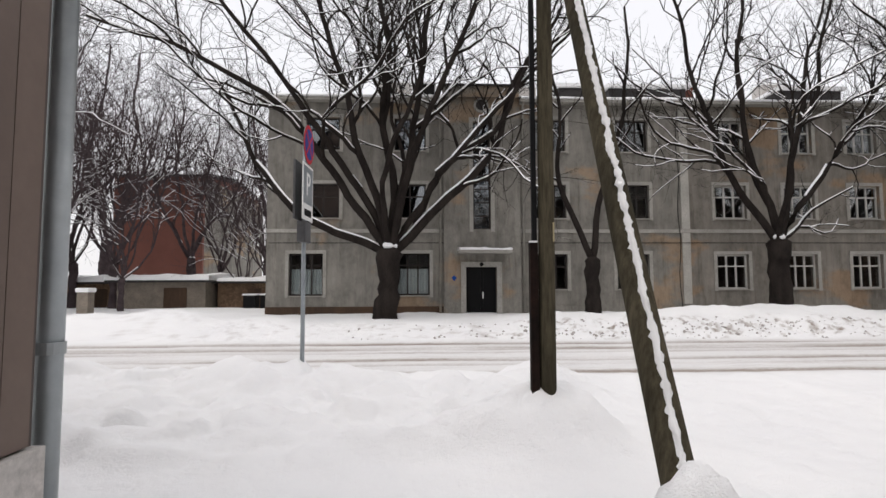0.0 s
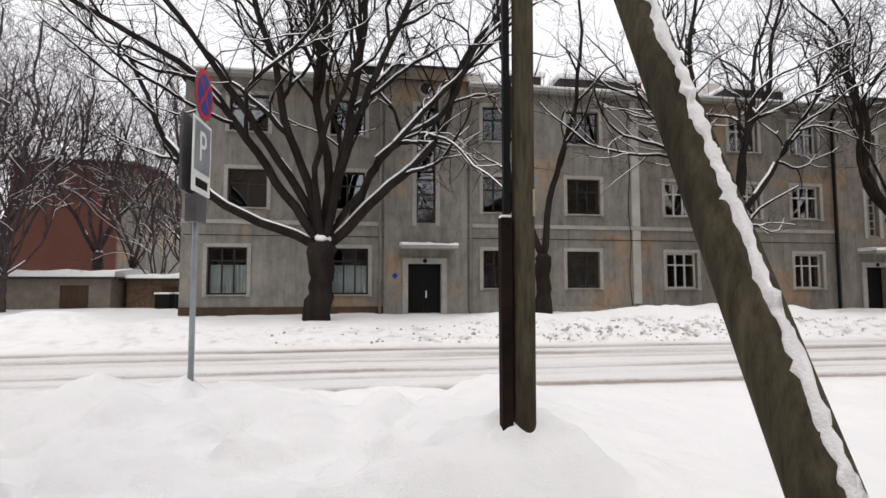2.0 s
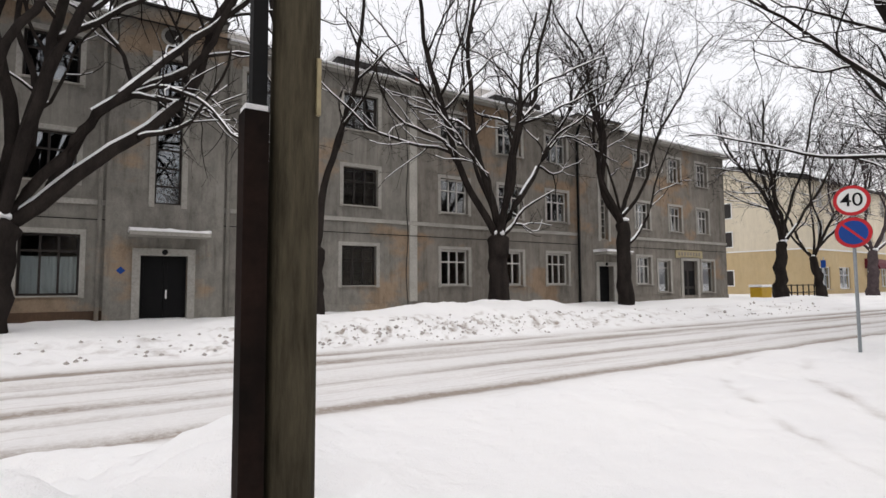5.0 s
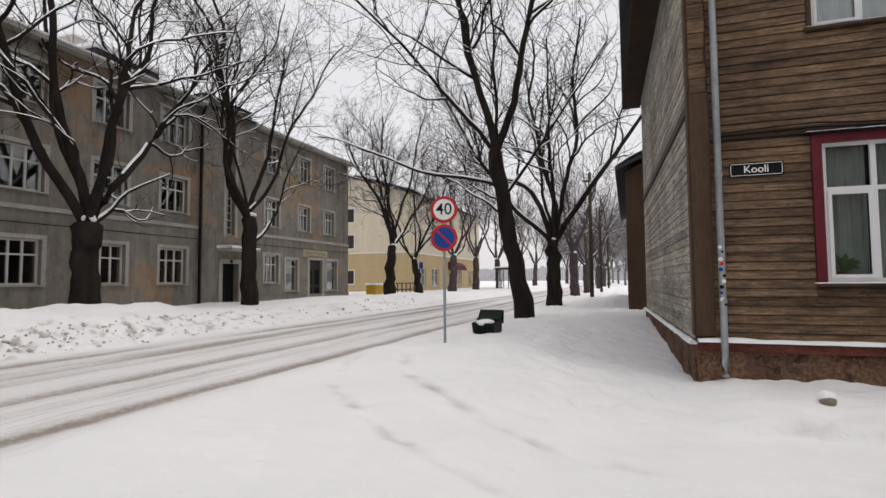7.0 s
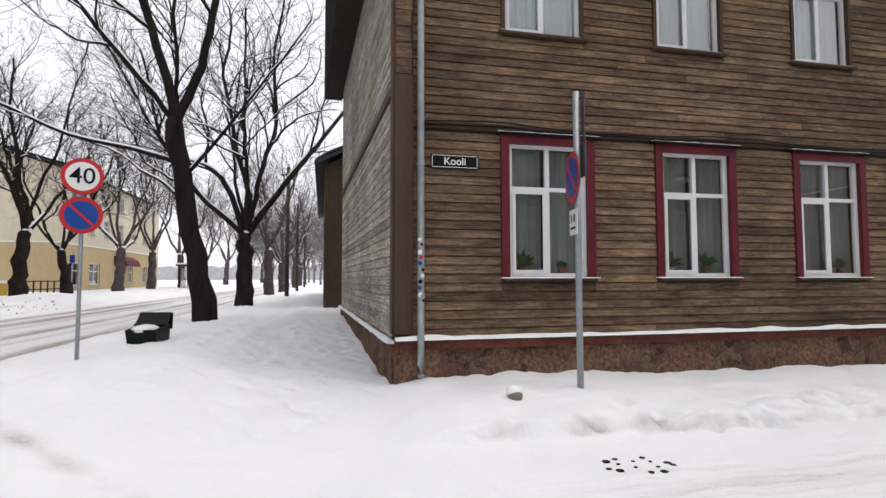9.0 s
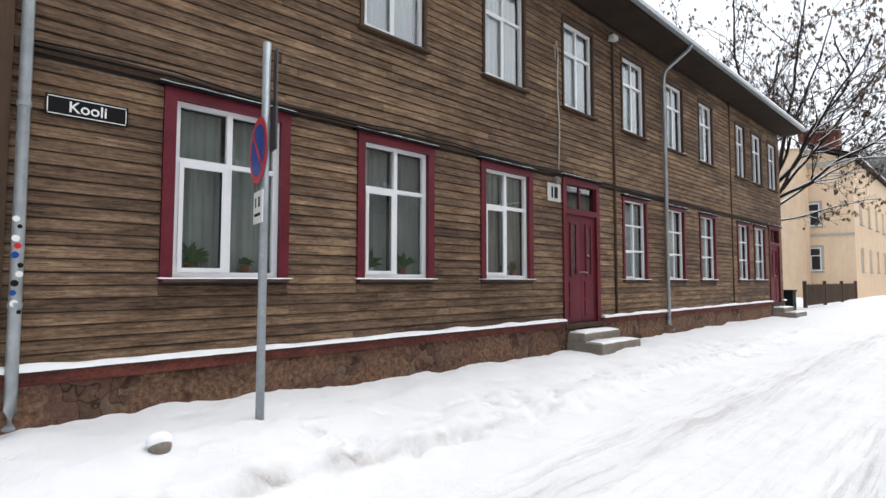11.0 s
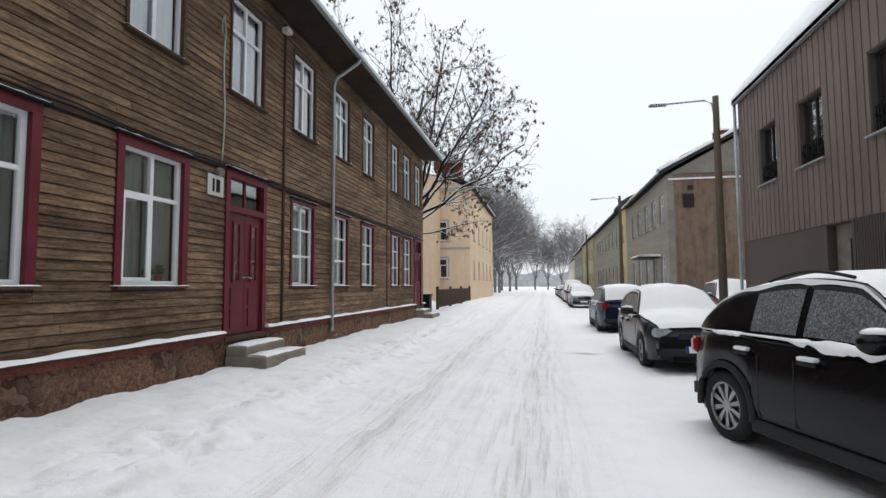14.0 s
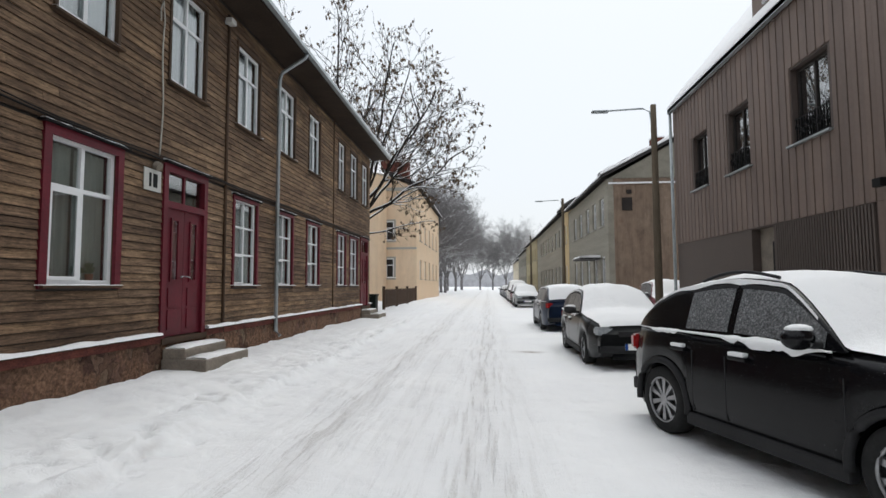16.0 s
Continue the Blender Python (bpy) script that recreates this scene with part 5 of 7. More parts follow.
bmesh.ops.create_cone(bm, cap_ends=True, segments=16, radius1=2.0, radius2=0.5, depth=1.2, matrix=Matrix.Translation((15.2, -40.9, 11.25)))
part("bay_roof", bm, SNOW, peach)
block("brick_gable", XY, (11.9, 14.3, -43.6, -42.4, 9.9, 12.4), BRICK, peach)
block("gable_snow", XY, (11.8, 14.4, -43.7, -42.3, 12.402, 12.56), SNOW, peach, bevel=0.05)
# row of houses on the other side of the side street
wr = Wall(-0.9, -24.6, 0, -1)
wr.n = Vector((1, 0, 0))
row1 = far_house("boarded_house", wr, 13, 11, 6.9, 3.0, GREY_WOOD, "grey boarded house with a bare rendered gable wall", wins=grid((0.9, 2.9, 5, 7.4, 9.6), (1.5, 4.6), 1.05, 1.5), gable=GABLE_PLASTER, chimneys=((2, -4.5), (8, -5)))
block("gable_window", XY, (-2.1, -1.6, -24.59, -24.55, 5.25, 5.9), DARK_FRAME, row1)
block("gable_window", XY, (-2.08, -1.84, -24.59, -24.55, 6.1, 6.3), DARK_FRAME, row1)
block("porch_roof", wr, (2.0, 4.2, 0.0, 1.1, 2.9, 3.0), TIN, row1)
snow_strip("porch_snow", wr, 2.0, 4.2, 0.0, 1.12, 3.002, 0.14, row1, seed=4)
for k, (y0, L, H, mat, nm) in enumerate(((-37.8, 3.2, 7.4, OCHRE, "ochre"), (-41.2, 22, 7.2, GREY_WOOD, "grey boarded"), (-64, 18, 7.3, YELLOW_WOOD, "yellow boarded"), (-83, 20, 7.0, GREY_WOOD, "grey boarded"), (-106, 20, 6.5, CREAM, "pale"))):
    wq = Wall(-0.9, y0, 0, -1)
    wq.n = Vector((1, 0, 0))
    far_house("row_house", wq, L, 10, H, 2.6, mat, nm + " two-storey row house with a snowy roof", wins=grid([1 + i * 2.6 for i in range(max(1, int((L - 1.5) / 2.6)))], (1.6, 4.7), 1.05, 1.45))
# snow along the verge of the rendered gable
v, f = [], []
for k in range(15):
    t = k / 14
    q = wr(0, 0.4 - 5.9 * t, 6.9 + 0.13 + 3.02 * t)
    hgt = 0.16 + 0.05 * math.sin(k * 1.7)
    v += [q + Vector((0, 0.3, 0)), q + Vector((0, 0.27, hgt)), q + Vector((0, -0.4, hgt)), q + Vector((0, -0.4, 0))]
for k in range(14):
    for j in range(3):
        a = k * 4 + j
        f.append((a, a + 1, a + 5, a + 4))
raw("verge_snow", v, f, SNOW, row1, smooth=True)
block("ledge", XY, (-9.0, -0.95, -24.57, -24.5, 6.6, 6.68), SNOW, row1)
# dark boarded house farther along the main road pavement
wdk = Wall(25, 4.1, 1, 0)
wdk.n = Vector((0, 1, 0))
far_house("dark_house", wdk, 20, 10, 6.1, 2.6, TRIM_BROWN, "dark brown boarded house by the pavement")

# ---- the modern clad building beside the camera's start ----
MX = -1.2
wm = Wall(MX, -15.7, 0, 1)
wm.n = Vector((1, 0, 0))
ML = 17.48
modern = thing("clad_building", (-5, -7, 0), "modern building clad in brown ribbed boards", "building")
mwin = [(1.6, 2.65, 4.38, 6.0), (4.0, 5.15, 4.38, 5.98), (6.93, 8.15, 4.38, 5.98), (10.8, 12.1, 4.38, 5.98)]
MH = 7.35
MIRRORED = glass_material("coated_glass", (0.7, 0.72, 0.72), 0.28)
part("wall", pierced(bmesh.new(), wm, 0, ML, 0.62, MH, 0.3, mwin + [(5.0, 6.0, 0.65, 2.83)]), MODERN_DARK, modern)
block("plinth", wm, (0, ML - 4.0, -0.3, 0.02, -0.3, 0.618), CONCRETE, modern)
block("plinth", wm, (ML - 3.99, ML, -0.29, 0.045, -0.3, 1.26), CONCRETE, modern)
wn2 = Wall(-12, 1.78, 1, 0)
wn2.n = Vector((0, 1, 0))
block("wall", wn2, (0, 10.49, -0.3, 0.0, 1.38, MH), MODERN_DARK, modern)
block("plinth", wn2, (0, 10.48, -0.3, -0.02, -0.3, 1.378), CONCRETE, modern)
block("wall", XY, (-12, -1.51, -15.7, -15.4, -0.3, MH), GABLE_PLASTER, modern)
block("wall", XY, (-12, -11.7, -15.39, 1.5, -0.3, MH), MODERN_DARK, modern)
block("partition", XY, (-3.7, -3.6, -15.39, 1.5, -0.3, MH - 0.05), ROOM, modern)
block("partition", XY, (-3.59, -1.51, -15.39, 1.5, 3.0, 3.2), ROOM, modern)
bm = bmesh.new()
prof = [(-1.02, MH), (-6.6, MH + 6.6), (-12.2, MH), (-12.2, MH + 0.12), (-6.6, MH + 6.75), (-1.02, MH + 0.12)]
vs = [[bm.verts.new((x, y, z)) for x, z in prof] for y in (-15.72, 2.0)]
for k in range(6):
    bm.faces.new([vs[0][k], vs[0][(k + 1) % 6], vs[1][(k + 1) % 6], vs[1][k]])
for e in vs:
    bm.faces.new([e[0], e[1], e[4], e[5]]), bm.faces.new([e[1], e[2], e[3], e[4]])
part("roof", bm, TIN, modern)
for y in (-15.65, 1.6):
    bm = bmesh.new()
    a = [bm.verts.new((x, y + s, z)) for s in (0, 0.2) for x, z in ((-1.2, MH), (-6.6, MH + 6.5), (-12, MH))]
    bm.faces.new(a[:3]), bm.faces.new(a[3:])
    for i in range(3):
        bm.faces.new([a[i], a[(i + 1) % 3], a[3 + (i + 1) % 3], a[3 + i]])
    part("gable", bm, MODERN, modern)
roof_snow("roof_snow", ((-1.02, -15.8, MH + 0.12), (-1.02, 2.0, MH + 0.12), (-6.6, 2.0, MH + 6.75), (-6.6, -15.8, MH + 6.75)), 0.14, modern, 23)
dm = block("dormer", wm, (5.2, 8.6, -2.4, -0.15, MH + 0.3, MH + 2.6), MODERN, modern)
block("dormer_window", wm, (5.7, 7.0, -0.148, -0.12, MH + 0.7, MH + 2.1), GLASS, dm)
block("gutter", wm, (-0.1, ML, 0.06, 0.18, MH - 0.02, MH + 0.1), ZINC, modern)
for a, b, z0, z1 in mwin:
    window(wm, a, b, z0, z1, modern, DARK_FRAME, 2, (), 0.06, depth=-0.12, sill_mat=ZINC, glass=MIRRORED)
    gr = part("window_grille", bars(wm, [(a + 0.02, b - 0.02, z0 + 0.06, z0 + 0.085), (a + 0.02, b - 0.02, z0 + 0.52, z0 + 0.545)] + [(a + 0.06 + i * 0.09, a + 0.072 + i * 0.09, z0 + 0.085, z0 + 0.52) for i in range(int((b - a) / 0.09))], -0.05, -0.03), BLACK, modern, "black wrought window grille")
    v, f = [], []
    rnd = random.Random(int(a * 10))
    for i in range(int((b - a) / 0.13)):
        cu, cz, r_ = a + 0.1 + i * 0.13, z0 + rnd.uniform(0.18, 0.42), rnd.uniform(0.07, 0.12)
        tube(v, f, [wm(cu + r_ * (1 - q / 16) * math.cos(q * 0.7), -0.028, cz + r_ * (1 - q / 16) * math.sin(q * 0.7)) for q in range(13)], [0.012] * 13, 5)
    raw("scroll", v, f, BLACK, gr)
    block("reveal_snow", wm, (a, b, -0.1, -0.001, z0 - 0.001, z0 + 0.02), SNOW, modern)
# entrance, recessed louvre panel
block("entrance_door", wm, (5.0, 6.0, -0.25, -0.2, 0.65, 2.83), STEP, modern)
block("door_glass", wm, (5.55, 5.85, -0.198, -0.19, 0.9, 2.5), BLACK, modern)
cl = block("cladding", wm, (0.0, 0.001, 0.001, 0.002, 3.0, 3.1), MODERN, modern)


def batten(u, z0, z1, wdt, proud, mat, w=wm):
    part("batten", box(bmesh.new(), w, u, u + wdt, 0.001, proud, z0, z1), mat, cl)


n_b = int(ML / 0.135)
for i in range(n_b):
    u = i * ML / n_b + 0.006
    m = u + 0.06
    hit = [(a, b) for a, b, _, _ in mwin if a - 0.06 < m < b + 0.06]
    if hit:
        batten(u, 2.86, 4.36, 0.118, 0.022 + (i % 2) * 0.01, MODERN)
        batten(u, 6.02, MH, 0.118, 0.022 + (i % 2) * 0.01, MODERN)
    else:
        batten(u, 2.86, MH, 0.118, 0.022 + (i % 2) * 0.01, MODERN)
for i in range(90):
    u = 6.15 + i * 0.085
    if u + 0.05 < 9.2:
        batten(u, 0.63, 2.84, 0.045, 0.05, MODERN_DARK)
for i in range(int((ML - 9.2) / 0.135)):
    u = 9.22 + i * 0.135
    batten(u, 1.27 if u > ML - 4.0 else 0.63, 2.855, 0.118, 0.022 + (i % 2) * 0.01, MODERN)
for i in range(34):
    batten(10.46 - 0.2 * (i + 1), 1.38, MH, 0.19, 0.02 + (i % 2) * 0.006, MODERN, wn2)
dpm = thing("downpipe", (-1.215, 1.87, 0), "grey galvanised downpipe at the corner of the clad building", "downpipe")
pipe("pipe", [(-1.215, 1.87, MH), (-1.215, 1.87, 0.2)], 0.04, ZINC, dpm, sides=16)
for z in (1.55, 3.2):
    part("collar", disc(bmesh.new(), (-1.215, 1.87, z), (0, 0, 1), 0.046, 0.04, 16), ZINC, dpm)
pipe("downpipe_rear", [(-1.1, -15.76, MH), (-1.1, -15.76, 0.2)], 0.05, ZINC, modern)
spot = thing("wall_lamp", tuple(wm(9.5, 0.1, 3.15)), "black swivel floodlight on the cladding", "lamp")
block("head", wm, (9.4, 9.6, 0.1, 0.22, 3.05, 3.19), BLACK, spot, bevel=0.015)
block("arm", wm, (9.48, 9.52, 0.03, 0.1, 3.1, 3.14), BLACK, spot)
for u, z in ((9.7, 4.0), (8.6, 6.75)):
    vt = thing("vent_grille", tuple(wm(u, 0.05, z)), "dark square vent grille on the cladding", "vent")
    block("frame", wm, (u - 0.1, u + 0.1, 0.034, 0.05, z - 0.1, z + 0.1), BLACK, vt)
    part("slat", bars(wm, [(u - 0.08, u + 0.08, z - 0.07 + i * 0.04, z - 0.05 + i * 0.04) for i in range(4)], 0.051, 0.06), MODERN_DARK, vt)


# ---- trees ----
LEAF = surface("dry_seed_clusters", (0.10, 0.07, 0.045), (0.2, 0.14, 0.09), 0.9, 20, 3)


def make_tree(name, seed, trunk_r, trunk_h, limbs, levels=4, density=1.0, lean=(0, 0), label="", group="", twig=0.005, seeds=False, snow=True, reach=1.0, thick=0.8, crook=0.2, bark=None):
    """A bare tree grown from its foot at the origin. limbs: (azimuth, rise at start, rise at end, length, thickness, height share)."""
    rnd = random.Random(seed)
    V, F, S, T = [], [], [], []
    clumps = []

    def vec(az, el):
        a, e = radians(az), radians(el)
        return Vector((math.cos(a) * math.cos(e), math.sin(a) * math.cos(e), math.sin(e)))

    def snow_on(pts, radii):
        if not snow:
            return
        base, run = None, []
        for k in range(len(pts)):
            d = (pts[min(k + 1, len(pts) - 1)] - pts[max(k - 1, 0)]).normalized()
            if abs(d.z) < 0.80 and radii[k] > 0.011:
                run.append((pts[k], radii[k], d))
            if (abs(d.z) >= 0.80 or radii[k] <= 0.011 or k == len(pts) - 1) and run:
                if len(run) > 1:
                    b = len(S)
                    for p, r, d2 in run:
                        side = Vector((0, 0, 1)).cross(d2).normalized()
                        up = d2.cross(side).normalized()
                        up = up if up.z > 0 else -up
                        h = (r + min(0.04, 0.4 * r + 0.006)) * rnd.uniform(0.96, 1.06)
                        wdt = r * 0.66 * (0.4 + 0.6 * up.z)
                        S.extend([p + side * wdt + up * r * 0.5, p + up * h + side * wdt * 0.4, p + up * h - side * wdt * 0.4, p - side * wdt + up * r * 0.5])
                    for i in range(len(run) - 1):
                        for j in range(3):
                            q = b + i * 4 + j
                            T.append((q, q + 1, q + 5, q + 4))
                run = []

    def grow(p, d, length, r, level, goal=None, kink=0.2):
        n = max(3 if level < 4 else 2, int(length / (0.5 if level < 2 else 0.36 if level < 4 else 0.42)))
        pts, radii = [p.copy()], [r]
        end = max(twig * 0.7, r * (0.32 if level < 2 else 0.35))
        step_l = length / n
        first = d.copy()
        waves = [(Vector((rnd.gauss(0, 1), rnd.gauss(0, 1), rnd.gauss(0, 0.7))) * crook * g, rnd.uniform(0.8, 1.2) * w, rnd.uniform(0, 6.28)) for g, w in ((1.0, 7.0), (0.6, 15.0))]
        kids = []
        for i in range(n):
            t = (i + 1) / n
            if goal is not None:
                d = first.lerp(goal, t ** 0.8) + sum((w * math.sin(q * t + o) for w, q, o in waves), Vector())
                d = d + Vector((rnd.gauss(0, 0.07), rnd.gauss(0, 0.07), rnd.gauss(0, 0.05)))
            else:
                d = d + Vector((rnd.gauss(0, kink), rnd.gauss(0, kink), rnd.gauss(0, kink * 0.8) + 0.03))
            d.normalize()
            p = p + d * step_l
            rr = r + (end - r) * t ** 0.9
            pts.append(p.copy())
            radii.append(rr)
            if level < levels and t > (0.28 if level < 2 else 0.15):
                chance = (0.62 if level == 1 else 0.72 if level == 2 else 0.62) * density
                k = 1 if rnd.random() < chance else 0
                if rnd.random() < chance * (0.3 if level < 3 else 0.6):
                    k += 1
                for _ in range(k):
                    kids.append((p.copy(), d.copy(), t, rr))
        sides = 9 if r > 0.12 else 6 if r > 0.04 else 4 if r > 0.014 else 3
        tube(V, F, pts, radii, sides)
        snow_on(pts, radii)
        if seeds and level >= levels - 1:
            for q in pts[1::2]:
                if rnd.random() < 0.3:
                    clumps.append(q)
        for q, e, t, rr in kids:
            side = e.orthogonal().normalized()
            side.rotate(Matrix.Rotation(rnd.uniform(0, 2 * math.pi), 3, e))
            ang = radians(rnd.uniform(28, 58))
            nd = e * math.cos(ang) + side * math.sin(ang)
            nd.z += 0.12
            grow(q, nd.normalized(), length * rnd.uniform(0.34, 0.6) * (1.1 - 0.5 * t) * reach, max(twig, rr * rnd.uniform(0.42, 0.66)), level + 1)

    top = Vector((lean[0], lean[1], trunk_h))
    foot_n = 9
    pts = [top * (k / foot_n) + Vector((rnd.gauss(0, 0.035), rnd.gauss(0, 0.035), 0)) * (trunk_r / 0.3) * (1 if 0 < k < foot_n else 0) for k in range(foot_n + 1)]
    pts[0].z = -0.5
    radii = [trunk_r * (1.25 - 0.28 * min(1, k / 3)) * (1 + (0.14 if trunk_h < 2.6 else -0.12) * max(0, k - 6) / 3) * rnd.uniform(0.92, 1.08) for k in range(foot_n + 1)]
    tube(V, F, pts + [top + Vector((0, 0, trunk_r * 0.5))], radii + [trunk_r * 0.55], 14)
    for az, e0, e1, L, th, hs in limbs:
        d = vec(az, e0)
        start = top * hs
        grow(start - d * trunk_r * 0.2, d, L * 1.05, th * thick, 1, vec(az, e1))
    tree = thing(name, (0, 0, 0), label, "tree", group)
    if snow and trunk_r > 0.3:
        bm = bmesh.new()
        bmesh.ops.create_icosphere(bm, subdivisions=3, radius=1, matrix=Matrix.Translation(top + Vector((0, -trunk_r * 0.2, trunk_r * 0.6))) @ Matrix.Diagonal((trunk_r * 0.62, trunk_r * 0.62, trunk_r * 0.26, 1)))
        for q in bm.verts:
            q.co += q.normal * 0.12 * noise.noise(q.co * 6)
        part("fork_snow", bm, SNOW, tree, smooth=True)
    raw("trunk", V, F, bark or BARK, tree, smooth=True)
    if S:
        tagged(raw("snow_cover", S, T, SNOW, tree, "snow lying along the branches", smooth=True), kind="stuff")
    if clumps:
        v, f = [], []
        for q in clumps:
            for _ in range(3):
                c = q + Vector((rnd.gauss(0, 0.025), rnd.gauss(0, 0.025), -abs(rnd.gauss(0.03, 0.03))))
                a, b2 = Vector((rnd.gauss(0, 1), rnd.gauss(0, 1), rnd.gauss(0, 1))).normalized() * 0.06, Vector((rnd.gauss(0, 0.3), rnd.gauss(0, 0.3), -1)).normalized() * 0.1
                o = len(v)
                v += [c - a, c + b2, c + a, c - b2 + a.cross(b2).normalized() * 0.02]
                f += [(o, o + 1, o + 2), (o, o + 2, o + 3), (o, o + 3, o + 1)]
        tagged(raw("dry_foliage", v, f, LEAF, tree, "dry brown seed clusters"), kind="stuff")
    return tree


def put(tree, x, y, turn=0, scale=1.0, dz=0.0):
    tree.location = (x, y, ground_z(x, y) + dz)
    tree.rotation_euler.z = radians(turn)
    tree.scale = (scale,) * 3
    return tree


def copy_at(tree, x, y, turn, scale):
    m = Matrix.LocRotScale((x, y, ground_z(x, y)), Euler((0, 0, radians(turn))), None)
    c = copy_thing(tree, m)
    c.scale = (scale,) * 3
    return c


ROW = "bare street trees"
put(make_tree("tree", 3, 0.38, 2.2, [
    (182, 26, 60, 8.5, 0.15, 0.94), (180, 62, 22, 13.0, 0.16, 1.0), (184, 70, 44, 12.0, 0.15, 1.0), (190, 72, 74, 11.5, 0.16, 1.0),
    (120, 80, 84, 12.0, 0.17, 1.0), (20, 76, 86, 12.0, 0.16, 1.0), (340, 60, 80, 11.5, 0.15, 1.0), (4, 36, 68, 11.0, 0.18, 0.96),
    (0, 48, 58, 10.5, 0.15, 0.98), (270, 66, 76, 10.5, 0.12, 1.0), (80, 62, 74, 10.0, 0.12, 1.0), (2, 66, 40, 10.5, 0.13, 1.0)], 5, 0.8, (0.15, 0),
    "large bare tree with a short thick trunk and snowy limbs", ROW, thick=0.98), -1.15, 18.2)
put(make_tree("tree", 5, 0.26, 1.9, [
    (180, 64, 88, 9.0, 0.15, 1.0), (5, 70, 88, 9.5, 0.16, 1.0)], 5, 0.6, (0.05, 0),
    "slim bare tree forked into two pruned stems", ROW, crook=0.1, reach=0.5), 6.15, 18.9)
t3 = put(make_tree("tree", 8, 0.36, 2.35, [
    (180, 68, 62, 10.0, 0.16, 1.0), (165, 78, 86, 10.0, 0.16, 1.0), (190, 60, 40, 6.5, 0.08, 1.05), (20, 74, 70, 10.0, 0.15, 1.0), (0, 52, 58, 9.5, 0.14, 1.0),
    (2, 38, 30, 3.8, 0.09, 1.0), (300, 72, 80, 9.0, 0.13, 1.0), (80, 70, 74, 9.0, 0.12, 1.0)], 5, 0.84, (0, 0),
    "bare tree with a knotted trunk and spreading snowy limbs", ROW, thick=0.92), 12.95, 18.7)
t4 = put(make_tree("tree", 11, 0.32, 3.4, [
    (180, 62, 78, 9.0, 0.15, 1.0), (10, 60, 72, 9.0, 0.14, 1.0), (0, 40, 60, 6.0, 0.1, 0.72), (120, 80, 84, 9.5, 0.17, 1.0), (300, 72, 60, 8.0, 0.1, 1.1), (200, 50, 40, 6.0, 0.08, 1.1), (60, 70, 80, 9.0, 0.13, 1.0)], 5, 1.08, (-0.1, 0),
    "tall bare street tree with snow in its forks", ROW), 19.7, 18.5)
t7 = put(make_tree("tree", 14, 0.30, 6.0, [
    (110, 72, 80, 9.0, 0.2, 0.98), (275, 66, 84, 9.5, 0.19, 0.98), (130, 50, 40, 8.0, 0.11, 1.0), (95, 24, 16, 7.5, 0.09, 0.78), (190, 40, 48, 6.5, 0.09, 0.85), (60, 38, 22, 5.5, 0.07, 0.6), (250, 42, 56, 6.0, 0.08, 0.72)], 5, 0.96, (-0.3, 0.95),
    "leaning bare tree with a dark trunk beside the pavement", ROW), 20.9, 7.6)
t8 = put(make_tree("tree", 17, 0.36, 3.2, [
    (95, 55, 72, 10.5, 0.18, 1.0), (100, 40, 66, 10.0, 0.16, 1.0), (270, 45, 66, 10.5, 0.2, 1.0), (60, 78, 84, 11.0, 0.18, 1.0), (250, 75, 84, 11.0, 0.17, 1.0), (180, 66, 74, 9.5, 0.14, 1.0), (20, 60, 66, 9.0, 0.13, 1.0)], 5, 0.92, (0, 0),
    "broad bare tree branching low over the pavement", ROW), 29.3, 7.66)
t5 = put(make_tree("tree", 20, 0.33, 3.0, [
    (150, 55, 72, 8.0, 0.16, 1.0), (200, 48, 66, 8.5, 0.15, 1.0), (20, 58, 70, 8.0, 0.15, 1.0), (330, 50, 60, 8.0, 0.13, 1.0), (90, 76, 82, 8.0, 0.14, 1.0), (260, 70, 76, 8.5, 0.13, 1.0)], 5, 1.08, (0.5, 0),
    "crooked bare street tree", ROW), 33.0, 18.5)
# these far trees take the paler bark as haze put in colour
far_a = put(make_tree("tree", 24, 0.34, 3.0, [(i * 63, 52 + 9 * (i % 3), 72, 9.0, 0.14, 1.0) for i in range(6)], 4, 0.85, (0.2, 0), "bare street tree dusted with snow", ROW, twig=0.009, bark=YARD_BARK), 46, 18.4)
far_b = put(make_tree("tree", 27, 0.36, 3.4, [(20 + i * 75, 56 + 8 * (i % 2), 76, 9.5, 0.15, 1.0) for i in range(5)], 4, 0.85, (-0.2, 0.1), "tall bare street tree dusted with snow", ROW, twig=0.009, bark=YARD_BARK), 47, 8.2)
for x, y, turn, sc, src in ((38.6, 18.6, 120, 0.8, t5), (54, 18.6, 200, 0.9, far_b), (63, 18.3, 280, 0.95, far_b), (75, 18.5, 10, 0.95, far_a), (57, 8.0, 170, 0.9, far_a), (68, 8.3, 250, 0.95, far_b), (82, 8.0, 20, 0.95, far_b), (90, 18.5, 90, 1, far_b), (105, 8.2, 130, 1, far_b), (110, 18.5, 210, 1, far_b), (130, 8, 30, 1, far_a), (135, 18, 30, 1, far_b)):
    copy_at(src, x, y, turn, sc)
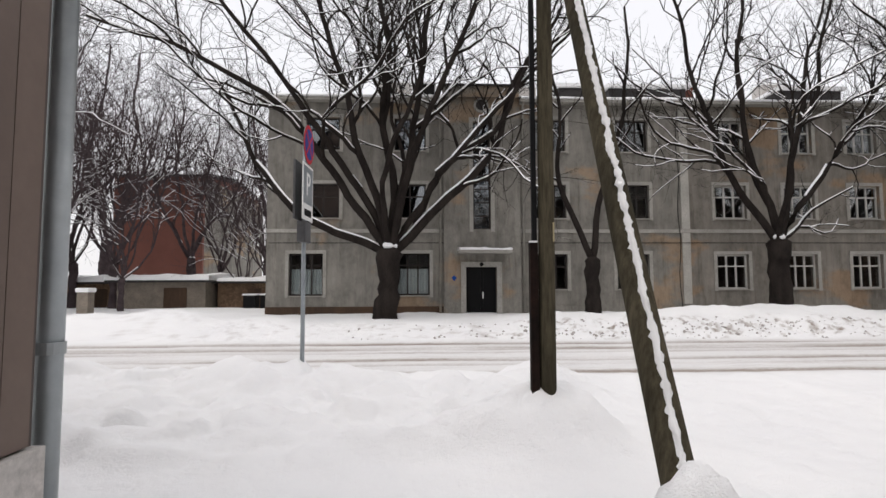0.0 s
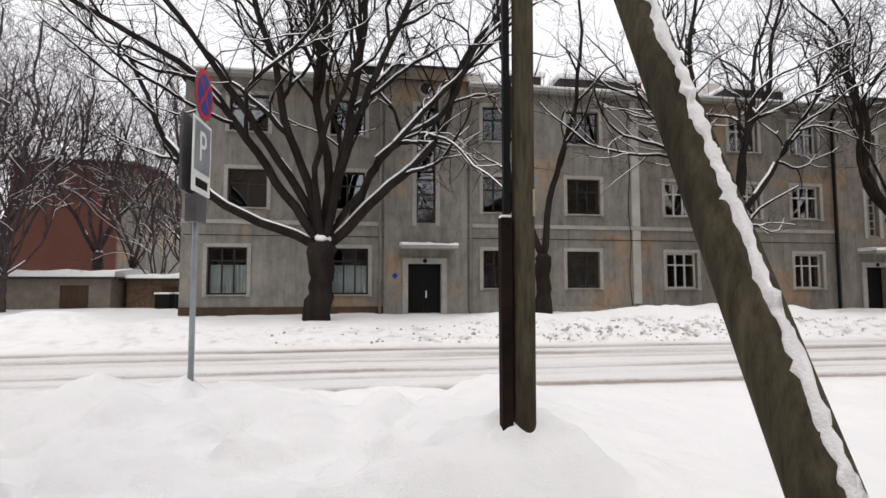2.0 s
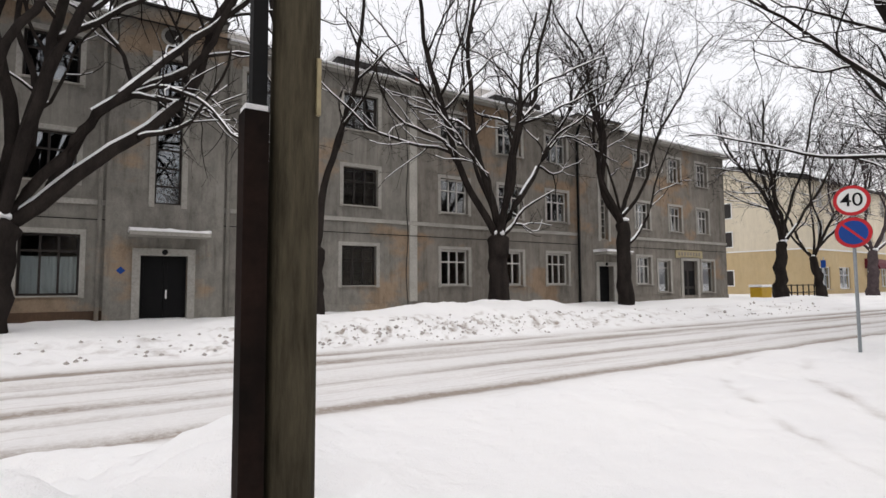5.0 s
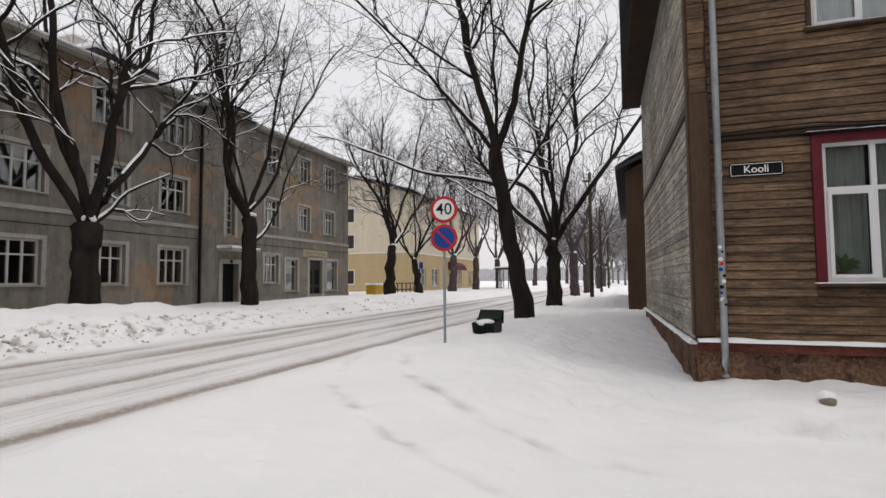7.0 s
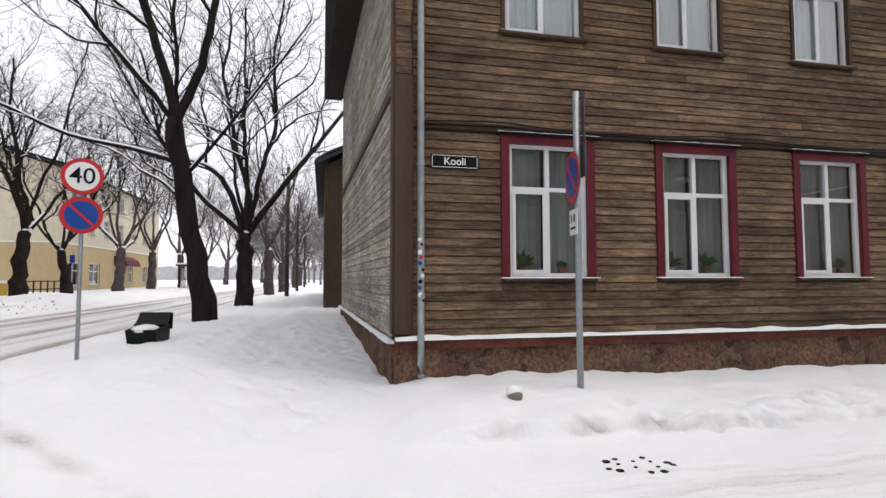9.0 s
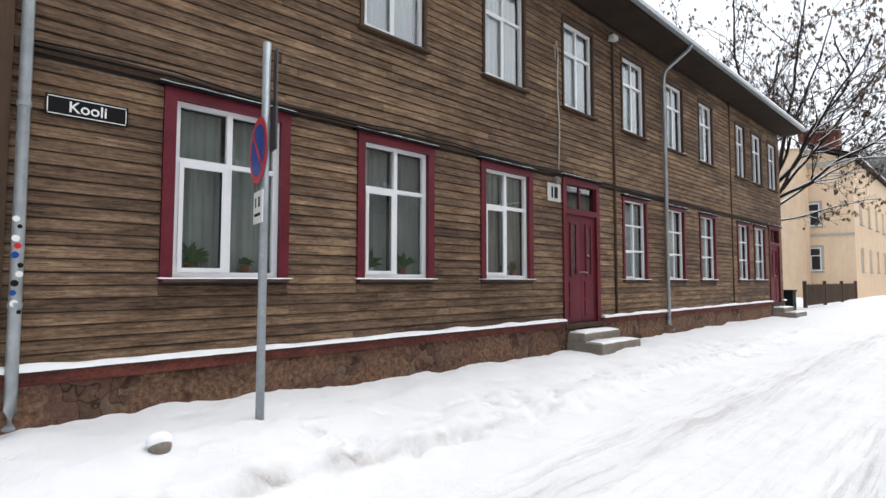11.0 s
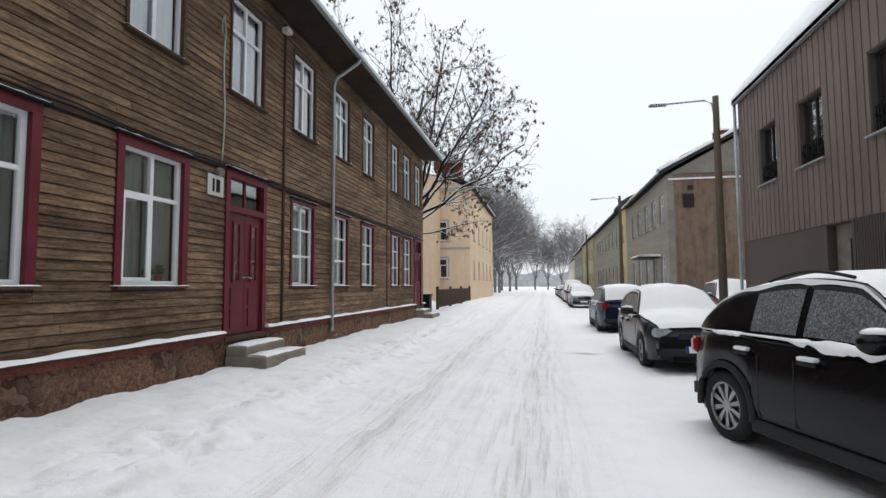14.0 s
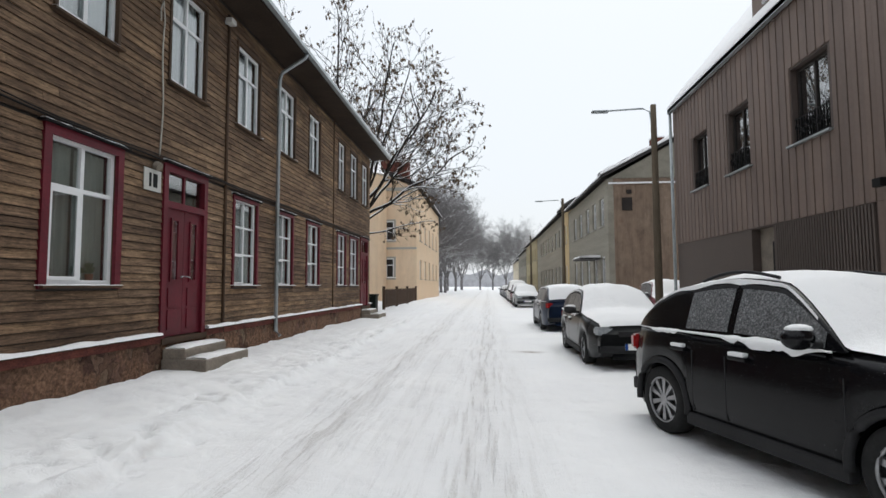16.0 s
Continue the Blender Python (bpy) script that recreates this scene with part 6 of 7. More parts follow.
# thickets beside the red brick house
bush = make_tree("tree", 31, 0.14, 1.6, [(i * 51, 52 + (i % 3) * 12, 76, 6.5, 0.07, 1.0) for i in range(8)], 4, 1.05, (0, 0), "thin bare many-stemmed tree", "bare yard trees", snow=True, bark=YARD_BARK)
put(bush, -14.5, 20.5)
for x, y, turn, sc in ((-19.5, 22.0, 70, 1.25), (-20.5, 20.0, 280, 1.3), (-23.5, 21.2, 15, 1.5), (-33, 21, 70, 1.5), (-18.2, 20.6, 10, 0.55), (-21.0, 21.6, 100, 0.6), (-23.8, 20.2, 220, 0.6), (-27.0, 22.0, 320, 0.65), (-31.0, 23.5, 170, 0.75), (-25.5, 24.0, 45, 0.7), (-37, 26, 130, 1.7), (-40, 21.5, 20, 1.8), (-35, 31, 250, 1.7), (-27, 18.4, 140, 1.5), (-11.0, 30.0, 140, 1.1), (-24, 19.5, 200, 1.45), (-17, 27, 300, 1.35), (-9.2, 33, 10, 1.0), (-28, 25, 90, 1.6), (-21.5, 17.6, 30, 1.2), (-31, 19, 250, 1.7), (-12.2, 22.5, 110, 0.8), (-18.5, 24, 160, 1.5), (-26.5, 22, 330, 1.5), (-9.0, 27.5, 60, 0.7), (-14.2, 25.5, 20, 1.2), (-23, 24.5, 210, 1.7), (-29, 21.5, 120, 1.6), (-16.3, 22.4, 260, 1.1)):
    copy_at(bush, x, y, turn, sc)
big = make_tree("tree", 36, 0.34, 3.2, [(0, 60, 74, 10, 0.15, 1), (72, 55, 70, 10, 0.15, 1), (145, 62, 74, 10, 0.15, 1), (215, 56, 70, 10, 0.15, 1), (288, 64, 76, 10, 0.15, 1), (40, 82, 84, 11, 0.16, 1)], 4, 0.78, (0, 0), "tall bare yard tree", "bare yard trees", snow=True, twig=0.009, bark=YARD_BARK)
put(big, -17.5, 20.0, 0, 0.95)
for x, y, turn, sc in ((-25, 30, 80, 1.1), (-32, 36, 150, 1.2), (-21, 23, 40, 1.0), (-10.5, 38, 120, 1.0), (-28, 20, 250, 1.1), (-20, 35, 10, 1.2), (-13, 31, 170, 0.8), (-34, 24, 60, 1.3), (-30, 30, 200, 1.2), (-13, 46, 200, 1.0), (170, 11, 60, 1.2), (190, 16, 220, 1.3)):
    copy_at(big, x, y, turn, sc)
# trees beyond the peach house and far down the road, haze put in their bark colour
HAZY_BARK = surface("hazy_bark", (0.15, 0.14, 0.14), (0.27, 0.26, 0.26), 0.95, 30, 3, spec=0.05)
hazy_tree = make_tree("tree", 47, 0.2, 2.0, [(i * 41, 56 + (i % 3) * 11, 78, 10.0, 0.10, 1.0) for i in range(9)], 4, 1.05, (0, 0), "bare tree with distance haze put in its pale bark", "rimed street trees", twig=0.011, bark=HAZY_BARK)
put(hazy_tree, 13.0, -64.0, 0, 1.05)
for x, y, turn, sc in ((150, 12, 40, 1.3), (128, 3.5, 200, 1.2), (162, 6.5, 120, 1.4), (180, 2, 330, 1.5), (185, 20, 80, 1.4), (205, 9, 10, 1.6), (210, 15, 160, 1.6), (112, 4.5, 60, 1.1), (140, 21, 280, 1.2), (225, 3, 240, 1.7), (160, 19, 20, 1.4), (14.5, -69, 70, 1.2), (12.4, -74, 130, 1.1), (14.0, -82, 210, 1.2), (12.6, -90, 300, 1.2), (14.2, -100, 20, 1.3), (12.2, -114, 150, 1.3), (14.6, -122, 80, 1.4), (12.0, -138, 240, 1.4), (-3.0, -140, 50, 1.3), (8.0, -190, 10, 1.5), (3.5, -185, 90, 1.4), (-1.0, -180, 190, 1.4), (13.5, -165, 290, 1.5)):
    copy_at(hazy_tree, x, y, turn, sc)
# tree with seed clusters behind the wooden house
put(make_tree("tree", 41, 0.26, 5.0, [
    (180, 58, 74, 9.5, 0.13, 1.0), (185, 26, 36, 8.2, 0.11, 1.0), (150, 40, 54, 9.0, 0.11, 1.0), (225, 34, 24, 8.0, 0.09, 0.9), (90, 66, 78, 11.0, 0.12, 1.0), (20, 64, 76, 11.0, 0.13, 1.0), (270, 60, 72, 10.0, 0.12, 1.0), (200, 74, 82, 11.0, 0.14, 1.0),
    (165, 64, 72, 9.5, 0.11, 1.0), (190, 50, 56, 8.8, 0.1, 1.0), (205, 14, 10, 5.0, 0.06, 0.85)], 5, 0.9, (-0.5, 0),
    "bare tree with hanging seed clusters behind the house", "", seeds=True, thick=0.85, reach=0.95, twig=0.009), 14.0, -30.0, 0, 1.06)

# ---- poles ----
POLE = (1.313, 5.50)
pz = ground_z(*POLE)
up_pole = thing("utility_pole", (*POLE, pz), "weathered wooden utility pole with a steel stub", "utility pole")
v, f = [], []
tube(v, f, [Vector((POLE[0] + 0.004 * k, POLE[1], pz - 0.4 + k * 0.8)) for k in range(13)], [0.087 - 0.0012 * k for k in range(13)], 20)
raw("pole", v, f, POLE_WOOD, up_pole, smooth=True)
block("stub", XY, (POLE[0] - 0.172, POLE[0] - 0.092, POLE[1] - 0.05, POLE[1] + 0.04, pz - 0.3, 2.19), RUST, up_pole, "rusty steel support post")
block("stub_snow", XY, (POLE[0] - 0.168, POLE[0] - 0.096, POLE[1] - 0.045, POLE[1] + 0.035, 2.192, 2.21), SNOW, up_pole)
block("cable_duct", XY, (POLE[0] - 0.145, POLE[0] - 0.096, POLE[1] - 0.03, POLE[1] + 0.02, 2.215, 9.0), BLACK, up_pole)
block("tag", XY, (POLE[0] + 0.06, POLE[0] + 0.075, POLE[1] - 0.08, POLE[1] + 0.02, 2.2, 2.4), YELLOW_WOOD, up_pole)

strut = thing("pole_strut", (1.36, 2.7, 0.7), "leaning wooden brace pole with snow along its upper side", "utility pole")
A, B = Vector((1.315, 2.57, 0.4)), Vector((1.375, 5.48, 6.22))
v, f = [], []
n = 30
pts = [A.lerp(B, k / n) for k in range(n + 1)]
tube(v, f, pts, [0.094 - 0.0008 * k for k in range(n + 1)], 20)
raw("pole", v, f, POLE_WOOD, strut, smooth=True)
d = (B - A).normalized()
side = Vector((0, 0, 1)).cross(d).normalized()
upn = d.cross(side).normalized()
upn = upn if upn.z > 0 else -upn
rnd = random.Random(5)
v, f = [], []
m, q = 230, 9
for k in range(m + 1):
    p = A.lerp(B, 0.02 + 0.97 * k / m)
    wd = 0.023 + 0.014 * noise.noise(Vector((k * 0.45, 0, 0))) + rnd.uniform(-0.005, 0.005)
    hh = 0.026 + 0.026 * noise.noise(Vector((k * 0.5, 3, 0))) + 0.014 * noise.noise(Vector((k * 1.3, 5, 0)))
    off = 0.012 * noise.noise(Vector((k * 0.12, 9, 0)))
    for j in range(q):
        a = math.pi * j / (q - 1)
        lump = 1 + 0.6 * noise.noise(Vector((k * 0.8, j * 0.9, 7)))
        v.append(p + side * (math.cos(a) * wd * lump + off) + upn * (0.078 + math.sin(a) * hh * lump))
for k in range(m):
    for j in range(q - 1):
        o = k * q + j
        f.append((o, o + 1, o + q + 1, o + q))
raw("snow_cover", v, f, SNOW, strut, "clotted snow along the pole", smooth=True)


# ---- road signs ----
def sign_post(name, x, y, top, r, label, mat=STEEL_POST):
    z = ground_z(x, y)
    s = thing(name, (x, y, z), label, "road sign")
    pipe("post", [(x, y, z - 0.3), (x, y, top)], r, mat, s, sides=16)
    return s


def round_sign(s, x, y, z, face, rad, style, off=0.05):
    """A round plate that faces along the direction 'face'; no_parking or limit."""
    n = Vector((*face, 0)).normalized()
    c = Vector((x, y, z)) + n * off
    side = Vector((-n.y, n.x, 0))
    pl = part("plate", disc(bmesh.new(), c, n, rad, 0.012, 40), SIGN_BACK, s)
    part("rim", disc(bmesh.new(), c + n * 0.008, n, rad * 0.985, 0.004, 40), SIGN_RED, pl)
    part("field", disc(bmesh.new(), c + n * 0.012, n, rad * 0.78, 0.004, 40), SIGN_WHITE if style == "limit" else SIGN_BLUE, pl)
    rot = Matrix((side.to_4d(), Vector((0, 0, 1, 0)), n.to_4d(), Vector((0, 0, 0, 1)))).transposed()
    rot[3][0] = rot[3][1] = rot[3][2] = 0
    rot[0][3] = rot[1][3] = rot[2][3] = 0
    rot[3][3] = 1
    if style == "limit":
        letters("figures", "40", rad * 1.22, Matrix.Translation(c + n * 0.017) @ rot, BLACK, pl, 0.0015)
    else:
        for a in ((-45,) if style == "no_parking" else (-45, 45)):
            bm = bmesh.new()
            m4 = Matrix.Translation(c + n * 0.0155) @ rot @ Matrix.Rotation(radians(a), 4, "Z")
            bmesh.ops.create_cube(bm, size=1, matrix=m4 @ Matrix.Diagonal((rad * 1.56, rad * 0.14, 0.003, 1)))
            part("slash", bm, SIGN_RED, pl)
    return pl


s40 = sign_post("road_sign", 12.78, 7.85, 3.45, 0.03, "speed limit sign above a no parking sign on a grey post")
round_sign(s40, 12.78, 7.85, 3.16, (-1, -0.28), 0.29, "limit")
round_sign(s40, 12.78, 7.85, 2.55, (-1, -0.28), 0.29, "no_parking")
sA = sign_post("road_sign", 9.62, 0.98, 3.95, 0.042, "no parking sign with a small plate on a grey post")
round_sign(sA, 9.62, 0.98, 2.83, (0.19, 0.98), 0.335, "no_parking", 0.06)
nA = Vector((0.19, 0.98, 0)).normalized()
wA = Wall(9.62, 0.98, -nA.y, nA.x)
wA.n = nA
pb = block("small_plate", wA, (-0.17, 0.17, 0.05, 0.06, 2.1, 2.42), SIGN_WHITE, sA)
part("bar", bars(wA, [(-0.12, 0.1, 2.17, 2.2), (-0.1, -0.06, 2.26, 2.36), (0.02, 0.08, 2.26, 2.36)], 0.0605, 0.063), BLACK, pb)
block("rear_plate", wA, (-0.11, 0.11, -0.09, -0.075, 2.85, 3.3), SIGN_BACK, sA)
block("rear_plate", wA, (-0.06, 0.06, -0.10, -0.086, 3.32, 3.9), SIGN_BACK, sA)
sB = sign_post("road_sign", -1.72, 8.05, 4.0, 0.032, "no stopping sign and parking plates on a thin grey post")
round_sign(sB, -1.72, 8.05, 3.88, (1, -0.04), 0.295, "no_stopping")
nB = Vector((1, -0.04, 0)).normalized()
wB = Wall(-1.72, 8.05, -nB.y, nB.x)
wB.n = nB
pk = block("parking_plate", wB, (-0.3, 0.3, 0.04, 0.052, 2.73, 3.57), SIGN_WHITE, sB)
part("field", bars(wB, [(-0.26, 0.26, 2.97, 3.53)], 0.0525, 0.055), STEEL_POST, pk)
letters("lettering", "P", 0.5, Matrix.Translation(wB(0.0, 0.057, 3.25)) @ Matrix(((-nB.y, 0, nB.x, 0), (nB.x, 0, nB.y, 0), (0, 1, 0, 0), (0, 0, 0, 1))), SIGN_WHITE, pk)
part("bar", bars(wB, [(-0.2, 0.2, 2.79, 2.89)], 0.0525, 0.055), BLACK, pk)
block("rear_plate", wB, (-0.3, 0.3, -0.09, -0.06, 2.73, 3.6), SIGN_BACK, sB)
block("lower_plate", wB, (-0.17, 0.17, -0.06, 0.06, 2.4, 2.71), SIGN_BACK, sB)


# ---- parked cars ----
def paint(name, c, rough=0.28):
    m, n, l, b = principled(name)
    v = texco(n, l)
    d = noise_tex(n, l, v, 9, 6, 0.7)
    dust = noise_tex(n, l, v, 120, 2)
    k = ramp(n, l, d, [(0.5, c), (0.85, tuple(min(1, x * 0.9 + 0.012) for x in c))])
    k = mixc(n, l, ramp(n, l, dust, [(0.70, (0,) * 3), (0.76, (0.6,) * 3)]), k, (0.6, 0.6, 0.62))
    l.new(k, b.inputs["Base Color"])
    b.inputs["Roughness"].default_value = rough
    b.inputs["Coat Weight"].default_value = 0.08
    b.inputs["Specular IOR Level"].default_value = 0.2
    b.inputs["Coat Roughness"].default_value = 0.12
    return m


def frosted(name):
    m, n, l, b = principled(name)
    v = texco(n, l)
    f, g = noise_tex(n, l, v, 60, 5, 0.75), noise_tex(n, l, v, 5, 4)
    c = ramp(n, l, f, [(0.38, (0.03, 0.032, 0.034)), (0.52, (0.15, 0.155, 0.16)), (0.68, (0.5, 0.5, 0.51))])
    l.new(mixc(n, l, ramp(n, l, g, [(0.3, (0.6,) * 3), (0.6, (1.0,) * 3)]), (0.02, 0.022, 0.024), c), b.inputs["Base Color"])
    b.inputs["Roughness"].default_value = 0.3
    bump(n, l, f, b, 0.5, 0.004)
    return m


FROST = frosted("frosted_car_glass")
RUBBER = surface("tyre_rubber", (0.012, 0.012, 0.012), (0.03, 0.03, 0.03), 0.9, 40, 6, relief=0.6)
ALLOY = surface("alloy", (0.3, 0.3, 0.31), (0.42, 0.42, 0.43), 0.35, 20, 3, metal=0.8, relief=0.05)
TRIM = surface("black_plastic", (0.014, 0.014, 0.015), (0.03, 0.03, 0.032), 0.7, 40, 4)
LAMP_RED = surface("red_lamp", (0.25, 0.01, 0.012), (0.4, 0.02, 0.02), 0.2, 20, 3, relief=0.02)
LAMP_CLEAR = surface("clear_lamp", (0.3, 0.32, 0.33), (0.5, 0.52, 0.54), 0.15, 20, 3, relief=0.02)


def curve(xs, vs, x):
    """Smooth interpolation through a few stations."""
    if x <= xs[0]:
        return vs[0]
    for a, b, p, q in zip(xs, xs[1:], vs, vs[1:]):
        if x <= b:
            t = (x - a) / (b - a)
            return p + (q - p) * (t * t * (3 - 2 * t) * 0.5 + t * 0.5)
    return vs[-1]


def car(name, L, W, H, wb, belt, hood, tail, wheel_r, mat, label, cab, snow_t=0.05, rails=False, spokes=5, clad=False, side_snow=True):
    """A car at the origin, nose along +x. cab: x of windscreen foot, roof front, roof rear, rear window foot, as shares of the length from the nose."""
    c = thing(name, (0, 0, 0), label, "car", "parked cars")
    hw, x0 = W / 2, L / 2
    shift = -0.01 * L if clad else 0.02 * L
    xw = (wb / 2 + shift, -wb / 2 + shift)
    ra = wheel_r + 0.055
    zb = wheel_r * 0.62
    c0, c1, c2, c3 = (x0 - s * L for s in cab)
    top_x = [-x0, -x0 + 0.08, c3, c0, x0 - 0.35 * (x0 - c0), x0 - 0.12, x0]
    top_z = [tail * 0.82, tail, belt + 0.02, belt, hood, hood * 0.92, hood * 0.72]

    def topz(x):
        return curve(top_x, top_z, x)

    def width(x):
        e = min(1, max(0, (x0 - abs(x)) / (0.16 * L)))
        return hw * (0.80 + 0.20 * math.sin(e * math.pi / 2))

    xs = sorted({round(v, 4) for v in list(np.linspace(-x0, x0, 46)) + [w + ra * math.cos(a) for w in xw for a in np.linspace(0, math.pi, 15)]})

    def under(x):
        z = zb + 0.10 * max(0, (abs(x) - x0 + 0.3) / 0.3)
        for w in xw:
            if abs(x - w) < ra:
                z = max(z, wheel_r + math.sqrt(max(0, ra * ra - (x - w) ** 2)))
        return z

    V, F = [], []
    for x in xs:
        w, zt, zu = width(x), topz(x), under(x)
        zt = max(zt, zu + 0.06)
        sh = zu + (zt - zu) * 0.62
        half = [(0.55 * hw, zb if zu < zb + 0.12 else zb), (0.55 * hw, zu), (w * 0.965, zu), (w, zu + (zt - zu) * 0.25), (w * 1.0, sh), (w * 0.965, zt - (zt - zu) * 0.12), (w * 0.9, zt), (w * 0.45, zt + 0.02), (0, zt + 0.03)]
        ring = [(-y, z) for y, z in half] + [(y, z) for y, z in reversed(half[:-1])]
        V += [Vector((x, y, z)) for y, z in ring]
    n = 17
    for i in range(len(xs) - 1):
        for j in range(n):
            F.append((i * n + j, i * n + (j + 1) % n, (i + 1) * n + (j + 1) % n, (i + 1) * n + j))
    F += [tuple(range(n)), tuple((len(xs) - 1) * n + j for j in range(n - 1, -1, -1))]
    body = raw("body", V, F, mat, c, smooth=True)

    # cabin
    rx = [c3, c2, (c1 + c2) / 2, c1, c0]
    rz = [belt + 0.02, H - 0.06, H, H - 0.04, belt + 0.01]

    def roofz(x):
        for a, b, p, q in zip(rx, rx[1:], rz, rz[1:]):
            if x <= b:
                t = (x - a) / (b - a)
                if a in (rx[0],) or b == rx[-1]:
                    return p + (q - p) * (math.sin(t * math.pi / 2) if a == rx[0] else t ** 1.25)
                return p + (q - p) * math.sin(t * math.pi / 2) if q > p else p + (q - p) * (1 - math.cos(t * math.pi / 2))
        return rz[-1]

    def G(x, t, s, off=0.0):
        z1 = roofz(x)
        full = (z1 - belt) / (H - belt)
        wbse, wr = width(x) * 0.93, hw * 0.74
        y = wbse + (wr - wbse) * (t * full) ** 1.15
        return Vector((x, s * (y + off), belt + (z1 - belt) * t))

    cx = list(np.linspace(c3, c0, 34))
    V, F = [], []
    ts = (0, 0.2, 0.4, 0.6, 0.8, 0.94, 1.0)
    for x in cx:
        right = [G(x, t, -1) for t in ts]
        left = [G(x, t, 1) for t in ts]
        r, l = right[-1], left[-1]
        r.y *= 0.94
        l.y *= 0.94
        mid = Vector((x, 0, r.z + 0.03 * (roofz(x) - belt) / (H - belt)))
        V += right + [(r + mid) / 2 + Vector((0, 0, 0.008)), mid, (l + mid) / 2 + Vector((0, 0, 0.008))] + left[::-1]
    n = len(ts) * 2 + 3
    for i in range(len(cx) - 1):
        for j in range(n - 1):
            F.append((i * n + j, i * n + j + 1, (i + 1) * n + j + 1, (i + 1) * n + j))
    raw("cabin", V, F, mat, c, smooth=True)

    def patch(nm, fn, nu, nv, m_, parent, label=""):
        v = [fn(i / nu, j / nv) for i in range(nu + 1) for j in range(nv + 1)]
        f = [(i * (nv + 1) + j, i * (nv + 1) + j + 1, (i + 1) * (nv + 1) + j + 1, (i + 1) * (nv + 1) + j) for i in range(nu) for j in range(nv)]
        return raw(nm, v, f, m_, parent, label, smooth=True)

    pil = (c1 + c2) / 2 + 0.02 * L
    for s in (-1, 1):
        for a, b in ((c0 - 0.16, pil + 0.04), (pil - 0.04, c2 + 0.02 if c3 < c2 - 0.5 else c2 + 0.1)):
            w_ = patch("side_window", lambda u, t, a=a, b=b, s=s: G(a + (b - a) * u, 0.10 + 0.74 * t, s, 0.006), 10, 5, FROST, c)
            patch("window_trim", lambda u, t, a=a, b=b, s=s: G(a + 0.02 + (b - a - 0.04) * u, 0.845 + 0.06 * t, s, 0.008), 10, 1, TRIM, w_)
        if side_snow:
            def ledge(u, t, s=s):
                x = c0 - 0.06 + (c3 + 0.12 - c0) * u
                k = float(fbm(np.array([x * 4.0]), np.array([s * 2.0]), 61, 4)[0])
                low = max(0.004, (0.025 + 0.13 * k) * min(1, 8 * u, 8 * (1 - u)))
                a, b = Vector((x, s * (width(x) * 0.972 + 0.012), topz(x) - low)), G(x, 0.05 + 0.10 * max(0, k + 0.1), s, 0.016)
                return a.lerp(b, t) + Vector((0, s * 0.018, 0.01)) * math.sin(t * math.pi)

            def eave(u, t, s=s):
                x = c3 + 0.1 + (c0 - 0.25 - c3 - 0.1) * u
                k = float(fbm(np.array([x * 3.0]), np.array([s * 5.0]), 62, 4)[0])
                return G(x, 0.93 + 0.05 * k + (0.07 - 0.05 * k) * t, s, 0.012)

            patch("shoulder_snow", ledge, 60, 4, SNOW, c)
            patch("roof_edge_snow", eave, 40, 2, SNOW, c)
        else:
            patch("window_ledge", lambda u, t, s=s: G(c0 - 0.1 + (c2 - c0 + 0.1) * u, 0.0 + 0.07 * t, s, 0.012), 14, 1, TRIM, c)
        # door joints
        for xj in (c0 + 0.02, pil, xw[1] + ra + 0.1):
            zt = topz(xj)
            block("door_joint", XY, (xj - 0.004, xj + 0.004, s * width(xj) - 0.003 if s > 0 else -width(xj) - 0.002, s * width(xj) + 0.002 if s > 0 else -width(xj) + 0.003, zb + 0.12, zt - 0.16), TRIM, c)
        for xh in (pil + 0.16, xw[1] + 0.3):
            zh = belt - 0.15
            hd = block("door_handle", XY, (xh - 0.1, xh + 0.1, min(s * (width(xh) - 0.03), s * (width(xh) + 0.025)), max(s * (width(xh) - 0.03), s * (width(xh) + 0.025)), zh - 0.02, zh + 0.015), mat, c, bevel=0.008)
            if side_snow:
                block("handle_snow", XY, (xh - 0.09, xh + 0.08, min(s * (width(xh) - 0.04), s * (width(xh) + 0.03)), max(s * (width(xh) - 0.04), s * (width(xh) + 0.03)), zh + 0.016, zh + 0.05), SNOW, hd, bevel=0.012)
        # mirror
        bm = bmesh.new()
        mx = c0 - 0.2
        bmesh.ops.create_uvsphere(bm, u_segments=14, v_segments=8, radius=1, matrix=Matrix.Translation((mx, s * (width(mx) + 0.12), belt + 0.09)) @ Matrix.Diagonal((0.085, 0.13, 0.085, 1)))
        mr = part("mirror", bm, TRIM if not clad else mat, c, smooth=True)
        pipe("mirror_foot", [(mx, s * width(mx) * 0.9, belt + 0.03), (mx, s * (width(mx) + 0.08), belt + 0.05)], 0.03, TRIM, mr)
        if side_snow:
            bm = bmesh.new()
            bmesh.ops.create_uvsphere(bm, u_segments=12, v_segments=6, radius=1, matrix=Matrix.Translation((mx, s * (width(mx) + 0.11), belt + 0.155)) @ Matrix.Diagonal((0.065, 0.11, 0.035, 1)))
            part("mirror_snow", bm, SNOW, mr, smooth=True)
        # lamps
        bm = bmesh.new()
        bmesh.ops.create_cube(bm, size=1, matrix=Matrix.Translation((x0 - 0.12, s * hw * 0.68, hood * 0.80)) @ Matrix.Rotation(-s * 0.35, 4, "Z") @ Matrix.Diagonal((0.2, 0.36, 0.15, 1)))
        bmesh.ops.bevel(bm, geom=list(bm.edges), offset=0.03, segments=2, affect="EDGES")
        part("headlight", bm, LAMP_CLEAR, c)
        bm = bmesh.new()
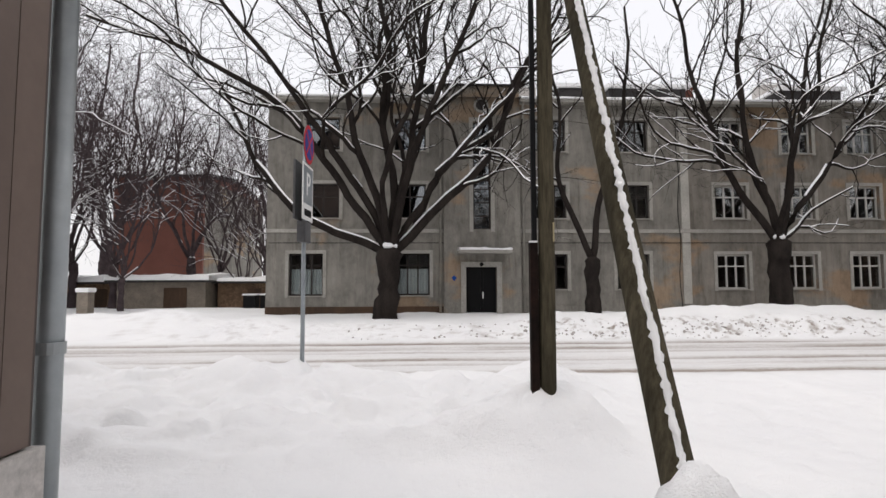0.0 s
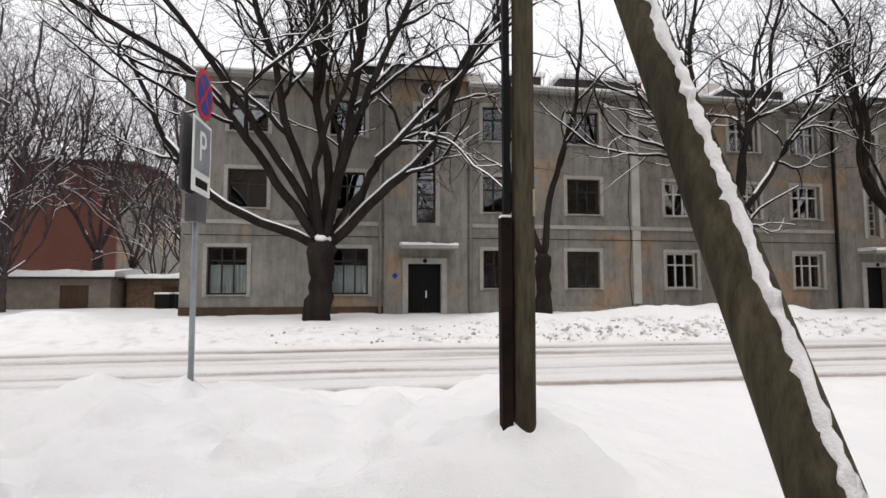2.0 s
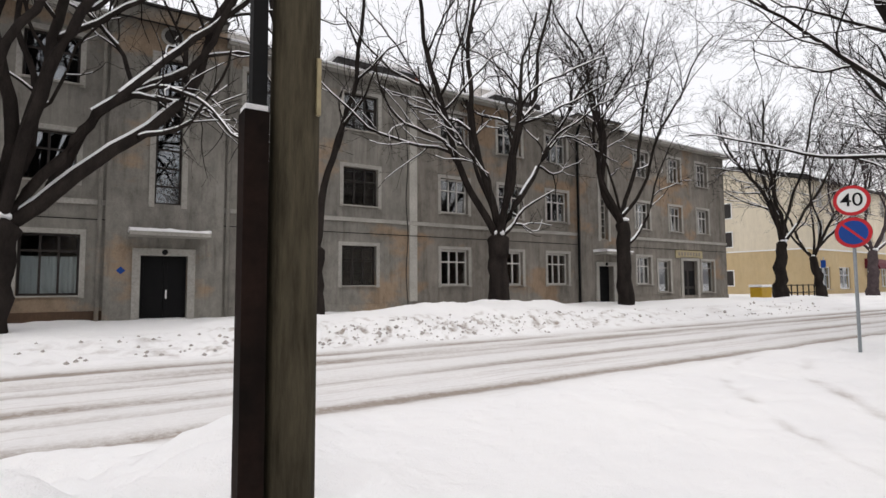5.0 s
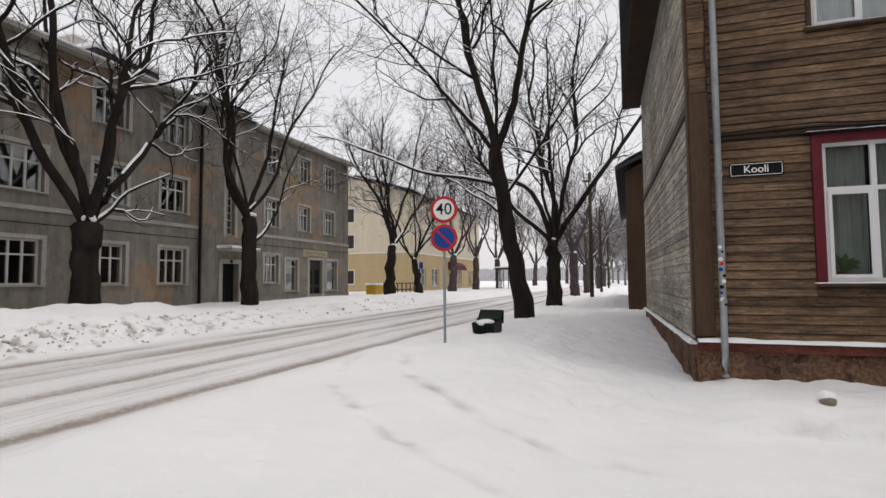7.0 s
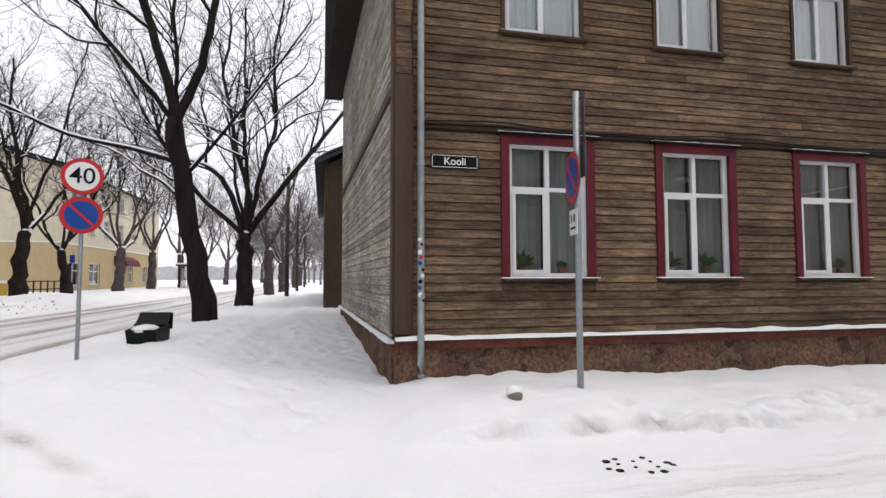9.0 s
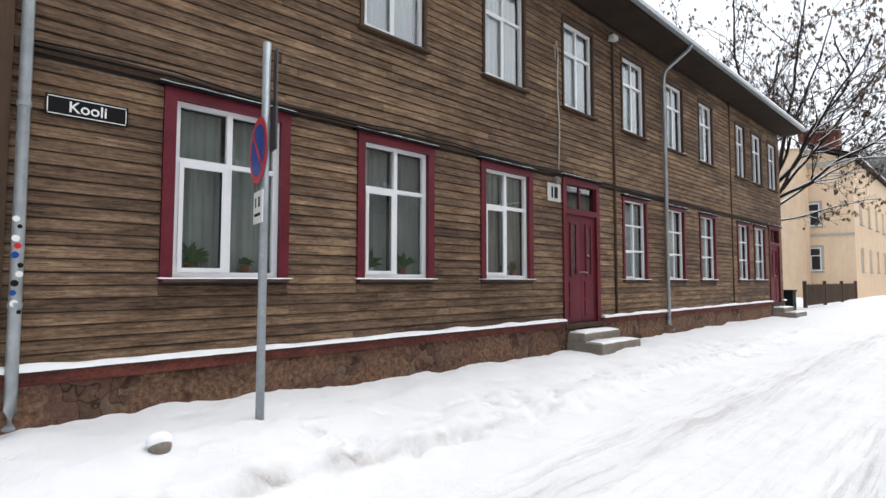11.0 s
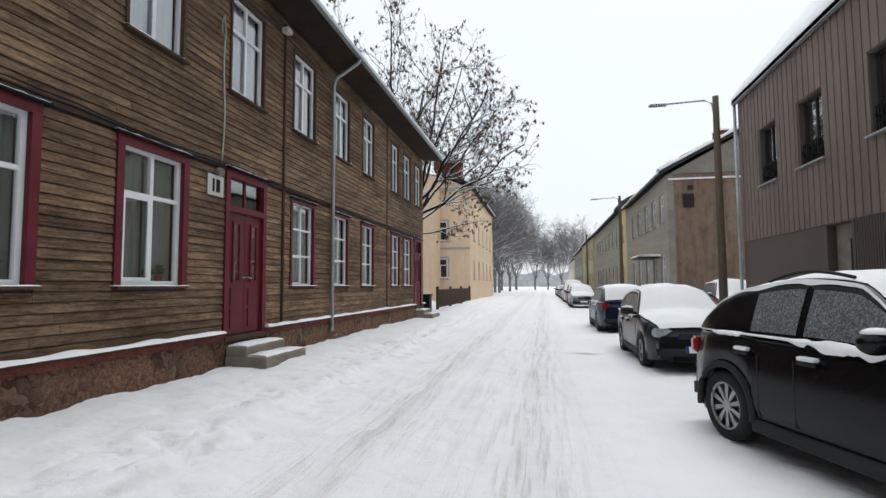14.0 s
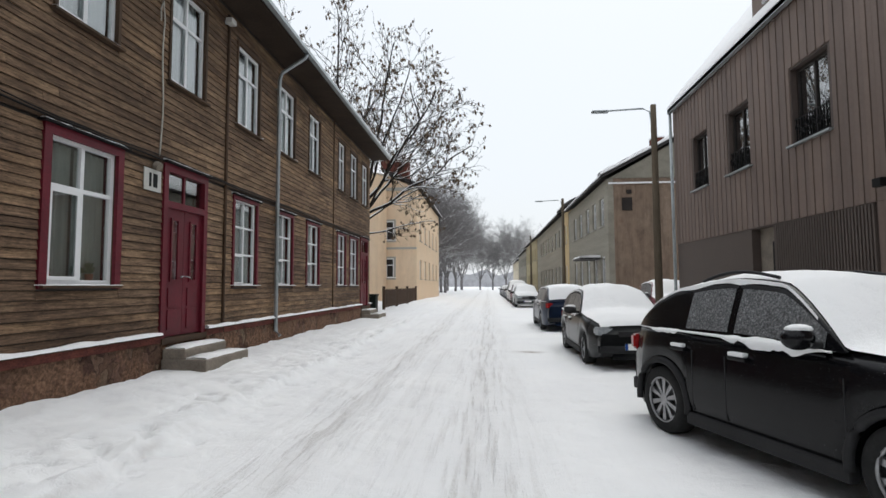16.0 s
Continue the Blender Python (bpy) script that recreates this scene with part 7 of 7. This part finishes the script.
        bmesh.ops.create_cube(bm, size=1, matrix=Matrix.Translation((-x0 + 0.1, s * hw * 0.74, tail * 0.86)) @ Matrix.Rotation(s * 0.35, 4, "Z") @ Matrix.Diagonal((0.16, 0.26, 0.17, 1)))
        bmesh.ops.bevel(bm, geom=list(bm.edges), offset=0.025, segments=2, affect="EDGES")
        part("tail_light", bm, LAMP_RED, c)
        if clad:
            for w in xw:
                v, f = [], []
                tube(v, f, [Vector((w + (ra + 0.012) * math.cos(a), s * (hw * 0.99), wheel_r + (ra + 0.012) * math.sin(a))) for a in np.linspace(-0.15, math.pi + 0.15, 22)], [0.035] * 22, 8)
                raw("arch_trim", v, f, TRIM, c, smooth=True)
        block("sill", XY, (xw[1] + ra, xw[0] - ra, min(s * hw * 0.9, s * hw * 1.005), max(s * hw * 0.9, s * hw * 1.005), zb - 0.02, zb + 0.1), TRIM, c, bevel=0.02)
        # wheels
        for w in xw:
            wy = s * (hw - 0.11)
            bm = bmesh.new()
            mt = Matrix.Translation((w, wy, wheel_r)) @ Matrix.Rotation(radians(90), 4, "X")
            r0 = bmesh.ops.create_cone(bm, cap_ends=False, segments=36, radius1=wheel_r, radius2=wheel_r, depth=0.2, matrix=mt)
            prof = [(wheel_r * 0.66, 0.1), (wheel_r * 0.9, 0.108), (wheel_r, 0.08)]
            bm.clear()
            rings = []
            full = [(p, d) for p, d in prof] + [(p, -d) for p, d in reversed(prof)]
            for p, d in full:
                rings.append([bm.verts.new((w + p * math.cos(a), wy + d * s, wheel_r + p * math.sin(a))) for a in np.linspace(0, 2 * math.pi, 37)[:-1]])
            for ra_, rb_ in zip(rings, rings[1:] + rings[:1]):
                for k in range(36):
                    bm.faces.new([ra_[k], ra_[(k + 1) % 36], rb_[(k + 1) % 36], rb_[k]])
            wl_ = part("wheel", bm, RUBBER, c, smooth=True)
            rim_y = wy + s * 0.07
            part("rim_well", disc(bmesh.new(), (w, wy + s * 0.03, wheel_r), (0, 1, 0), wheel_r * 0.66, 0.04, 32), TRIM, wl_)
            v, f = [], []
            tube(v, f, [Vector((w + wheel_r * 0.66 * math.cos(a), rim_y + s * 0.02, wheel_r + wheel_r * 0.66 * math.sin(a))) for a in np.linspace(0, 2 * math.pi, 33)], [0.014] * 33, 6)
            raw("rim", v, f, ALLOY, wl_, smooth=True)
            part("hub", disc(bmesh.new(), (w, rim_y, wheel_r), (0, 1, 0), 0.055, 0.03, 16), ALLOY, wl_)
            for k in range(spokes):
                a0 = 2 * math.pi * k / spokes + 0.3
                bm = bmesh.new()
                pts = []
                for rr, hwid in ((0.04, 0.014), (wheel_r * 0.65, 0.026)):
                    for q in (-1, 1):
                        pts.append((w + rr * math.cos(a0) - q * hwid * math.sin(a0), wheel_r + rr * math.sin(a0) + q * hwid * math.cos(a0)))
                lo = [bm.verts.new((p[0], rim_y - s * 0.015, p[1])) for p in (pts[0], pts[1], pts[3], pts[2])]
                hi = [bm.verts.new((p[0], rim_y + s * 0.012, p[1])) for p in (pts[0], pts[1], pts[3], pts[2])]
                bm.faces.new(lo), bm.faces.new(hi)
                for q in range(4):
                    bm.faces.new([lo[q], lo[(q + 1) % 4], hi[(q + 1) % 4], hi[q]])
                part("spoke", bm, ALLOY, wl_)
        if rails:
            rp_ = [(x, s * hw * 0.70, roofz(x) + 0.035 + 0.03 * math.sin(math.pi * i / 12)) for i, x in enumerate(np.linspace(c2 + 0.05, c1 - 0.1, 13))]
            pipe("roof_rail", rp_, 0.015, TRIM, c)
    # bumpers, plate, grille
    for e, zz in ((1, 0.36), (-1, 0.38)):
        bm = bmesh.new()
        bmesh.ops.create_cube(bm, size=1, matrix=Matrix.Translation((e * (x0 - 0.06), 0, zz)) @ Matrix.Diagonal((0.2, W * 0.84, 0.22, 1)))
        bmesh.ops.bevel(bm, geom=list(bm.edges), offset=0.05, segments=3, affect="EDGES")
        bp = part("bumper", bm, TRIM, c, smooth=True)
        block("number_plate", XY, (min(e * (x0 + 0.042), e * (x0 + 0.052)), max(e * (x0 + 0.042), e * (x0 + 0.052)), -0.26, 0.26, zz - 0.0, zz + 0.11), SIGN_WHITE, bp)
        block("plate_band", XY, (min(e * (x0 + 0.0525), e * (x0 + 0.055)), max(e * (x0 + 0.0525), e * (x0 + 0.055)), e * -0.26 if e > 0 else 0.21, -0.21 if e > 0 else 0.26, zz, zz + 0.11), SIGN_BLUE, bp)
    block("grille", XY, (x0 - 0.05, x0 + 0.012, -hw * 0.42, hw * 0.42, hood * 0.68, hood * 0.80), TRIM, c, bevel=0.01)
    # snow on roof, screens and bonnet
    def cover(u, t):
        x = -x0 + 0.1 + (L - 0.17) * u
        yy = (t * 2 - 1)
        inside = c3 < x < c0
        base = roofz(x) if inside else topz(x) + 0.02
        base = max(base, topz(x) + 0.01)
        full = max(0, (base - belt) / (H - belt)) if inside else 0
        w_ = width(x) * 0.92 * (1 - full) + hw * 0.70 * full
        k = float(fbm(np.array([x * 2.3]), np.array([yy * 2.3]), 51, 4)[0])
        rim = min(1.0, 0.08 + 3.2 * (1 - abs(yy))) * min(1, 0.15 + 9 * min(u, 1 - u))
        return Vector((x, yy * w_, base + 0.03 * (1 - yy * yy) + snow_t * rim * (1 + 0.5 * k) + 0.004))

    patch("snow_cover", cover, 60, 22, SNOW, c, "snow lying on roof, screens and bonnet")
    return c


def park(c, x, y, heading):
    c.location = (x, y, ground_z(x, y) + 0.01)
    c.rotation_euler.z = radians(heading)
    return c


BLACK_PAINT, GRAPHITE, NAVY, SILVER, MAROON, WHITE_P = paint("black_car_paint", (0.004, 0.004, 0.005), 0.22), paint("graphite_car_paint", (0.018, 0.019, 0.02)), paint("navy_car_paint", (0.012, 0.022, 0.05)), paint("silver_car_paint", (0.3, 0.31, 0.32)), paint("maroon_car_paint", (0.13, 0.008, 0.02)), paint("white_car_paint", (0.55, 0.55, 0.55))
park(car("suv", 4.0, 1.80, 1.56, 2.42, 1.04, 1.0, 1.0, 0.335, BLACK_PAINT, "black compact sport utility car with snow on roof and windows", (0.313, 0.47, 0.735, 0.965), 0.04, True, 10, True), 2.15, -2.14, 107)
sedan = park(car("hatchback", 4.45, 1.70, 1.42, 2.6, 0.92, 0.86, 0.92, 0.30, GRAPHITE, "old dark grey car thickly covered with snow", (0.30, 0.45, 0.74, 0.97), 0.085, False, 6), 2.48, -9.35, 90)
estate = park(car("estate_car", 4.6, 1.72, 1.46, 2.65, 0.95, 0.88, 0.98, 0.31, NAVY, "dark blue estate car with snow on its roof", (0.27, 0.40, 0.88, 0.985), 0.05, False, 5), 2.5, -17.3, -90)
silver = park(car("hatchback", 4.3, 1.72, 1.45, 2.6, 0.94, 0.87, 0.94, 0.31, SILVER, "silver car facing the crossing with snow on its bonnet", (0.30, 0.44, 0.78, 0.97), 0.07, False, 5), 2.5, -36, 90)
maroon = park(car("estate_car", 4.4, 1.72, 1.6, 2.6, 1.0, 0.92, 1.0, 0.31, MAROON, "maroon car with snow on its roof, parked in the yard", (0.26, 0.40, 0.86, 0.985), 0.07, False, 5), -2.1, -19.8, 84)
van = park(car("van", 4.9, 1.85, 1.95, 2.9, 1.1, 1.0, 1.1, 0.32, WHITE_P, "pale van with snow on its roof", (0.20, 0.32, 0.95, 0.99), 0.07, False, 5), 2.4, -49, 90)
for y, src in ((-42.5, maroon), (-55.5, silver), (-62, estate), (-69, sedan), (-76, silver), (-84, estate)):
    copy_thing(src, Matrix.LocRotScale((2.4, y, ground_z(2.4, y)), Euler((0, 0, radians(90 if src is not estate else -90))), None))


# ---- street lamps and far poles ----
def street_lamp(x, y, top, label):
    z = ground_z(x, y)
    s = thing("street_lamp", (x, y, z), label, "street lamp", "street lamps")
    v, f = [], []
    tube(v, f, [Vector((x, y, z - 0.3 + (top - z + 0.3) * k / 8)) for k in range(9)], [0.12 - 0.005 * k for k in range(9)], 14)
    raw("pole", v, f, LAMP_POLE, s, smooth=True)
    arm = [(x + 0.06, y, top - 0.5), (x + 0.1, y, top - 0.2), (x + 0.3, y, top - 0.1), (x + 1.3, y, top - 0.14)]
    pipe("arm", arm, 0.025, ZINC, s)
    bm = bmesh.new()
    bmesh.ops.create_cube(bm, size=1, matrix=Matrix.Translation((x + 1.52, y, top - 0.16)) @ Matrix.Diagonal((0.5, 0.16, 0.07, 1)))
    bmesh.ops.bevel(bm, geom=list(bm.edges), offset=0.025, segments=2, affect="EDGES")
    part("lantern", bm, ZINC, s)
    return s


street_lamp(0.3, -13.0, 6.75, "wooden street lamp pole with a flat grey lantern on an arm")
street_lamp(0.3, -32.0, 7.1, "wooden street lamp pole with a flat grey lantern on an arm")
street_lamp(0.3, -58.0, 7.1, "wooden street lamp pole with a flat grey lantern on an arm")
for x, y, h in ((40.2, 6.45, 9.0), (58, 6.6, 9.0), (80, 6.6, 9)):
    z = ground_z(x, y)
    p = thing("utility_pole", (x, y, z), "dark wooden utility pole beside the pavement", "utility pole", "pavement poles")
    v, f = [], []
    tube(v, f, [Vector((x, y, z - 0.3 + h * k / 6)) for k in range(7)], [0.14 - 0.006 * k for k in range(7)], 12)
    raw("pole", v, f, POLE_WOOD, p, smooth=True)
    block("crossbar", XY, (x - 0.05, x + 0.05, y - 0.5, y + 0.5, z + h - 0.9, z + h - 0.8), POLE_WOOD, p)

# ---- grit bin tipped in the snow ----
BIN = surface("dark_green_plastic", (0.008, 0.013, 0.011), (0.012, 0.018, 0.015), 0.6, 30, 3, spec=0.12)
gb = thing("grit_bin", (15.1, 7.5, ground_z(15.1, 7.5)), "dark green plastic grit bin standing open in the snow", "bin")
bz = ground_z(15.1, 7.5) - 0.05
bm = bmesh.new()
pr = [(-0.56, 0.34), (-0.36, -0.05), (0.40, -0.05), (0.46, 0.38)]
outer = [[bm.verts.new((15.1 + dy * 0.2 + px, 7.5 + dy, bz + pz_)) for px, pz_ in pr] for dy in (-0.28, 0.28)]
inner = [[bm.verts.new((15.1 + dy * 0.2 + px * 0.92, 7.5 + dy, bz + max(0.03, pz_))) for px, pz_ in pr] for dy in (-0.25, 0.25)]
for side_ in (outer, inner):
    bm.faces.new(side_[0]), bm.faces.new(side_[1])
    for k in range(3):
        bm.faces.new([side_[0][k], side_[0][k + 1], side_[1][k + 1], side_[1][k]])
for a, b in ((0, 0), (0, 3)):
    bm.faces.new([outer[0][b], outer[1][b], inner[1][b], inner[0][b]])
for s_ in (0, 1):
    bm.faces.new([outer[s_][0], outer[s_][3], inner[s_][3], inner[s_][0]])
part("tub", bm, BIN, gb)
bm = bmesh.new()
cur = [(0.02, 0.40), (0.14, 0.42), (0.26, 0.50), (0.40, 0.62), (0.56, 0.60), (0.52, 0.30)]
rows_ = [[bm.verts.new((15.1 + dy * 0.2 + px, 7.5 + dy, bz + pz_ - q)) for px, pz_ in cur] for q in (0, 0.03) for dy in (-0.31, 0.31)]
for a, b in ((0, 1), (2, 3), (0, 2), (1, 3)):
    for k in range(5):
        bm.faces.new([rows_[a][k], rows_[a][k + 1], rows_[b][k + 1], rows_[b][k]])
part("lid", bm, BIN, gb, smooth=False)
bm = bmesh.new()
bmesh.ops.create_uvsphere(bm, u_segments=20, v_segments=10, radius=1, matrix=Matrix.Translation((14.86, 7.5, bz + 0.33)) @ Matrix.Diagonal((0.34, 0.24, 0.09, 1)))
part("snow_fill", bm, SNOW, gb, smooth=True)

# ---- sheds and fence before the brick house ----
def shed(x0, x1, y0, y1, h, mat, label):
    s = thing("shed", ((x0 + x1) / 2, (y0 + y1) / 2, 0.5), label, "shed", "yard sheds")
    block("wall", XY, (x0, x1, y0, y1, 0.2, h), mat, s)
    block("door", XY, (x0 + (x1 - x0) * 0.55, x0 + (x1 - x0) * 0.8, y0 - 0.03, y0 - 0.001, 0.4, h - 0.25), TRIM_BROWN, s)
    block("roof", XY, (x0 - 0.25, x1 + 0.25, y0 - 0.3, y1 + 0.2, h + 0.002, h + 0.1), TIN, s)
    wq_ = Wall(x0 - 0.27, y1 + 0.2, 1, 0)
    snow_strip("roof_snow", wq_, 0, x1 - x0 + 0.54, 0.0, y1 - y0 + 0.55, h + 0.102, 0.42, s, seed=int(abs(x0) * 3))


shed(-14.2, -10.0, 25.5, 28.5, 1.95, STEP, "low grey stone shed under thick snow")
shed(-9.8, -7.2, 26.5, 29.0, 1.9, BOARD_REST, "low brown boarded shed under thick snow")
shed(-18.0, -15.0, 27.5, 30.0, 1.9, BOARD_REST, "low brown boarded shed under thick snow")
for x, y in ((-7.6, 24.6), (-6.9, 24.8)):
    wbn = thing("wheeled_bin", (x, y, 0.7), "dark wheeled refuse bin with snow on its lid", "bin", "refuse bins")
    block("body", XY, (x - 0.28, x + 0.28, y - 0.3, y + 0.3, 0.6, 1.35), BLACK, wbn, bevel=0.03)
    block("lid", XY, (x - 0.31, x + 0.31, y - 0.33, y + 0.33, 1.352, 1.42), SNOW, wbn, bevel=0.02)
fp = thing("yard_gate", (-12.6, 20.5, 0.7), "two stone gate posts with snow caps", "gate")
for x in (-14.0, -12.4):
    block("post", XY, (x - 0.2, x + 0.2, 20.3, 20.7, 0.4, 1.55), STEP, fp)
    block("cap", XY, (x - 0.25, x + 0.25, 20.25, 20.75, 1.552, 1.72), SNOW, fp, bevel=0.04)

# ---- along the main road ----
yb = thing("yellow_bin", (34.6, 20.4, 0.8), "yellow grit box beside the grey building", "bin")
block("box", XY, (34.1, 35.3, 20.0, 20.7, 0.5, 1.35), surface("yellow_plastic", (0.5, 0.3, 0.02), (0.6, 0.38, 0.03), 0.5, 20, 3), yb, bevel=0.04)
block("lid", XY, (34.05, 35.35, 19.95, 20.75, 1.352, 1.5), SNOW, yb, bevel=0.04)
rl = thing("railing", (38, 20.2, 0.6), "dark steel pavement railing", "railing")
for k in range(9):
    block("post", XY, (35.8 + k * 0.8, 35.86 + k * 0.8, 20.17, 20.23, 0.4, 1.5), BLACK, rl)
for z in (0.95, 1.42):
    block("rail", XY, (35.8, 42.2, 20.16, 20.165, z, z + 0.06), BLACK, rl)
bs = thing("bus_shelter", (60, 16.8, 0.5), "small glass bus shelter with a snowy roof", "bus shelter")
for x in (58.5, 61.5):
    for y in (16.2, 17.4):
        block("post", XY, (x - 0.04, x + 0.04, y - 0.04, y + 0.04, 0.3, 2.8), BLACK, bs)
block("roof", XY, (58.2, 61.8, 15.9, 17.7, 2.802, 2.95), TIN, bs)
block("roof_snow", XY, (58.2, 61.8, 15.9, 17.7, 2.952, 3.1), SNOW, bs, bevel=0.05)
block("pane", XY, (58.55, 61.45, 17.38, 17.4, 0.8, 2.6), GLASS, bs)
sD = sign_post("road_sign", 41.5, 19.6, 3.3, 0.035, "small blue road sign on a post before the cream building")
block("plate", XY, (41.44, 41.46, 19.45, 19.75, 2.6, 3.1), SIGN_BLUE, sD)

# ---- by the far end of the wooden house ----
gz = ground_z(11.4, -25.0)
gbn = thing("wheeled_bin", (11.2, -24.7, gz), "dark green wheeled refuse bin at the house corner", "bin", "refuse bins")
block("body", XY, (10.9, 11.45, -25.0, -24.4, gz - 0.05, gz + 0.95), BIN, gbn, bevel=0.03)
block("lid", XY, (10.86, 11.49, -25.05, -24.35, gz + 0.952, gz + 1.04), BIN, gbn, bevel=0.02)
fence = thing("picket_fence", (11, -33, 0.4), "dark wooden picket fence between two houses", "fence")
for k in range(70):
    y = -27.5 - k * 0.18
    block("slat", XY, (10.98, 11.01, y - 0.05, y + 0.04, 0.3, 1.3 + 0.03 * (k % 3)), TRIM_BROWN, fence)
for z in (0.75, 1.3):
    block("rail", XY, (11.012, 11.06, -40.3, -27.3, z - 0.1, z - 0.02), TRIM_BROWN, fence)
for y in (-27.2, -31.5, -36, -40.6):
    block("post", XY, (10.95, 11.1, y - 0.07, y + 0.07, 0.2, 1.5), TRIM_BROWN, fence)

# ---- plants on the window sills ----
LEAFG = surface("leaf_green", (0.02, 0.05, 0.015), (0.05, 0.1, 0.03), 0.5, 20, 4)


def plant(u, z, h, seed, pot):
    rnd = random.Random(seed)
    p = thing("potted_plant", tuple(wf(u, -0.14, z)), "green potted plant on the window sill behind the glass", "plant", "window plants")
    bm = bmesh.new()
    bmesh.ops.create_cone(bm, cap_ends=True, segments=18, radius1=0.045, radius2=0.06, depth=0.11, matrix=Matrix.Translation(wf(u, -0.14, z + 0.055)))
    part("pot", bm, pot, p, smooth=False)
    v, f = [], []
    for _ in range(34):
        a, e, L_ = rnd.uniform(0, 6.28), rnd.uniform(0.3, 1.4), h * rnd.uniform(0.5, 1.0)
        d = Vector((0.25 * math.cos(a) * math.cos(e), math.sin(a) * math.cos(e), math.sin(e)))
        b0 = Vector(wf(u, -0.14, z + 0.1))
        mid, tip = b0 + d * L_ * 0.6 + Vector((0, 0, 0.02)), b0 + d * L_ - Vector((0, 0, 0.04))
        sd = Vector((0, 0.022, 0.008)) if abs(d.y) < 0.6 else Vector((0.0, 0.01, 0.022))
        o = len(v)
        v += [b0, mid + sd, tip, mid - sd]
        f.append((o, o + 1, o + 2, o + 3))
    raw("leaves", v, f, LEAFG, p)


POT_W, POT_B = surface("pale_pot", (0.5, 0.5, 0.48), (0.6, 0.6, 0.58), 0.5, 20, 3), surface("clay_pot", (0.2, 0.08, 0.05), (0.26, 0.1, 0.06), 0.7, 20, 3)
for i, (u, h) in enumerate(((1.95, 0.34), (2.62, 0.16), (4.55, 0.42), (5.2, 0.36), (7.2, 0.22), (8.0, 0.28), (7.75, 0.2))):
    plant(u, 1.612, h, i, POT_W if i in (2, 6) else POT_B)
for u in (1.58, 4.2, 6.88):
    block("inner_sill", wf, (u + 0.14, u + 1.38, -0.24, -0.1, 1.57, 1.61), WHITE, brown)

# ---- manhole in the street, and stones of ice on the bank ----
mh = thing("drain_grate", (7.4, 1.6, ground_z(7.4, 1.6)), "round drain grate showing through holes in the snow", "drain")
for k in range(14):
    a = k * 0.449
    x, y = 7.4 + 0.17 * math.cos(a) * (1 if k % 3 else 0.5), 1.6 + 0.3 * math.sin(a) * (1 if k % 3 else 0.6)
    # flat black disc laid on the snow, the dark of a hole as colour
    part("hole", disc(bmesh.new(), (x, y, ground_z(x, y) + 0.004), (0, 0, 1), 0.017 + 0.009 * ((k * 7) % 3), 0.006, 7), BLACK, mh)
rnd = random.Random(77)
CLOD = surface("dirty_snow_clod", (0.3, 0.27, 0.25), (0.55, 0.52, 0.5), 0.9, 30, 4)
v, f = [], []
for _ in range(900):
    x = rnd.uniform(-2, 30) if rnd.random() < 0.4 else rnd.gauss(7.5, 3.2)
    y = rnd.uniform(14.45, 16.1)
    r = rnd.uniform(0.015, 0.05) * (1.8 if rnd.random() < 0.06 else 1)
    c_ = Vector((x, y, ground_z(x, y) + r * 0.25)) if _ < 500 else None
    if c_ is None:
        continue
    o = len(v)
    v += [c_ + Vector((a * r * rnd.uniform(0.7, 1.3), b * r * rnd.uniform(0.7, 1.3), e * r * rnd.uniform(0.6, 1.0))) for a, b, e in ((1, 0, 0), (0, 1, 0), (-1, 0, 0), (0, -1, 0), (0, 0, 1), (0, 0, -1))]
    f += [(o + a, o + b, o + e) for a, b, e in ((0, 1, 4), (1, 2, 4), (2, 3, 4), (3, 0, 4), (1, 0, 5), (2, 1, 5), (3, 2, 5), (0, 3, 5))]
tagged(raw("snow_clods", v, f, CLOD), "dirty clods of ploughed snow on the bank", "snow", kind="stuff")
# brown ball added in place of the dark hollow under a snow cap
ball = thing("stone_ball", (9.2, 2.0, ground_z(9.2, 2.0)), "brown ball in place of a dark hollow, with a cap of snow", "stone")
bz = ground_z(9.2, 2.0) + 0.03
bm = bmesh.new()
bmesh.ops.create_icosphere(bm, subdivisions=3, radius=0.085, matrix=Matrix.Translation((9.2, 2.0, bz)))
part("stone", bm, STEP, ball, smooth=True)
bm = bmesh.new()
bmesh.ops.create_icosphere(bm, subdivisions=3, radius=1, matrix=Matrix.Translation((9.22, 2.0, bz + 0.04)) @ Matrix.Diagonal((0.09, 0.095, 0.075, 1)))
part("snow_cap", bm, SNOW, ball, smooth=True)
